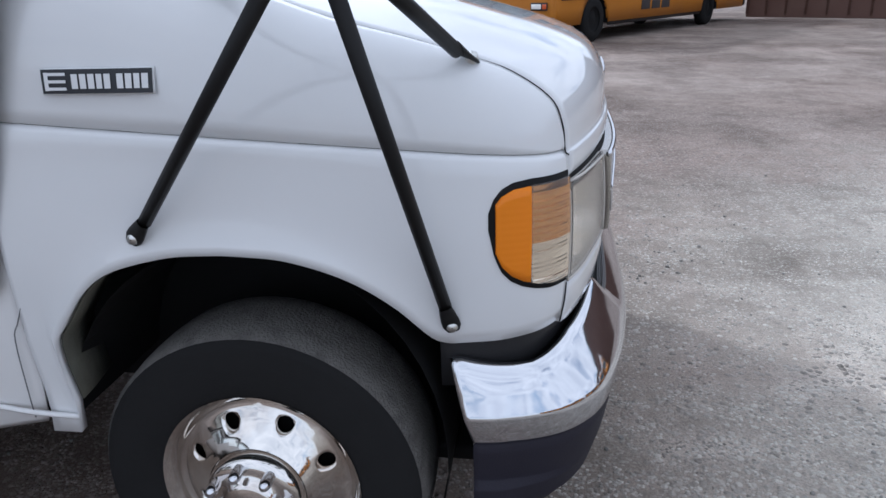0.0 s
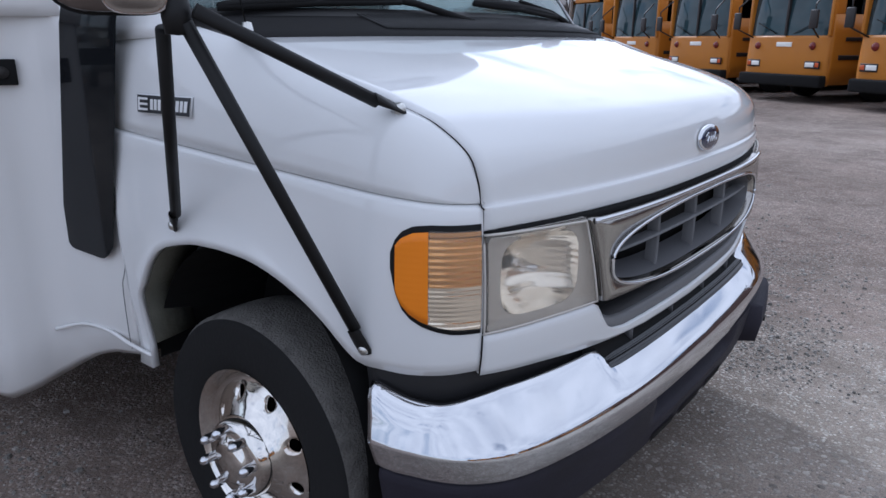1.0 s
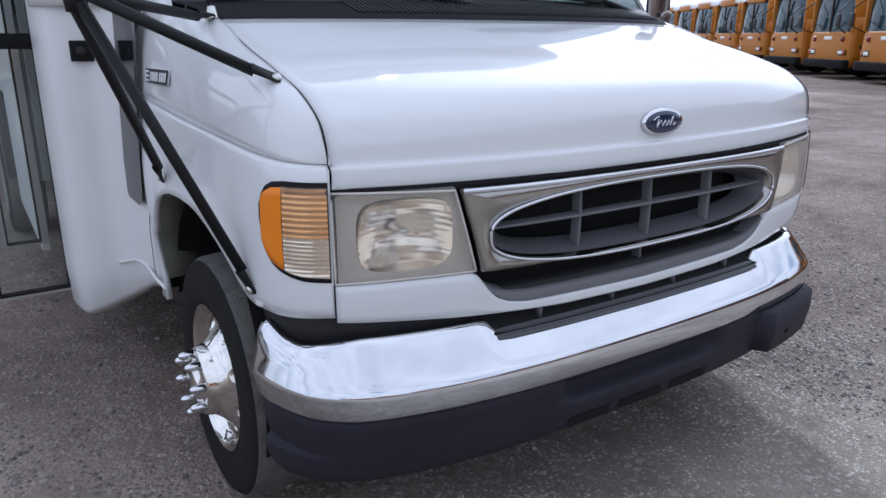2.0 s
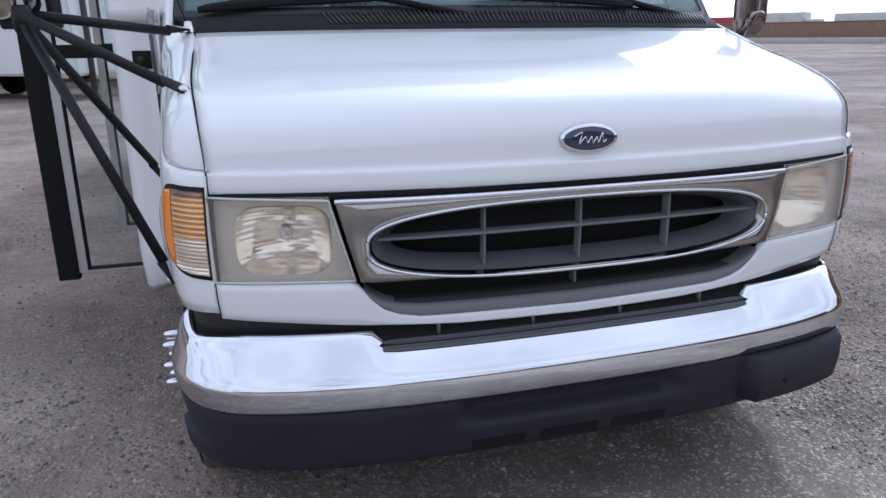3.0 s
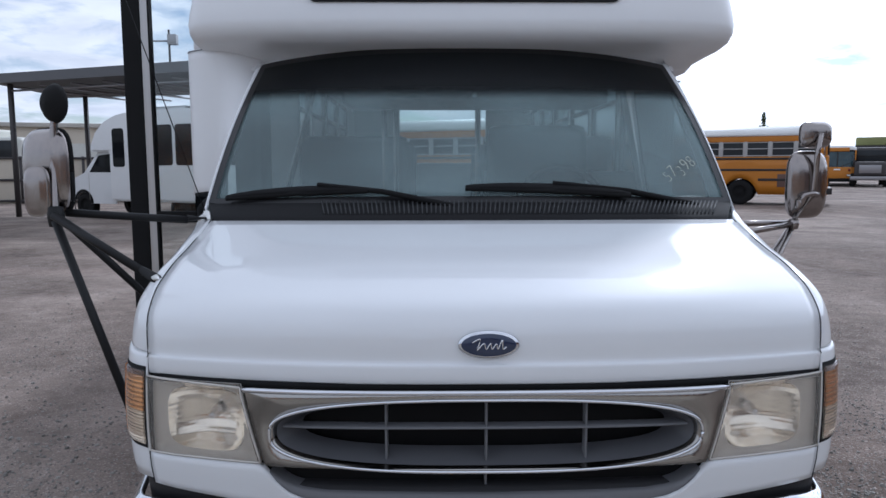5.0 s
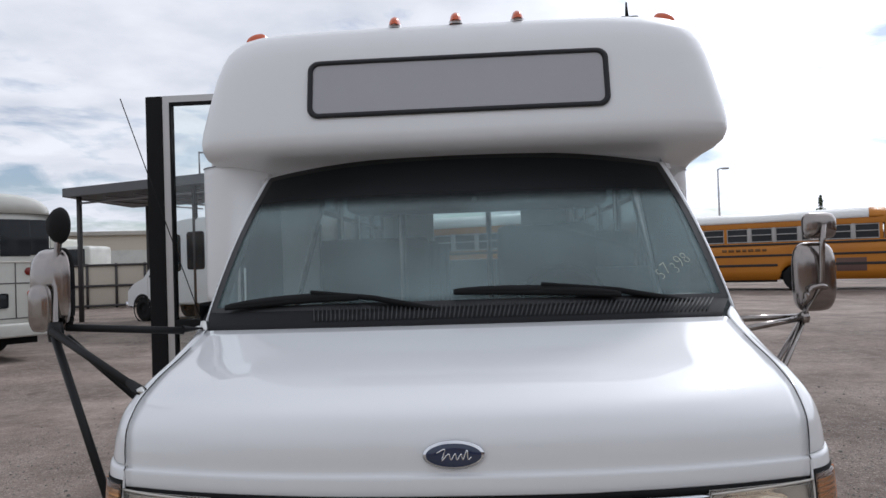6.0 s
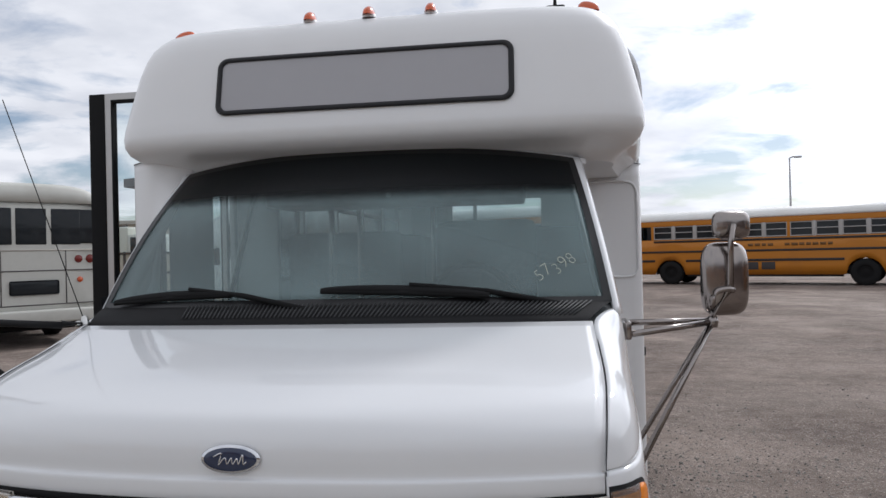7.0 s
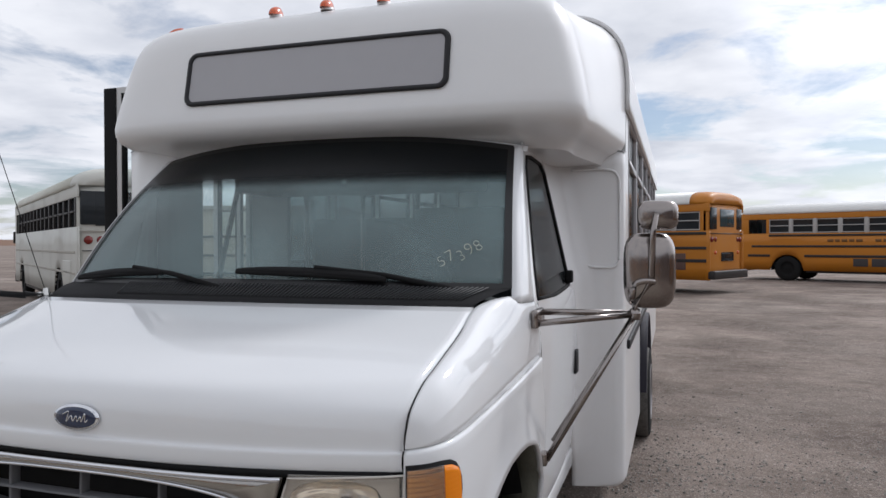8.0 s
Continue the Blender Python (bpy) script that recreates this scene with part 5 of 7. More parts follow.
def build_body():
    # roof behind the cap
    sec = [(1.241, 2.245)] + BODY_SEC[1:]
    sec = sec + [(-x, z) for x, z in reversed(sec[:-1])]
    sec = spline([(x, 0, z) for x, z in sec], 50)
    part("roof", grid([[(p.x, y, p.z) for p in sec] for y in (2.352, 2.40, 4, 5.5, LEN)]), M_gel, BUS, "white rounded body roof", solid=.02)
    # side walls with window openings
    def side_wall(s, y0, wins, name):
        bm = bmesh.new()
        x0, x1 = (1.205, 1.24) if s > 0 else (-1.24, -1.205)
        box(x0, x1, y0, LEN, .98, 1.40, .004, bm)
        box(x0, x1, y0, 3.93, .30, .98, .004, bm)
        box(x0, x1, 4.97, LEN, .40, .98, .004, bm)
        edges = [y0] + [v for w in wins for v in w] + [LEN]
        for a, b in zip(edges[::2], edges[1::2]):
            box(x0, x1, a, b, 1.40, 2.26, .003, bm)
        w = part(name, bm, M_gel, BUS, "white flat body side", smooth=False)
        for a, b in wins:
            part("side_window", ring_plate(rounded(a, b, 1.40, 2.26, .05), rounded(a + .03, b - .03, 1.43, 2.23, .03), "X", x0 - .002, .040), M_alu, w, "aluminium-framed tinted window")
            g = part("pane", plate(rounded(a + .025, b - .025, 1.425, 2.235, .03), "X", (x0 + x1) / 2, .004), M_tintclear, w, smooth=False)
            g.visible_shadow = False
            part("sash_bar", box(x0 + .005, x1 + .006, a + .02, b - .02, 1.98, 2.015), M_alu, w)
        return w
    wins = [(2.60 + .92 * k, 2.60 + .92 * k + .82) for k in range(6)]
    side_wall(1, 2.40, wins, "driver_side")
    side_wall(-1, 2.62, [(a + .36, b + .36) for a, b in wins[:-1]], "kerb_side")
    for s in (1, -1):           # flares and dark housings over the rear wheels
        rows = []
        for k in range(25):
            a = math.pi * k / 24
            c, d = math.cos(a), math.sin(a)
            rows.append([(s * 1.236, 4.45 + .53 * c, .45 + .55 * d), (s * 1.285, 4.45 + .52 * c, .45 + .54 * d), (s * 1.29, 4.45 + .50 * c, .45 + .52 * d), (s * 1.235, 4.45 + .48 * c, .45 + .50 * d), (s * .85, 4.45 + .48 * c, .45 + .50 * d)])
        part("wheel_flare", grid(rows), M_valance, BUS, "dark plastic rear wheel flare")
    # rub rail and lower skirt on the driver's side
    part("rub_rail", box(1.24, 1.258, 2.45, LEN, .98, 1.03, .006), M_black, BUS, "black rub rail")
    # rear wall with a window
    bm = bmesh.new()
    box(-1.24, 1.24, LEN, LEN + .05, .45, 1.58, .01, bm)
    plate([(p.x, p.z) for p in sec if p.z > 2.30] , "Y", LEN - .01, .05, bm)
    box(-1.24, -.62, LEN, LEN + .05, 1.58, 2.36, .004, bm)
    box(.62, 1.24, LEN, LEN + .05, 1.58, 2.36, .004, bm)
    part("rear_wall", bm, M_gel, BUS, "white rear wall with a window", smooth=False)
    g = part("rear_window", plate(rounded(-.63, .63, 1.57, 2.33, .05), "Y", LEN + .02, .004), M_glass, BUS, smooth=False)
    g.visible_shadow = False
    # kerb-side corner between the wing and the entrance
    path = spline([(-1.002, 1.12, 0), (-1.012, 1.25, 0), (-1.018, 1.36, 0), (-1.034, 1.43, 0), (-1.075, 1.475, 0), (-1.13, 1.50, 0), (-1.18, 1.53, 0), (-1.208, 1.58, 0), (-1.218, 1.66, 0), (-1.22, 1.75, 0)], 50)
    rows = []
    for i, p in enumerate(path):
        col = []
        low = table(i, [0, 6, 10, 14, 20, 28, 36, 49], [.492, .465, .435, .405, .365, .325, .295, .28])
        for z in (0, .02, .10, .3, .6, .9, 1):
            zz = lerp(low, table(i, [0, 9, 15, 20], [1.36, 1.46, 1.96, 2.03]), z)
            tumble = .10 * max(0, (zz - 1.35) / .65) ** 1.2 * max(0, 1 - i / 20)
            tuck = .03 * max(0, .05 - (zz - low)) / .05
            col.append((p.x + tumble + tuck, p.y + tuck, zz))
        rows.append(col)
    corner = part("body_corner", grid(rows, flip=False), M_gel, BUS, "white moulded corner ahead of the entrance", solid=.008)
    rows = []
    for z in np.linspace(1.40, 2.03, 16):        # quarter panel between the pillar and the corner
        ye = table(z, [1.30, 1.345, 1.46, 1.86, 1.95], [1.10, 1.11, 1.155, 1.395, 1.47])
        p = Vector((-door_x(ye, z) + .016, ye - .004, z))
        rows.append(spline([p, (lerp(p.x, -1.03, .55), lerp(p.y, 1.405, .55) - .012, z), (-1.036, 1.408, z), (-1.13, 1.470, z), (-1.195, 1.530, z), (-1.219, 1.62, z)], 26))
    part("quarter_panel", grid(rows), M_gel, corner, "white panel beside the windshield", solid=.004)
    part("wall_seam", tube(spline([(-.90, 1.450, 2.026), (-1.036, 1.403, 2.026), (-1.13, 1.466, 2.026), (-1.198, 1.526, 2.026), (-1.222, 1.62, 2.026)], 24), .0026, 5), M_grey, corner)
    # dark low window in it
    rows = []
    for i in range(13):
        f = i / 12
        edge = .045 * (max(0, abs(f - .5) * 2 - .55) / .45) ** 2
        col = []
        for z in np.linspace(.775 + edge, 1.43, 14):
            y = lerp(1.15, 1.425, f) - .26 * (z - .80)
            col.append((-1.024 + .02 * max(0, 1.1 - y) + .12 * max(0, (z - 1.38) / .6) ** 1.2, y, z))
        rows.append(col)
    part("low_window", grid(rows), M_tint, corner, "narrow dark kerb-view window")
    part("reflector_plate", box(-1.135, -1.065, 1.466, 1.482, 1.225, 1.292, .003), M_matt, corner, "square black plate with an amber reflector",
         at=Matrix.Translation((-1.10, 1.47, 0)) @ Matrix.Rotation(radians(-24), 4, "Z") @ Matrix.Translation((1.10, -1.47 + .0, 0)))
    part("amber_reflector", lathe([(.001, -.012), (.014, -.010), (.016, 0)], 16, "Y"), M_rust_rim, corner, at=Matrix.Translation((-1.10, 1.466, 1.258)))
    part("door_seam", tube(spline([(-1.0115, 1.085, .95), (-1.0125, 1.085, .851), (-1.0135, 1.125, .75), (-1.0135, 1.143, .705), (-1.0125, 1.144, .577), (-1.008, 1.146, .525)], 24), .0014, 5), M_grey, corner)
    part("sill_ridge", tube(spline([(-1.004, 1.05, .530), (-1.012, 1.15, .540), (-1.015, 1.26, .553), (-1.026, 1.38, .545), (-1.068, 1.465, .520)], 24), .006, 6), M_gel, corner, "pressed ridge along the sill")
    # floor, engine cover
    part("cab_floor", box(-.95, .95, 1.12, LEN, .58, .64), M_floor, BUS)
    part("chassis", box(-.50, .50, .25, LEN, .32, .56, .02), M_matt, BUS, "dark chassis rails and engine underside")
    # three unseen slabs added to block light, so the ground below darkens
    part("engine_light_block", box(-.80, .80, .03, .40, .33, .37, .01), M_matt, BUS, "unseen dark slab added to shade the ground under the engine")
    part("underbody_light_block", box(-.56, .56, .40, 1.75, .43, .47, .01), M_matt, BUS, "unseen dark panel added to shade the ground under the cab")
    part("underbody_light_block", box(-.97, .97, 1.13, 1.75, .50, .53, .01), M_matt, BUS)
    part("front_axle", tube([(-.80, .70, .36), (.80, .70, .36)], .06, 10), M_matt, BUS)
    part("step_well", box(-1.15, -.55, 1.75, 2.6, .34, .40), M_floor, BUS)


def build_entrance():
    # folding door leaf standing out at right angles, hinged at the kerb side
    y0 = 1.755
    z0, z1 = .352, 2.43

    def leaf(y0, xo, xi, rubber, label):
        d = part("door_leaf", ring_plate([(xo, z0 + .01), (xi, z0 + .01), (xi, z1), (xo, z1)], [(xo + .036, z0 + .022), (xi - .03, z0 + .022), (xi - .03, z1 - .035), (xo + .036, z1 - .035)], "Y", y0 - .018, .036),
                 M_dooralu, BUS, label, smooth=False)
        if rubber:
            part("rubber_edge", box(xo - rubber, xo, y0 - .024, y0 + .024, z0 - .02, z1, .008), M_matt, d, "thick black rubber edge seal")
        part("glass_seal", ring_plate([(xo + .034, z0 + .020), (xi - .028, z0 + .020), (xi - .028, z1 - .033), (xo + .034, z1 - .033)], [(xo + .042, z0 + .026), (xi - .036, z0 + .026), (xi - .036, z1 - .045), (xo + .042, z1 - .045)], "Y", y0 - .020, .040), M_matt, d, "black glazing rubber", smooth=False)
        part("mid_bar", box(xo + .036, xi - .03, y0 - .022, y0 + .022, 1.262, 1.315, .004), M_matt, d)
        g = part("door_glass", box(xo + .038, xi - .032, y0 - .003, y0 + .003, z0 + .024, z1 - .04), M_glass, d, "clear door glass", smooth=False)
        g.visible_shadow = False
        return d
    leaf(y0, -1.486, -1.185, .086, "open folding entrance door with aluminium frame and glass")
    leaf(2.54, -1.42, -1.215, 0, "second door leaf folded back")
    part("door_header", box(-1.24, -1.16, 1.72, 2.64, 2.02, 2.36, .01), M_gel, BUS, "white panel over the entrance")


def build_mirrors():
    def bar(p, name, r, par, mat=M_tube):
        return part(name, tube(p, r, 10), mat, par)
    # kerb-side mirror on four black bars
    pv = Vector((-1.236, .412, 1.380))
    feet = [Vector((-1.016, .848, .927)), Vector((-.966, .286, .753)), Vector((-.890, .254, 1.216)), Vector((-.896, .683, 1.350))]
    mir = part("wing_mirror", lathe([(.001, -.03), (.020, -.028), (.024, .0), (.020, .03), (.001, .034)], 16, "Z"), M_tube, BUS, "kerb-side mirror on black tubular bars", at=Matrix.Translation(pv))
    inv = Matrix.Translation(-pv)
    for k, f in enumerate(feet):
        d = (pv - f).normalized()
        st = pv - d * .012 + Vector(((0, .042, -.012), (0, -.012, 0), (0, -.03, .012), (.0, .03, .012))[k])
        a = f + d * .05
        bm = tube([st, a], .0122, 12)
        # flattened foot with a bolt
        nrm = {0: Vector((-1, 0, .0)), 1: Vector((-1, -.15, 0)), 2: Vector((-.35, -.2, .9)), 3: Vector((-.3, 0, .95))}[k].normalized()
        sd = d.cross(nrm).normalized()
        rows = []
        for t, w, h in ((0, .0120, .0120), (.4, .015, .009), (.7, .017, .006), (1.0, .017, .006), (1.25, .012, .006)):
            c = a.lerp(f, t) + nrm * .006
            rows.append([c + sd * w * math.cos(q * math.pi / 6) + nrm * h * math.sin(q * math.pi / 6) for q in range(12)])
        tmp = grid(rows, closed=True)
        merge(bm, tmp)
        bmesh.ops.transform(bm, matrix=inv, verts=bm.verts)
        part("support_bar", bm, M_tube, mir, "black bar bolted to the wing")
        part("bolt", lathe([(.001, .016), (.009, .015), (.012, .006), (.012, .0)], 12, "Z"), M_bolt, mir, at=Matrix.Translation(f - pv) @ nrm.to_track_quat("Z", "Y").to_matrix().to_4x4())
    stem = [(0, 0, 0), (-.005, .01, .08), (-.01, .03, .22), (0, .035, .33)]
    part("stem", tube(spline(stem, 12), .011, 8), M_steel, mir, "steel mirror stem")

    def head(w, h, d):
        """A mirror head seen from its domed back, which looks to -y."""
        rows = []
        for dd, f in ((.0, .95), (-.01, 1.0), (-d * .35, .985), (-d * .7, .86), (-d * .92, .62), (-d, .34), (-d * 1.01, .02)):
            ring = []
            for i in range(44):
                a = 2 * math.pi * i / 44
                ca, sa = math.cos(a), math.sin(a)
                g = (abs(ca) ** 4 + abs(sa) ** 4) ** -.25
                ring.append((w * ca * g * f, dd, h * sa * g * f))
            rows.append(ring)
        bm = grid(rows, closed=True)
        bmesh.ops.recalc_face_normals(bm, faces=bm.faces)
        return bm

    def glass(w, h):
        bm = bmesh.new()
        bm.faces.new([bm.verts.new((w * .95 * (abs(math.cos(a)) ** .5) * (1 if math.cos(a) >= 0 else -1), .001, h * .95 * (abs(math.sin(a)) ** .5) * (1 if math.sin(a) >= 0 else -1))) for a in [2 * math.pi * i / 44 for i in range(44)]])
        return bm
    turn = Matrix.Rotation(radians(-30), 4, "Z")
    at = Matrix.Translation((-.05, .085, .132)) @ turn
    part("mirror_head", head(.104, .128, .05), M_steel, mir, "brushed steel mirror shell", at=at)
    part("mirror_glass", glass(.104, .128), M_chrome, mir, at=at)
    part("head_edge", tube([(.103 * (abs(math.cos(a)) ** .5) * (1 if math.cos(a) >= 0 else -1), .0, .127 * (abs(math.sin(a)) ** .5) * (1 if math.sin(a) >= 0 else -1)) for a in [2 * math.pi * i / 44 for i in range(45)]], .006, 6), M_matt, mir, at=at)
    at = Matrix.Translation((-.055, .02, .075)) @ Matrix.Rotation(radians(-25), 4, "Z")
    part("spot_mirror", head(.052, .075, .025), M_steel, mir, "small lower steel mirror", at=at)
    at = Matrix.Translation((.003, .03, .331)) @ turn
    part("convex_mirror", lathe([(.001, -.032), (.034, -.027), (.052, -.012), (.058, 0), (.055, .004), (.001, .004)], 32, "Y"), M_matt, mir, "round black convex mirror", at=at)
    # driver's mirror in polished steel
    pv = Vector((1.348, 1.193, 1.290))
    mir = part("wing_mirror", lathe([(.001, -.022), (.018, -.02), (.022, .0), (.018, .02), (.001, .026)], 16, "Z"), M_steel, BUS, "driver's mirror in polished steel on tubular arms", at=Matrix.Translation(pv))

    def loc(*p):
        return [Vector(q) - pv for q in p]
    part("support_arm", tube(loc(pv, (1.030, 1.000, 1.268)), .012, 10), M_steel, mir, "steel arm to the door bracket")
    part("support_arm", tube(loc(pv + Vector((0, .01, .004)), (1.025, 1.09, 1.300)), .012, 10), M_steel, mir)
    part("brace", tube(loc(pv, (1.046, 1.050, .770)), .012, 10), M_steel, mir, "long brace down to the wing")
    part("brace", tube(loc(pv + Vector((0, .012, 0)), (1.046, 1.20, .80)), .010, 10), M_steel, mir)
    part("bracket", box(1.005 - pv.x, 1.030 - pv.x, .975 - pv.y, 1.115 - pv.y, 1.250 - pv.z, 1.315 - pv.z, .008), M_steel, mir)
    part("foot", box(1.015 - pv.x, 1.05 - pv.x, 1.03 - pv.y, 1.075 - pv.y, .75 - pv.z, .80 - pv.z, .008), M_steel, mir)
    yaw = Matrix.Rotation(radians(14), 4, "Z")
    at = Matrix.Translation((.048, .03, .160)) @ yaw
    part("mirror_head", head(.094, .138, .055), M_steel, mir, "large polished steel mirror shell", at=at)
    part("mirror_glass", glass(.088, .136), M_chrome, mir, at=at)
    at2 = Matrix.Translation((.077, .03, .362)) @ yaw
    part("mirror_head", head(.074, .054, .045), M_steel, mir, "small convex mirror shell", at=at2)
    part("stem", tube(loc(pv, pv + Vector((.0, -.02, .04)), pv + Vector((.06, -.035, .12)), pv + Vector((.065, -.035, .30)), pv + Vector((.077, -.03, .365))), .011, 10), M_steel, mir, "bent steel stem")
    part("hook", tube(loc(*spline([pv + Vector((-.01, -.04, .06)), pv + Vector((.0, -.05, .11)), pv + Vector((.04, -.05, .125)), pv + Vector((.07, -.04, .12))], 10)), .011, 10), M_steel, mir)


def build_badge():
    # side badge, lettering replaced by plain bars
    def on(y, z, d):
        u = u_of_y(y)
        p, n = plan(u)
        # upper wing leans in above the crease
        zb = belt(u)
        e = table(y, [q.y for q in WE], [q.x for q in WE])
        ez = table(y, [q.y for q in WE], [q.z for q in WE])
        t = min(1, max(0, (z - zb) / max(.02, ez - zb)))
        x = lerp(p.x, e, t ** 2.2)
        return Vector((-(x + d), y, z))
    def patch(y0, y1, z0, z1, d):
        return grid([[on(lerp(y0, y1, i / 8), lerp(z0, z1, j / 4), d) for j in range(5)] for i in range(9)])
    y1, y0, zc = .975, .778, 1.200
    b = part("side_badge", patch(y0, y1, zc - .022, zc + .022, .006), M_decalw, BUS, "black and silver model badge on the wing", solid=.003)
    part("badge_field", patch(y0 + .002, y1 - .002, zc - .020, zc + .020, .0085), M_decalk, b)
    part("badge_bar", patch(y1 - .015, y1 - .008, zc - .015, zc + .015, .0105), M_decalw, b)
    for zz in (-.012, 0, .012):
        part("badge_bar", patch(y1 - .046, y1 - .008, zc + zz - .0025, zc + zz + .0025, .0105), M_decalw, b)
    y = y1 - .056
    for w in (.011, .011, .011, .010, .011, 0, .011, .011, .010, .011):
        if w:
            part("badge_bar", patch(y - w, y, zc - .012, zc + .012, .0105), M_decalw, b)
        y -= (w or .004) + .0035


def build_interior():
    dash = part("dashboard", box(-.86, .86, .98, 1.30, 1.12, 1.34, .06), M_dash, BUS, "grey moulded dashboard")
    part("dash_top", grid([[(lerp(-.90, .90, i / 20), lerp(.74, 1.0, j / 6) + .14 * abs(lerp(-1, 1, i / 20)) ** 2, 1.365 - .02 * j / 6) for i in range(21)] for j in range(7)]), M_dash, dash)
    wheel = part("steering_wheel", tube([(.42 + .19 * math.cos(2 * math.pi * k / 32), 1.33 + .07 * math.sin(2 * math.pi * k / 32), 1.34 + .18 * math.sin(2 * math.pi * k / 32)) for k in range(33)], .015, 8), M_matt, BUS, "black steering wheel")
    part("wheel_spoke", box(.25, .59, 1.32, 1.345, 1.32, 1.355, .01), M_matt, wheel)

    def seat(x, y, w, label):
        s = part("seat", box(x - w, x + w, y, y + .45, 1.02, 1.14, .05), M_seat, BUS, label)
        part("backrest", box(x - w, x + w, y + .38, y + .50, 1.1, 1.74, .05), M_seat, s)
        part("seat_leg", box(x - w * .6, x + w * .6, y + .1, y + .4, .64, 1.03, .01), M_matt, s)
    seat(.42, 1.65, .26, "grey driver's seat with a tall back")
    for r in range(4):
        for x in (-.72, .72):
            seat(x, 2.95 + .95 * r, .42, "grey double passenger seat")
    # stanchions and the panel behind the driver
    for x, y in ((-.42, 2.7), (.12, 2.25), (-.30, 1.75)):
        part("stanchion", tube([(x, y, .64), (x, y, 2.55)], .016, 10), M_steel, BUS, "steel hand pole")
    part("entrance_post", box(-1.0, -.88, 1.46, 1.70, .64, 2.36, .03), M_dash, BUS, "dark grey lining of the entrance post")
    part("entrance_panel", box(-1.19, -.92, 2.62, 2.66, .64, 2.30, .008), M_inner, BUS, "pale panel beside the entrance")
    part("partition", box(.16, 1.05, 2.28, 2.31, .64, 1.5, .004), M_inner, BUS, "light partition behind the driver")
    part("grab_rail", tube([(-.95, 1.78, 1.0), (-.62, 1.72, 2.1)], .014, 8), M_steel, BUS, "slanting entrance grab rail")
    part("ceiling_liner", box(-1.0, 1.0, 1.80, LEN, 2.42, 2.44), M_inner, BUS)
    part("cap_bulkhead", box(-1.0, 1.0, 1.45, 1.5, 2.05, 2.5, .01), M_dash, BUS)
    part("overhead_console", box(-.52, .64, 1.45, 1.80, 1.795, 2.10, .02), M_matt, BUS, "black overhead locker above the windshield")
    part("sensor", box(.045, .065, 1.444, 1.452, 1.825, 1.845, .002), M_inner, BUS)
    for s, y0 in ((1, 2.4), (-1, 2.64)):
        part("inner_wall", box(min(s * 1.19, s * 1.2), max(s * 1.19, s * 1.2), y0, LEN, .64, 1.40), M_inner, BUS)


build_hood()
build_wing(-1, "front_wing")
build_wing(1, "front_wing")
build_lamps(-1)
build_lamps(1)
build_front()
build_bumper()
build_wheel(-.862, .698, -1)
build_wheel(.862, .698, 1)
build_wheel(1.19, 4.45, 1, True, "black rear tyre on a dark rim")
build_wheel(-1.19, 4.45, -1, True, "black rear tyre on a dark rim")
build_cab()
build_driver_door()
build_cap()
build_body()
build_entrance()
build_mirrors()
build_badge()
build_interior()


# ---------------------------------------------------------------- other vehicles and surroundings
M_yellow = material("school_bus_yellow", (0.46, 0.168, 0.010), rough=0.5, var=0.06, scale=2, coat=0.05, second=(0.37, 0.13, 0.018), second_amount=0.4, second_scale=.8)
M_cream = material("weathered_white_paint", (0.50, 0.50, 0.46), rough=0.5, var=0.06, second=(0.27, 0.255, 0.225), second_amount=0.4, second_scale=.9)
M_creamroof = material("weathered_pale_roof", (0.52, 0.52, 0.46), rough=0.6, var=0.06, second=(0.40, 0.39, 0.33), second_amount=0.4, second_scale=.6)
M_roofw = material("white_bus_roof", (0.74, 0.74, 0.72), rough=0.45, var=0.05, second=(0.6, 0.58, 0.54), second_amount=.3, second_scale=.7)
M_stripe = material("black_rail", (0.02, 0.017, 0.017), rough=0.5, var=0.1)
M_busglass = material("bus_window_glass", (0.022, 0.025, 0.028), rough=0.08, var=0.3, scale=1.5)
M_busglass.node_tree.nodes["Principled BSDF"].inputs["Specular IOR Level"].default_value = 0.25
M_screen = material("bus_windscreen", (0.03, 0.055, 0.065), rough=0.05, var=0.4, scale=2.0)
M_lamp = material("lamp_glass", (0.85, 0.85, 0.82), rough=0.1, var=0.05, coat=1)
M_brown = material("brown_metal_wall", (0.11, 0.062, 0.05), rough=0.6, var=0.08, second=(0.14, 0.09, 0.07), second_amount=.4)
M_clay = material("brown_block_wall", (0.20, 0.125, 0.09), rough=0.85, var=0.12, second=(0.26, 0.17, 0.12), second_amount=.5)
M_beige = material("beige_stucco", (0.50, 0.45, 0.37), rough=0.85, var=0.06)
M_concrete = material("concrete", (0.42, 0.40, 0.36), rough=0.9, var=0.1, second=(0.3, 0.28, 0.25), second_amount=.5)
M_rust = material("dark_painted_steel", (0.045, 0.04, 0.04), rough=0.6, var=0.2)
M_deck = material("canopy_sheet", (0.10, 0.10, 0.105), rough=0.6, var=0.1)
# lamp column steel, lightened to put the distant haze into its colour
M_pale = material("haze_paled_steel", (0.42, 0.42, 0.43), rough=0.6, var=0.08)
M_sash = material("grey_window_sash", (0.40, 0.39, 0.38), rough=0.5, var=0.1)
M_letter = material("faded_lettering", (0.16, 0.075, 0.02), rough=0.6, var=0.1)
M_truckred = material("red_truck_paint", (0.35, 0.03, 0.03), rough=0.4, var=0.1)
M_tarp = material("faded_green_cover", (0.22, 0.23, 0.09), rough=0.7, var=0.15)
M_leaf = material("dark_leaves", (0.05, 0.07, 0.03), rough=0.8, var=0.3)
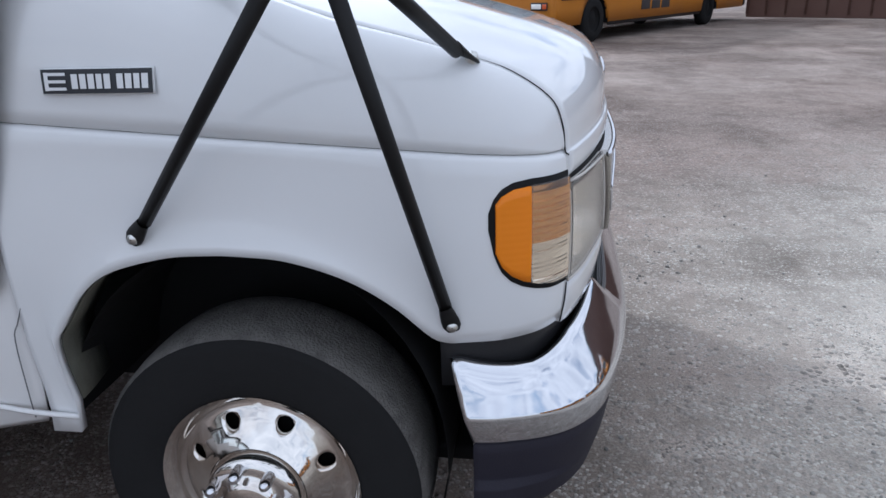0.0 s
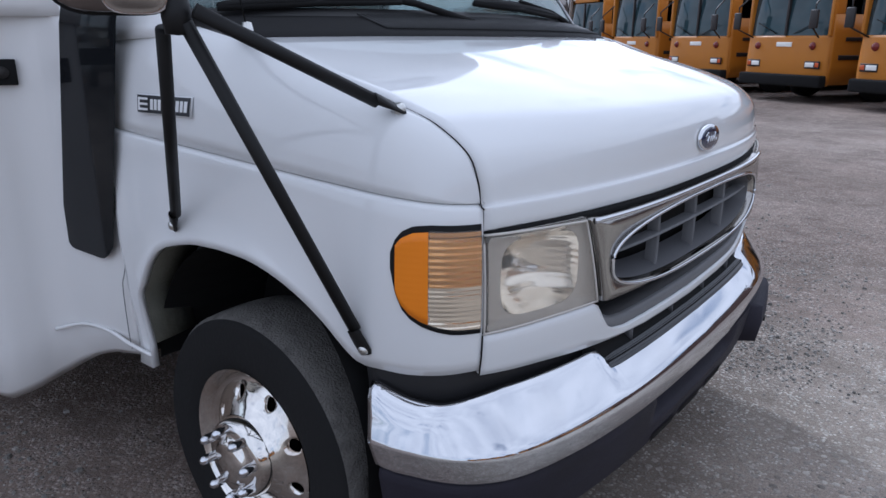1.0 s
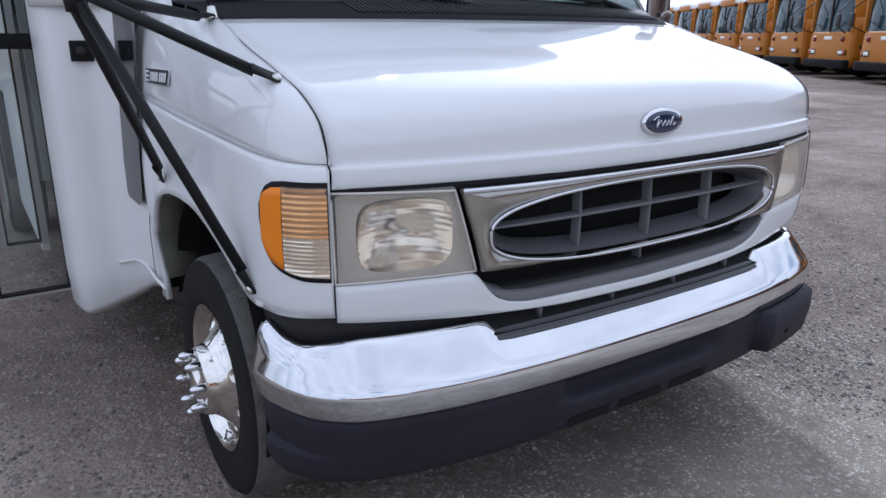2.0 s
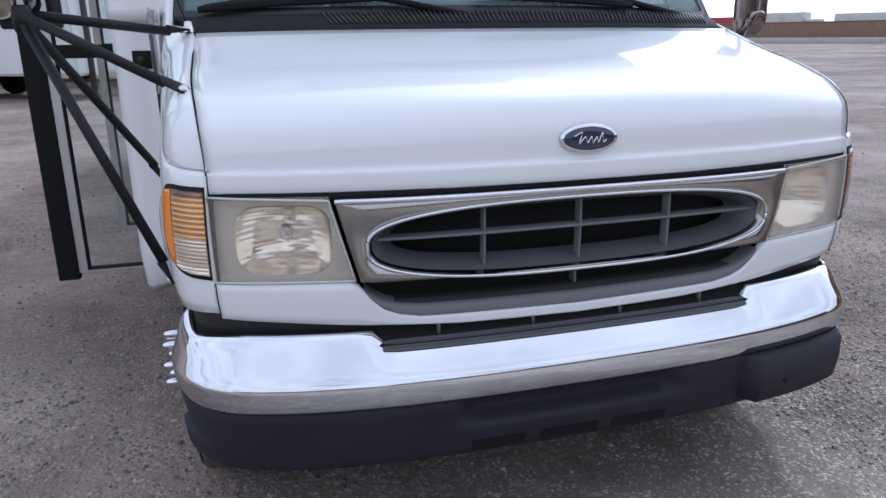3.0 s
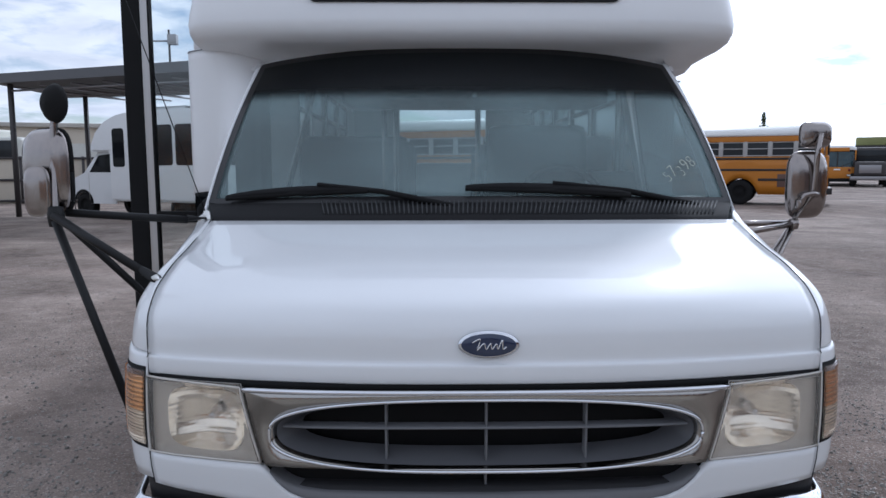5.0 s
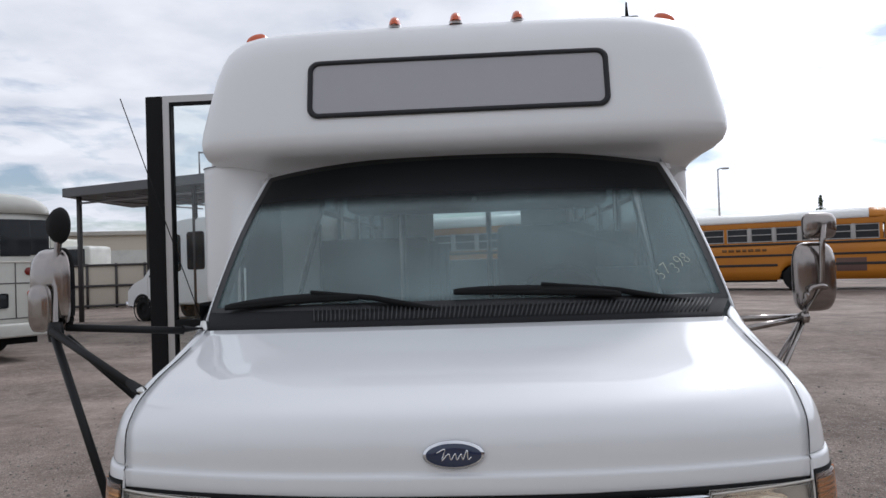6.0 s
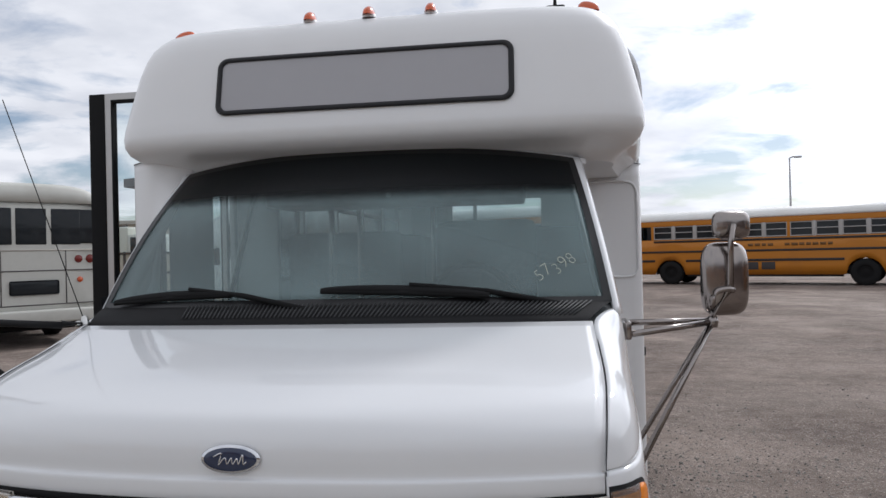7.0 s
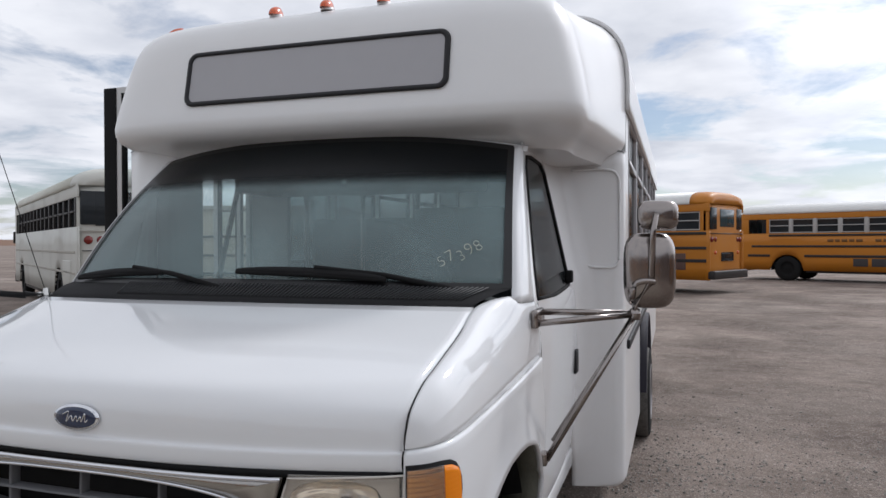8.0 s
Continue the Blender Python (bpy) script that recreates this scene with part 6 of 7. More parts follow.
M_bark = material("bark", (0.11, 0.08, 0.06), rough=0.9, var=0.2)


def far_wheel(par, x, y, r=.50, w=.13, sx=1):
    t = part("wheel", lathe([(r * .55, w * sx), (r * .6, w * 1.05 * sx), (r * .93, w * sx), (r, w * .7 * sx), (r, -w * sx), (r * .5, -w * sx)], 28), M_rubber, par, "black tyre on a dark hub", at=Matrix.Translation((x, y, r)))
    part("rim", lathe([(r * .56, w * .85 * sx), (r * .42, w * .5 * sx), (r * .2, w * .8 * sx), (.001, w * .85 * sx)], 24), M_matt, t)


def big_bus(name, label, paint, roofpaint, group, length=12.2, wheels=(1.9, 9.1), rails=True, windows=12):
    """A flat-fronted bus: front at y = 0 looking to -y, body running to +y, standing on z = 0."""
    b = thing(name, label, "bus", group)
    W, zs, zw0, zw1 = 1.2, .42, 1.90, 2.50
    wh = wheels
    # lower sides with wheel arches
    for s in (1, -1):
        rows = []
        n = 120
        for i in range(n + 1):
            y = lerp(.12, length, i / n)
            low = zs
            for wy in wh:
                d = abs(y - wy)
                if d < .62:
                    low = max(low, .42 + math.sqrt(max(0, .62 ** 2 - d * d)))
            rows.append([(s * W * (.985 if j == 0 else 1), y, lerp(low, zw0, j / 4)) for j in range(5)])
        side = part("side_panel", grid(rows, flip=s > 0), paint, b, solid=.04)
        for wy in wh:
            bm = grid([[(s * (W - .01), wy + .62 * math.cos(a), .42 + .62 * math.sin(a)), (s * .75, wy + .62 * math.cos(a), .42 + .62 * math.sin(a))] for a in np.linspace(0, math.pi, 17)])
            part("wheel_arch", bm, M_matt, side)
            far_wheel(b, s * (W - .17), wy, sx=s)
        if rails:
            for z in (1.00, 1.38, 1.82):
                prev = .35
                for wy in [w for w in wh] + [length - .1]:
                    if z < 1.1:
                        stop = wy - .66 if wy in wh else wy
                        if stop - prev > .1:
                            part("rub_rail", box(s * W - .012, s * W + .018, prev, stop, z - .05, z + .05, .01), M_stripe, side)
                        prev = wy + .66
                if z > 1.1:
                    part("rub_rail", box(s * W - .012, s * W + .018, .5 if z < 1.5 else 1.2, length - .1, z - .04, z + .045, .01), M_stripe, side)
        # window band
        part("skirt", box(s * (W - .05) - .01, s * (W - .05) + .01, wh[0] + .7, wh[-1] - .7, .34, .50), M_stripe, side)
        part("sash_backing", box(min(s * (W - .07), s * (W - .05)), max(s * (W - .07), s * (W - .05)), .9, length - .2, zw0, zw1), M_busglass, side, smooth=False)
        part("window_head", box(s * W - .03, s * W + .004, .12, length, zw1 - .02, zw1 + .22, .01), paint, side)
        y0, y1 = 1.15, length - .25
        step = (y1 - y0) / windows
        for k in range(windows + 1):
            y = y0 + step * k
            part("window_post", box(s * W - .05, s * W + .003, y - .055, y + .055, zw0, zw1, .008), (paint if k % 6 == 0 else M_sash) if rails else M_stripe, side)
        for k in range(windows):
            a, c = y0 + step * k + .055, y0 + step * (k + 1) - .055
            part("sash_bar", box(s * W - .04, s * W - .005, a, c, 2.19, 2.225), M_sash if rails else M_stripe, side)
            if rails:
                part("sash_frame", ring_plate([(a, zw0 + .02), (c, zw0 + .02), (c, zw1 - .03), (a, zw1 - .03)], [(a + .03, zw0 + .055), (c - .03, zw0 + .055), (c - .03, zw1 - .06), (a + .03, zw1 - .06)], "X", s * W - .035, .02), M_sash, side, smooth=False)
        part("front_quarter", box(s * W - .03, s * W + .002, .12, .38, zw0, zw1, .02), paint, side)
    if not rails:
        for s in (1, -1):
            for z in (.98, 1.40):
                part("side_moulding", box(s * W - .004, s * W + .014, .3, length - .3, z - .025, z + .025, .008), M_concrete, b, "ribbed side moulding")
    if rails:
        for s in (1, -1):            # faded lettering too small to read, as bars
            y = 3.4
            for w in (.22, .16, .20, .18, .22, 0, .20, .20, .16, .20, 0, .18, .22, .18, .16, .20, .2, .16):
                if w:
                    part("letter_bar", box(s * W - .004, s * W + .004, y, y + w, 1.55, 1.66), M_letter, b)
                y += (w or .3) + .06
        for k in range(3):
            part("louvre", box(W - .01, W + .012, 4.3 + .62 * k, 4.3 + .62 * k + .5, .62, .92, .01), M_rust, b, "dark side louvre")
    # roof: rounded in section and at the ends
    rows = []
    for y, f, dz in ((.09, .84, -.57), (.095, .89, -.36), (.10, .93, -.20), (.16, .97, -.08), (.32, .99, -.02), (.7, 1, 0), (length * .5, 1, 0), (length - .62, 1, 0)):
        row = []
        for k in range(25):
            a = math.pi * k / 24
            ca, sa = math.cos(a), math.sin(a)
            row.append((W * f * (abs(ca) ** .55) * (1 if ca >= 0 else -1), y, 2.70 + max(.01, .38 + dz * .66) * (sa ** .8)))
        rows.append(row)
    roof = part("roof", grid(rows), roofpaint, b, solid=.03)
    rows = []
    for y, f, dz in ((length - .62, 1.006, .008), (length - .4, 1.006, .006), (length - .15, .985, -.03), (length, .95, -.14), (length + .012, .90, -.32), (length + .016, .84, -.57)):
        rows.append([(W * f * (abs(math.cos(a)) ** .55) * (1 if math.cos(a) >= 0 else -1), y, 2.70 + max(.01, .38 + dz * .66) * (max(0, math.sin(a)) ** .8)) for a in [math.pi * k / 24 for k in range(25)]])
    part("rear_dome", grid(rows), paint, b, solid=.02)
    part("roof_hatch", box(-.35, .35, length * .3, length * .3 + .7, 3.07, 3.12, .02), roofpaint, roof)
    part("roof_hatch", box(-.35, .35, length * .72, length * .72 + .7, 3.07, 3.12, .02), roofpaint, roof)
    for s in (1, -1):
        part("engine_grille", box(s * W - .012, s * W + .014, length - 1.75, length - .75, .72, 1.22, .01), M_brown if rails else paint, b, "brown louvred engine grille")
    part("floor_pan", box(-1.1, 1.1, .3, length - .1, .55, .75), M_matt, b)
    # front
    rows = []
    for z, y in ((.40, .05), (.55, .0), (1.0, .0), (1.40, .02), (1.46, .03)):
        rows.append([(x * W, y + .10 * abs(x) ** 5, z) for x in np.linspace(-1, 1, 25)])
    fr = part("front_panel", grid(rows), paint, b, solid=.03)
    rows = []
    for z, y in ((1.46, .03), (1.9, .05), (2.4, .10), (2.60, .13)):
        rows.append([(x * W * .97, y + .10 * abs(x) ** 5, z) for x in np.linspace(-1, 1, 25)])
    ws = part("windscreen", grid(rows), M_screen, b, "large blue-grey windscreen")
    part("screen_post", box(-.03, .03, -.005, .06, 1.46, 2.58, .005), M_stripe, ws)
    for s in (1, -1):
        part("corner_post", box(s * W * .97 - .05, s * W * .97 + .03, .05, .2, 1.44, 2.7, .02), paint, b)
        part("headlamp_bezel", box(s * .86 - .20, s * .86 + .20, -.012, .03, .76, .92, .01), M_stripe, fr)
        part("headlamp", box(s * .80 - .12, s * .80 + .12, -.02, .01, .79, .89, .01), M_lamp, fr, "white headlamp")
        part("turn_lamp", box(s * 1.0 - .05, s * 1.0 + .05, -.02, .02, .79, .89, .01), M_roofamber, fr)
        part("warning_lamp", lathe([(.001, -.05), (.06, -.045), (.085, 0)], 16, "Y"), M_red, fr, at=Matrix.Translation((s * .80, .015, 1.24)))
        arm = part("mirror_arm", tube([(s * 1.05, -.02, 2.4), (s * 1.12, -.38, 2.1), (s * 1.1, -.36, 1.6), (s * .95, -.02, 1.42)], .02, 6), M_stripe, b)
        part("mirror", box(s * 1.12 - .10, s * 1.12 + .10, -.42, -.36, 1.60, 1.98, .02), M_stripe, arm, "black mirror")
        part("wiper", tube([(s * .25, -.005, 1.50), (s * .85, .0, 1.75)], .012, 5), M_matt, ws)
        part("roof_warning", lathe([(.001, -.03), (.08, -.03), (.10, .02)], 16, "Y"), M_red, roof, at=Matrix.Translation((s * .86, .10, 2.78)))
    part("plate_bar", box(-.22, .22, -.008, .03, 1.22, 1.32, .005), M_lamp, fr)
    part("front_bumper", box(-W, W, -.10, .12, .36, .62, .04), M_matt, b, "black steel bumper")
    part("head_sign", box(-.75, .75, .05, .16, 2.62, 2.90, .03), paint, b)
    # rear
    rows = []
    for z in (.45, .8, 1.2, 1.72, 2.4, 2.72):
        rows.append([(x * W, length - .10 * abs(x) ** 5, z) for x in np.linspace(-1, 1, 21)])
    rear = part("rear_panel", grid(rows, flip=True), paint, b, solid=.03)
    if rails:
        part("rear_window", box(-.5, .5, length - .02, length + .014, 2.02, 2.56, .03), M_screen, rear, "dark rear window")
    else:
        for x in (-.56, .04, .62):
            part("rear_window", box(x - .26, x + .26, length - .02, length + .014, 1.92, 2.60, .02), M_busglass, rear, "dark rear window")
    for s in (1, -1):
        w = .20 if rails else .25
        part("rear_side_window", box(s * .90 - w, s * .90 + w, length - .06, length + .006, 1.94, 2.60, .03), M_busglass, rear)
        for k, xx in enumerate((.78, 1.0)):
            part("tail_lamp", lathe([(.001, .05), (.07, .045), (.085, 0)], 16, "Y"), M_red, rear, "round red tail lamp", at=Matrix.Translation((s * xx, length - .04, 1.64)))
        part("small_lamp", lathe([(.001, .04), (.05, .035), (.055, 0)], 14, "Y"), M_roofamber, rear, at=Matrix.Translation((s * .80, length - .02, 1.24)))
        part("roof_warning", lathe([(.001, .05), (.09, .04), (.11, -.03)], 16, "Y"), M_matt, roof, at=Matrix.Translation((s * .74, length - .02, 2.82)))
    part("rear_plate", box(-.42, .42, length - .01, length + .012, .98, 1.25, .04), M_busglass, rear)
    part("rear_seam", box(-1.15, 1.15, length - .01, length + .008, 1.80, 1.83), M_stripe if rails else M_concrete, rear)
    if not rails:
        for z in (.78, 1.42):
            part("rear_seam", box(-1.12, 1.12, length - .01, length + .007, z, z + .02), M_rust, rear)
        for x in (-.55, .55):
            part("hatch_edge", box(x - .008, x + .008, length - .01, length + .007, .80, 1.80), M_rust, rear)
        part("rear_skirt", box(-1.0, 1.0, length - .3, length - .26, .30, .46), M_matt, rear)
    part("rear_bumper", box(-W, W, length - .06, length + .16, .45, .70, .04), M_stripe if rails else M_cream, b, "rear bumper")
    return b


def stand(x, y, degrees):
    """Pose of a vehicle whose long axis runs away along this bearing from +x."""
    return pose(x, y, 0, 0, 0, degrees - 90)


ROW = "parked yellow school buses"
YB = big_bus("school_bus", "yellow flat-front school bus with black rails and white roof", M_yellow, M_roofw, ROW)
YB.matrix_basis = stand(14.3, 1.0, -31.5)
for k in range(1, 12):
    copy_thing(YB, stand(14.3 + 1.95 * k, 1.0 + 2.72 * k, -31.5))
# two yellow buses across the yard, one farther off
copy_thing(YB, stand(4.62, 31.95, -27.5))
copy_thing(YB, stand(-7.87, 27.54, -27))
copy_thing(YB, stand(30.2, 51.6, 58))
for k in range(8):           # a rank behind the camera, seen only as reflections in the chrome
    copy_thing(YB, stand(-17 + 4.3 * k, -14.5 - .4 * k, -84))
WB_ = big_bus("white_transit_bus", "weathered white transit bus with dark tinted windows", M_cream, M_creamroof, "", length=11.6, rails=False, windows=14)
WB_.matrix_basis = stand(-8.8 - 11.6 * .81, 10.4 + 11.6 * .586, -35.9)
tagged(WB_, "weathered white transit bus with dark windows and round red tail lamps")


def small_shuttle():
    """A white cutaway shuttle seen from its side; nose to -y, standing on z = 0."""
    v = thing("white_shuttle_van", "white cutaway shuttle van with dark side windows", "van")
    L = 8.3
    rows = []
    prof = [(0.0, .45), (0.0, .95), (.06, 1.08), (.35, 1.2), (.75, 1.33), (.80, 1.36), (1.45, 1.98), (1.6, 2.02), (2.1, 2.05)]
    for x in np.linspace(-1, 1, 17):
        rows.append([(x * (1.0 - .06 * (z > 1.4)), y + .06 * abs(x) ** 4, z) for y, z in spline([(0, a, b) for a, b in prof], 40) and [(p.y, p.z) for p in spline([(0, a, b) for a, b in prof], 40)]])
    part("bonnet", grid(rows, flip=True), M_white, v)
    for s in (1, -1):
        out = [(.02, .5), (.02, .95), (.35, 1.2), (.8, 1.36), (1.45, 1.97), (2.15, 2.05), (2.15, .45), (1.05, .45)]
        out += [(.72 + .45 * math.cos(a), .42 + .45 * math.sin(a)) for a in np.linspace(.1, 3.04, 12)]
        cs = part("cab_side", plate(out, "X", s * 1.0 - .01, .02), M_white, v, smooth=False)
        part("cab_window", plate([(1.05, 1.38), (1.48, 1.88), (1.98, 1.92), (2.0, 1.38)], "X", s * 1.012 - .006, .012), M_tint, cs, smooth=False)
        part("door_edge", box(s * 1.011 - .004, s * 1.011 + .004, 1.0, 1.012, .55, 1.36), M_concrete, cs)
        far_wheel(v, s * .86, .72, .38, .11, s)
        far_wheel(v, s * .98, 4.8, .38, .14, s)
        part("arch", lathe([(.44, -.02), (.44, .02), (.39, .02)], 24), M_matt, v, at=Matrix.Translation((s * .99, .72, .40)))
    shape = [(1.30, 1.98), (1.36, 2.24), (1.55, 2.56), (1.9, 2.84), (2.4, 3.02), (3.0, 3.10), (L - .25, 3.12), (L - .06, 3.04), (L, 2.84), (L, .55), (2.12, .55), (2.12, 1.98)]
    body = part("body", plate(shape, "X", -1.18, 2.36, None, .05), M_gel, v, "white moulded passenger body with a sloping cap", smooth=False)
    for s in (1, -1):
        part("door_window", plate(rounded(2.30, 2.78, 1.54, 2.64, .09), "X", s * 1.182 - .006, .012), M_tint, body, "tall dark door window", smooth=False)
    for s in (1, -1):
        for k in range(6):
            part("side_window", plate(rounded(3.05 + .87 * k, 3.80 + .87 * k, 1.58, 2.70, .10), "X", s * 1.182 - .006, .012), M_tint, body, "dark rounded window", smooth=False)
    part("bumper", box(-1.0, 1.0, -.14, .1, .42, .62, .04), M_chrome, v)
    part("roof_unit", box(-.6, .6, 3.2, 4.6, 3.11, 3.26, .06), M_gel, v)
    return v


VAN = small_shuttle()
VAN.matrix_basis = stand(-10.9, 21.4, -27)


def build_canopy():
    c = thing("canopy", "dark steel canopy with a flat sheet roof on thin posts", "canopy")
    a, b = Vector((-13.0, 20.7, 0)), Vector((-3.8, 17.0, 0))
    d = (b - a).normalized()
    n = Vector((-d.y, d.x, 0))
    for i in range(3):
        for j in range(2):
            p = Vector((-12.5, 24.4, 0)) if (i, j) == (0, 1) else a.lerp(b, i / 2) + n * (5.5 * j)
            part("post", box(p.x - .06, p.x + .06, p.y - .06, p.y + .06, 0, 4.1), M_rust, c)
    bm = bmesh.new()
    q = [a - d * .4 - n * .3, b + d * .6 - n * .3, b + d * .6 + n * 5.9, Vector((-13.5, 25.2, 0))]
    lo, hi = [bm.verts.new((v.x, v.y, 4.06)) for v in q], [bm.verts.new((v.x, v.y, 4.34)) for v in q]
    bm.faces.new(lo[::-1]); bm.faces.new(hi)
    for i in range(4):
        bm.faces.new((lo[i], lo[(i + 1) % 4], hi[(i + 1) % 4], hi[i]))
    part("roof_sheet", bm, M_deck, c, "dark flat roof with a deep edge", smooth=False)
    for i in range(9):
        p = a.lerp(b, i / 8)
        part("purlin", tube([p + Vector((0, 0, 3.98)), p + n * 5.5 + Vector((0, 0, 3.98))], .04, 6), M_alu, c)
    m = a.lerp(b, .62)
    part("mast", tube([(m.x, m.y, 4.3), (m.x, m.y, 5.25)], .03, 6), M_rust, c)
    part("mast_box", box(m.x - .02, m.x + .22, m.y - .1, m.y + .1, 4.85, 5.12, .01), M_alu, c, "grey box on a short mast")
    part("mast_arm", tube([(m.x - .75, m.y, 4.95), (m.x, m.y, 4.95)], .025, 6), M_alu, c)
    part("mast_leg", tube([(m.x - .75, m.y, 4.3), (m.x - .75, m.y, 4.98)], .025, 6), M_alu, c)
    part("truss_rail", tube([a + Vector((0, 0, 3.85)), b + Vector((0, 0, 3.85))], .035, 6), M_alu, c)


build_canopy()


def build_surroundings():
    # low block wall with steel frame panels, left of the yard
    w = thing("yard_fence", "low pale block wall with a dark steel frame on it", "fence")
    a, b = Vector((-21.0, 28.0, 0)), Vector((-5.0, 33.0, 0))
    d = (b - a).normalized()
    ang = math.degrees(math.atan2(d.y, d.x))
    L = (b - a).length
    m = pose(a.x, a.y, 0, 0, 0, ang)
    part("block_wall", box(0, L, -.1, .1, 0, 1.9, .02), M_beige, w, at=m)
    for i in range(15):
        part("fence_post", box(i * L / 14 - .05, i * L / 14 + .05, -.16, -.1, 0, 2.0), M_rust, w, at=m)
    for z in (.12, 1.0, 1.92):
        part("fence_rail", box(0, L, -.17, -.12, z - .05, z + .05), M_rust, w, at=m)
    # beige workshop behind it
    h = thing("workshop_building", "beige flat-roofed workshop building", "building")
    m = pose(-36, 46, 0, 0, 0, 18)
    part("wall", box(0, 16, 0, 10, 0, 4.3, .02), M_beige, h, at=m)
    part("roof", box(-.3, 16.3, -.3, 10.3, 4.3, 4.6, .03), M_concrete, h, at=m)
    part("door", box(9, 13, -.08, .02, 0, 3.2, .02), M_cream, h, at=m)
    part("window", box(3, 5, -.05, .02, 1.2, 2.4, .02), M_busglass, h, at=m)
    # white box van beyond the fence
    v = thing("white_work_van", "white work van with a dark windscreen behind the yard fence", "van")
    m = pose(-23.2, 33.6, 0, 0, 0, -4)
    part("body", box(0, 2.3, -1.0, 1.0, .5, 3.35, .12), M_creamroof, v, at=m)
    part("cab", box(2.2, 3.9, -.98, .98, .5, 2.95, .2), M_cream, v, at=m)
    part("side_window", box(2.45, 3.7, -1.0, 1.0, 2.0, 2.8, .05), M_busglass, v, "dark cab glass", at=m)
    part("roof_rail", box(.3, 2.0, -.6, -.5, 3.35, 3.45, .02), M_rust, v, at=m)
    for x in (.6, 3.2):
        part("wheel", lathe([(.001, -1.0), (.4, -1.0), (.4, 1.0), (.001, 1.0)], 20, "Y"), M_rubber, v, at=m @ Matrix.Translation((x, 0, .4)))
    # brown wall behind the yellow row
    bw = thing("brown_shed", "dark brown corrugated metal shed", "building")
    m = pose(25.6, -6.9, 0, 0, 0, -127)
    part("wall", box(0, 40, 0, 8, 0, 5.0, .02), M_brown, bw, at=m)
    for i in range(60):
        part("rib", box(i * .66, i * .66 + .06, -.035, .0, .1, 4.95), M_brown, bw, at=m)
    part("roof", box(-.4, 40.4, -.4, 8.4, 5.0, 5.2, .02), M_rust, bw, at=m)
    # long clay-coloured boundary wall far off, with vehicles behind it
    cw = thing("boundary_wall", "long clay-brown block boundary wall", "wall")
    m = pose(58, 112, 0, 0, 0, -66)
    part("wall", box(0, 130, 0, .3, 0, 2.6, .02), M_clay, cw, at=m)
    part("coping", box(-.1, 130.1, -.06, .36, 2.6, 2.7), M_clay, cw, at=m)
    part("kerb_strip", box(18, 60, -6.0, -5.6, 0, .7, .05), M_concrete, cw, at=m)
    for i, (u, ww, hh, mt) in enumerate(((8, 9, 3.5, M_truckred), (20, 6, 3.6, M_truckred), (27, 7, 4.0, M_cream), (38, 8, 3.7, M_cream), (52, 12, 3.6, M_concrete), (70, 9, 3.6, M_truckred), (84, 10, 3.6, M_cream))):
        t = thing("box_truck", ("red" if mt == M_truckred else "pale") + " box truck parked behind the boundary wall", "truck", "trucks behind the wall")
        part("cargo_box", box(u, u + ww, 3, 5.5, .9, hh, .08), mt, t, at=m)
        part("cab", box(u + ww + .1, u + ww + 1.9, 3.1, 5.4, .7, hh - .9, .2), M_cream, t, at=m)
        part("wheel", lathe([(.001, -.2), (.5, -.2), (.5, .2), (.001, .2)], 20, "Y"), M_rubber, t, at=m @ Matrix.Translation((u + 1.2, 3.2, .5)))
        part("wheel", lathe([(.001, -.2), (.5, -.2), (.5, .2), (.001, .2)], 20, "Y"), M_rubber, t, at=m @ Matrix.Translation((u + ww + .9, 3.2, .5)))
    # dark trucks beside the far yellow bus
    for k in range(1):
        t = thing("dark_truck", "dark truck with a chrome grille, parked far across the yard", "truck", "dark trucks")
        m = stand(32.3, 51.0, 60)
        part("cab", box(-1.25, 1.25, 0, 2.6, .8, 2.9, .2), M_rust, t, at=m)
        part("box", box(-1.3, 1.3, 2.7, 9, .9, 3.1, .05), M_rust, t, at=m)
        part("container_top", box(-.95, 1.25, 2.75, 5.2, 3.1, 3.75, .08), M_tarp, t, "faded green load cover", at=m)
        part("container", box(.2, 1.3, 5.25, 8.95, 3.1, 3.85, .05), M_truckred, t, at=m)
        part("hood", box(-1.0, 1.0, -1.3, .2, .75, 1.85, .2), M_rust, t, at=m)
        part("grille", box(-.7, .7, -1.36, -1.28, 1.0, 1.6, .03), M_alu, t, at=m)
        part("windscreen", box(-1.1, 1.1, -.02, .06, 1.9, 2.7, .05), M_busglass, t, at=m)
        part("bumper", box(-1.25, 1.25, -1.6, -1.3, .5, .78, .05), M_alu, t, at=m)
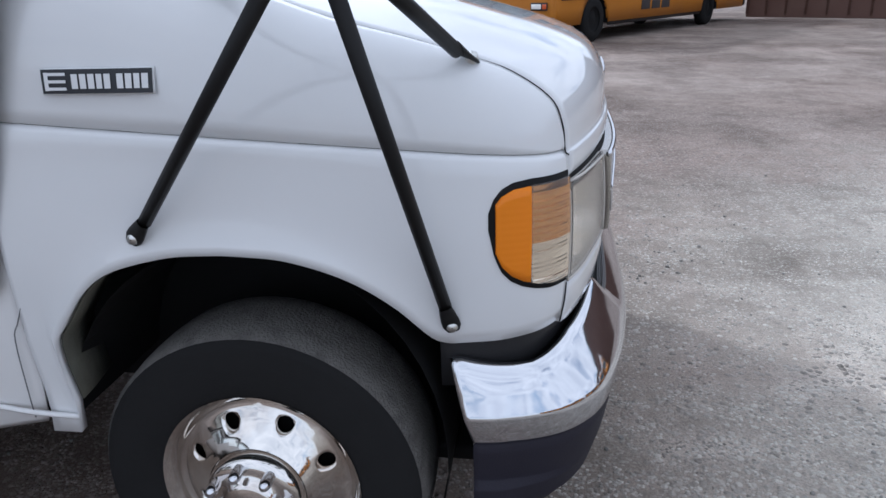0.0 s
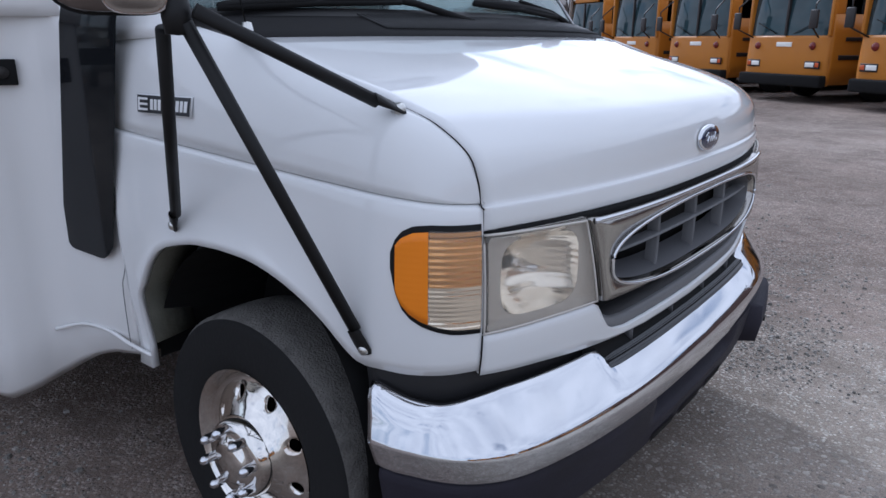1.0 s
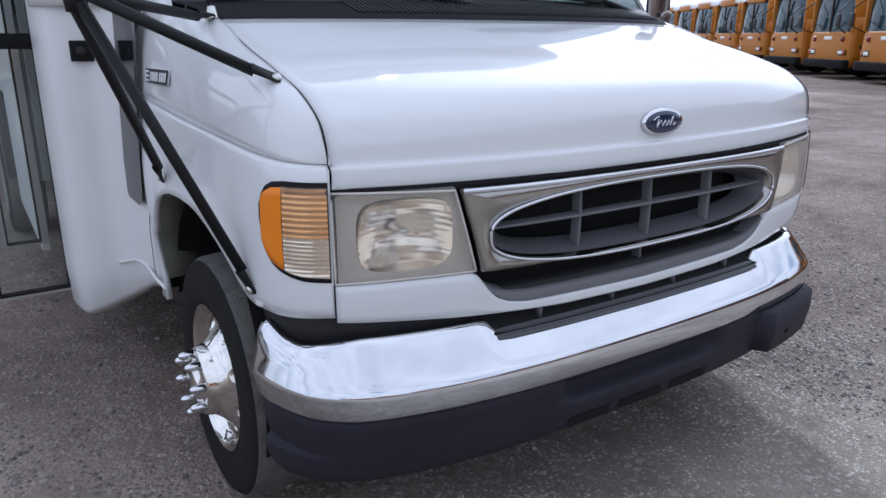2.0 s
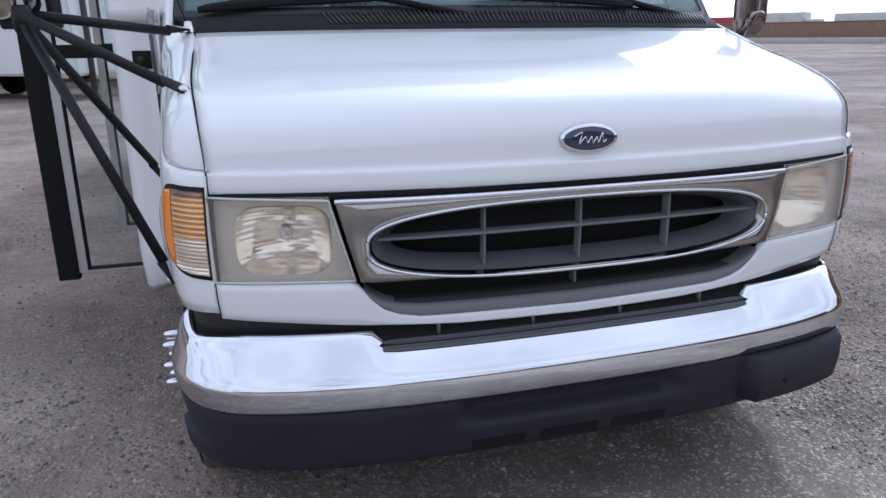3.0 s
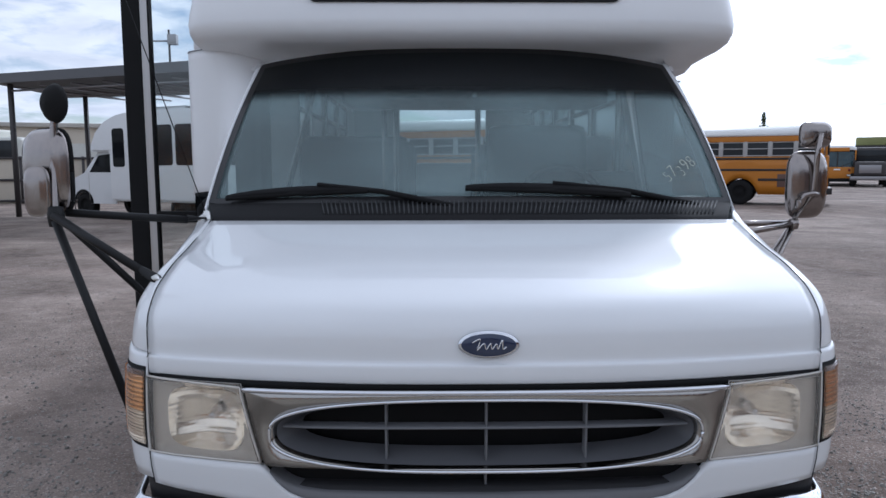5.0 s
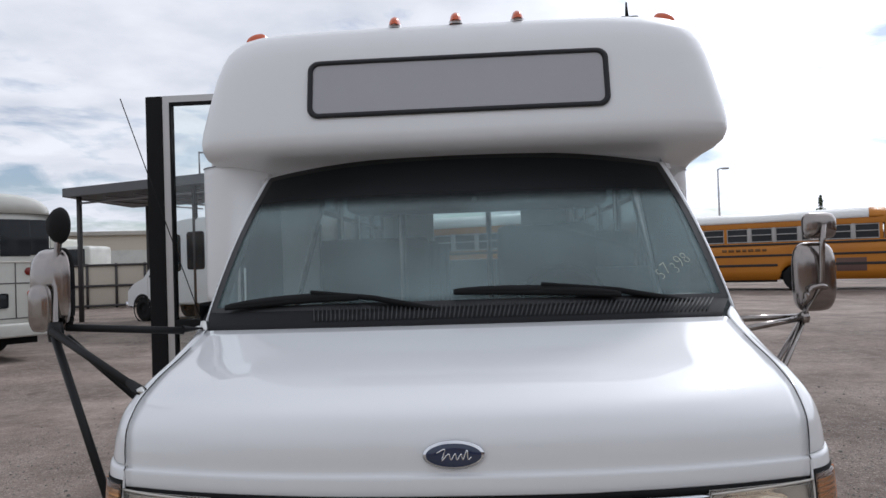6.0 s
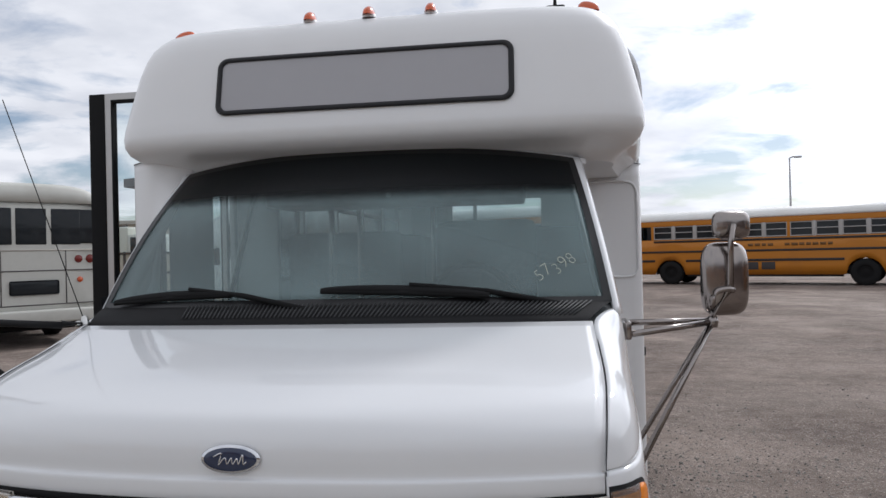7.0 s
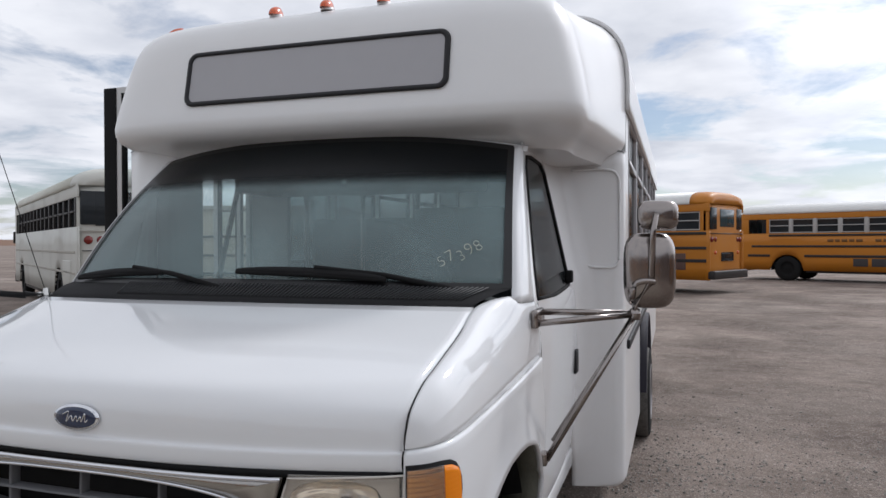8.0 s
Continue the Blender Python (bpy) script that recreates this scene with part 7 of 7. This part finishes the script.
        for s in (1, -1):
            for yy in (-.5, 6.8):
                far_wheel_at(t, m, s * 1.05, yy)
    # lamp columns
    for x, y, z in ((18.6, 55.4, 8.1),):
        p = thing("street_lamp", "tall grey lamp column with one short arm", "street lamp")
        part("column", tube([(x, y, 0), (x, y, z)], .10, 10, r1=.06), M_pale, p)
        part("arm", tube([(x, y, z), (x + .25, y, z + .10), (x + .45, y, z + .08)], .05, 8), M_pale, p)
        part("lamp_head", box(x + .35, x + .85, y - .15, y + .15, z + .0, z + .14, .04), M_pale, p)
    # one dark conifer behind the buses
    tr = thing("conifer_tree", "small dark conifer standing far behind the buses", "tree")
    cx, cy = 45.0, 96.0
    part("trunk", tube([(cx, cy, 0), (cx + .1, cy, 4.5), (cx, cy, 8.6)], .22, 8, r1=.03), M_bark, tr)
    rnd = random.Random(9)
    bm = bmesh.new()
    for k in range(900):
        f = rnd.random() ** .7
        z = 3.4 + 5.4 * f
        r = (1.5 * (1 - f) + .15) * math.sqrt(rnd.random()) * (.7 + .3 * math.sin(f * 30))
        a = rnd.uniform(0, 6.283)
        c = Vector((cx + r * math.cos(a), cy + r * math.sin(a), z - r * .25))
        e = .16
        v = [bm.verts.new(c + Vector((rnd.uniform(-e, e), rnd.uniform(-e, e), rnd.uniform(-e, e)))) for _ in range(3)]
        bm.faces.new(v)
    tagged(part("crown", bm, M_leaf, tr, smooth=False), kind="stuff")
    # low hills at the horizon
    bm = bmesh.new()
    rows = []
    for k in range(121):
        a = radians(20 + 130 * k / 120)
        R = 1500
        hgt = 9 + 9 * noise.noise((k * .11, 3, 0)) + 3 * noise.noise((k * .5, 7, 0))
        rows.append([(R * math.cos(a), R * math.sin(a), -1), (R * 1.02 * math.cos(a), R * 1.02 * math.sin(a), max(1, hgt))])
    tagged(part("backdrop", grid(rows), M_clay), "low brown hills along the horizon", "hills", kind="structure")


def far_wheel_at(t, m, x, y):
    part("wheel", lathe([(.001, -.16), (.5, -.16), (.5, .16), (.001, .16)], 20), M_rubber, t, at=m @ Matrix.Translation((x, y, .5)))


build_surroundings()
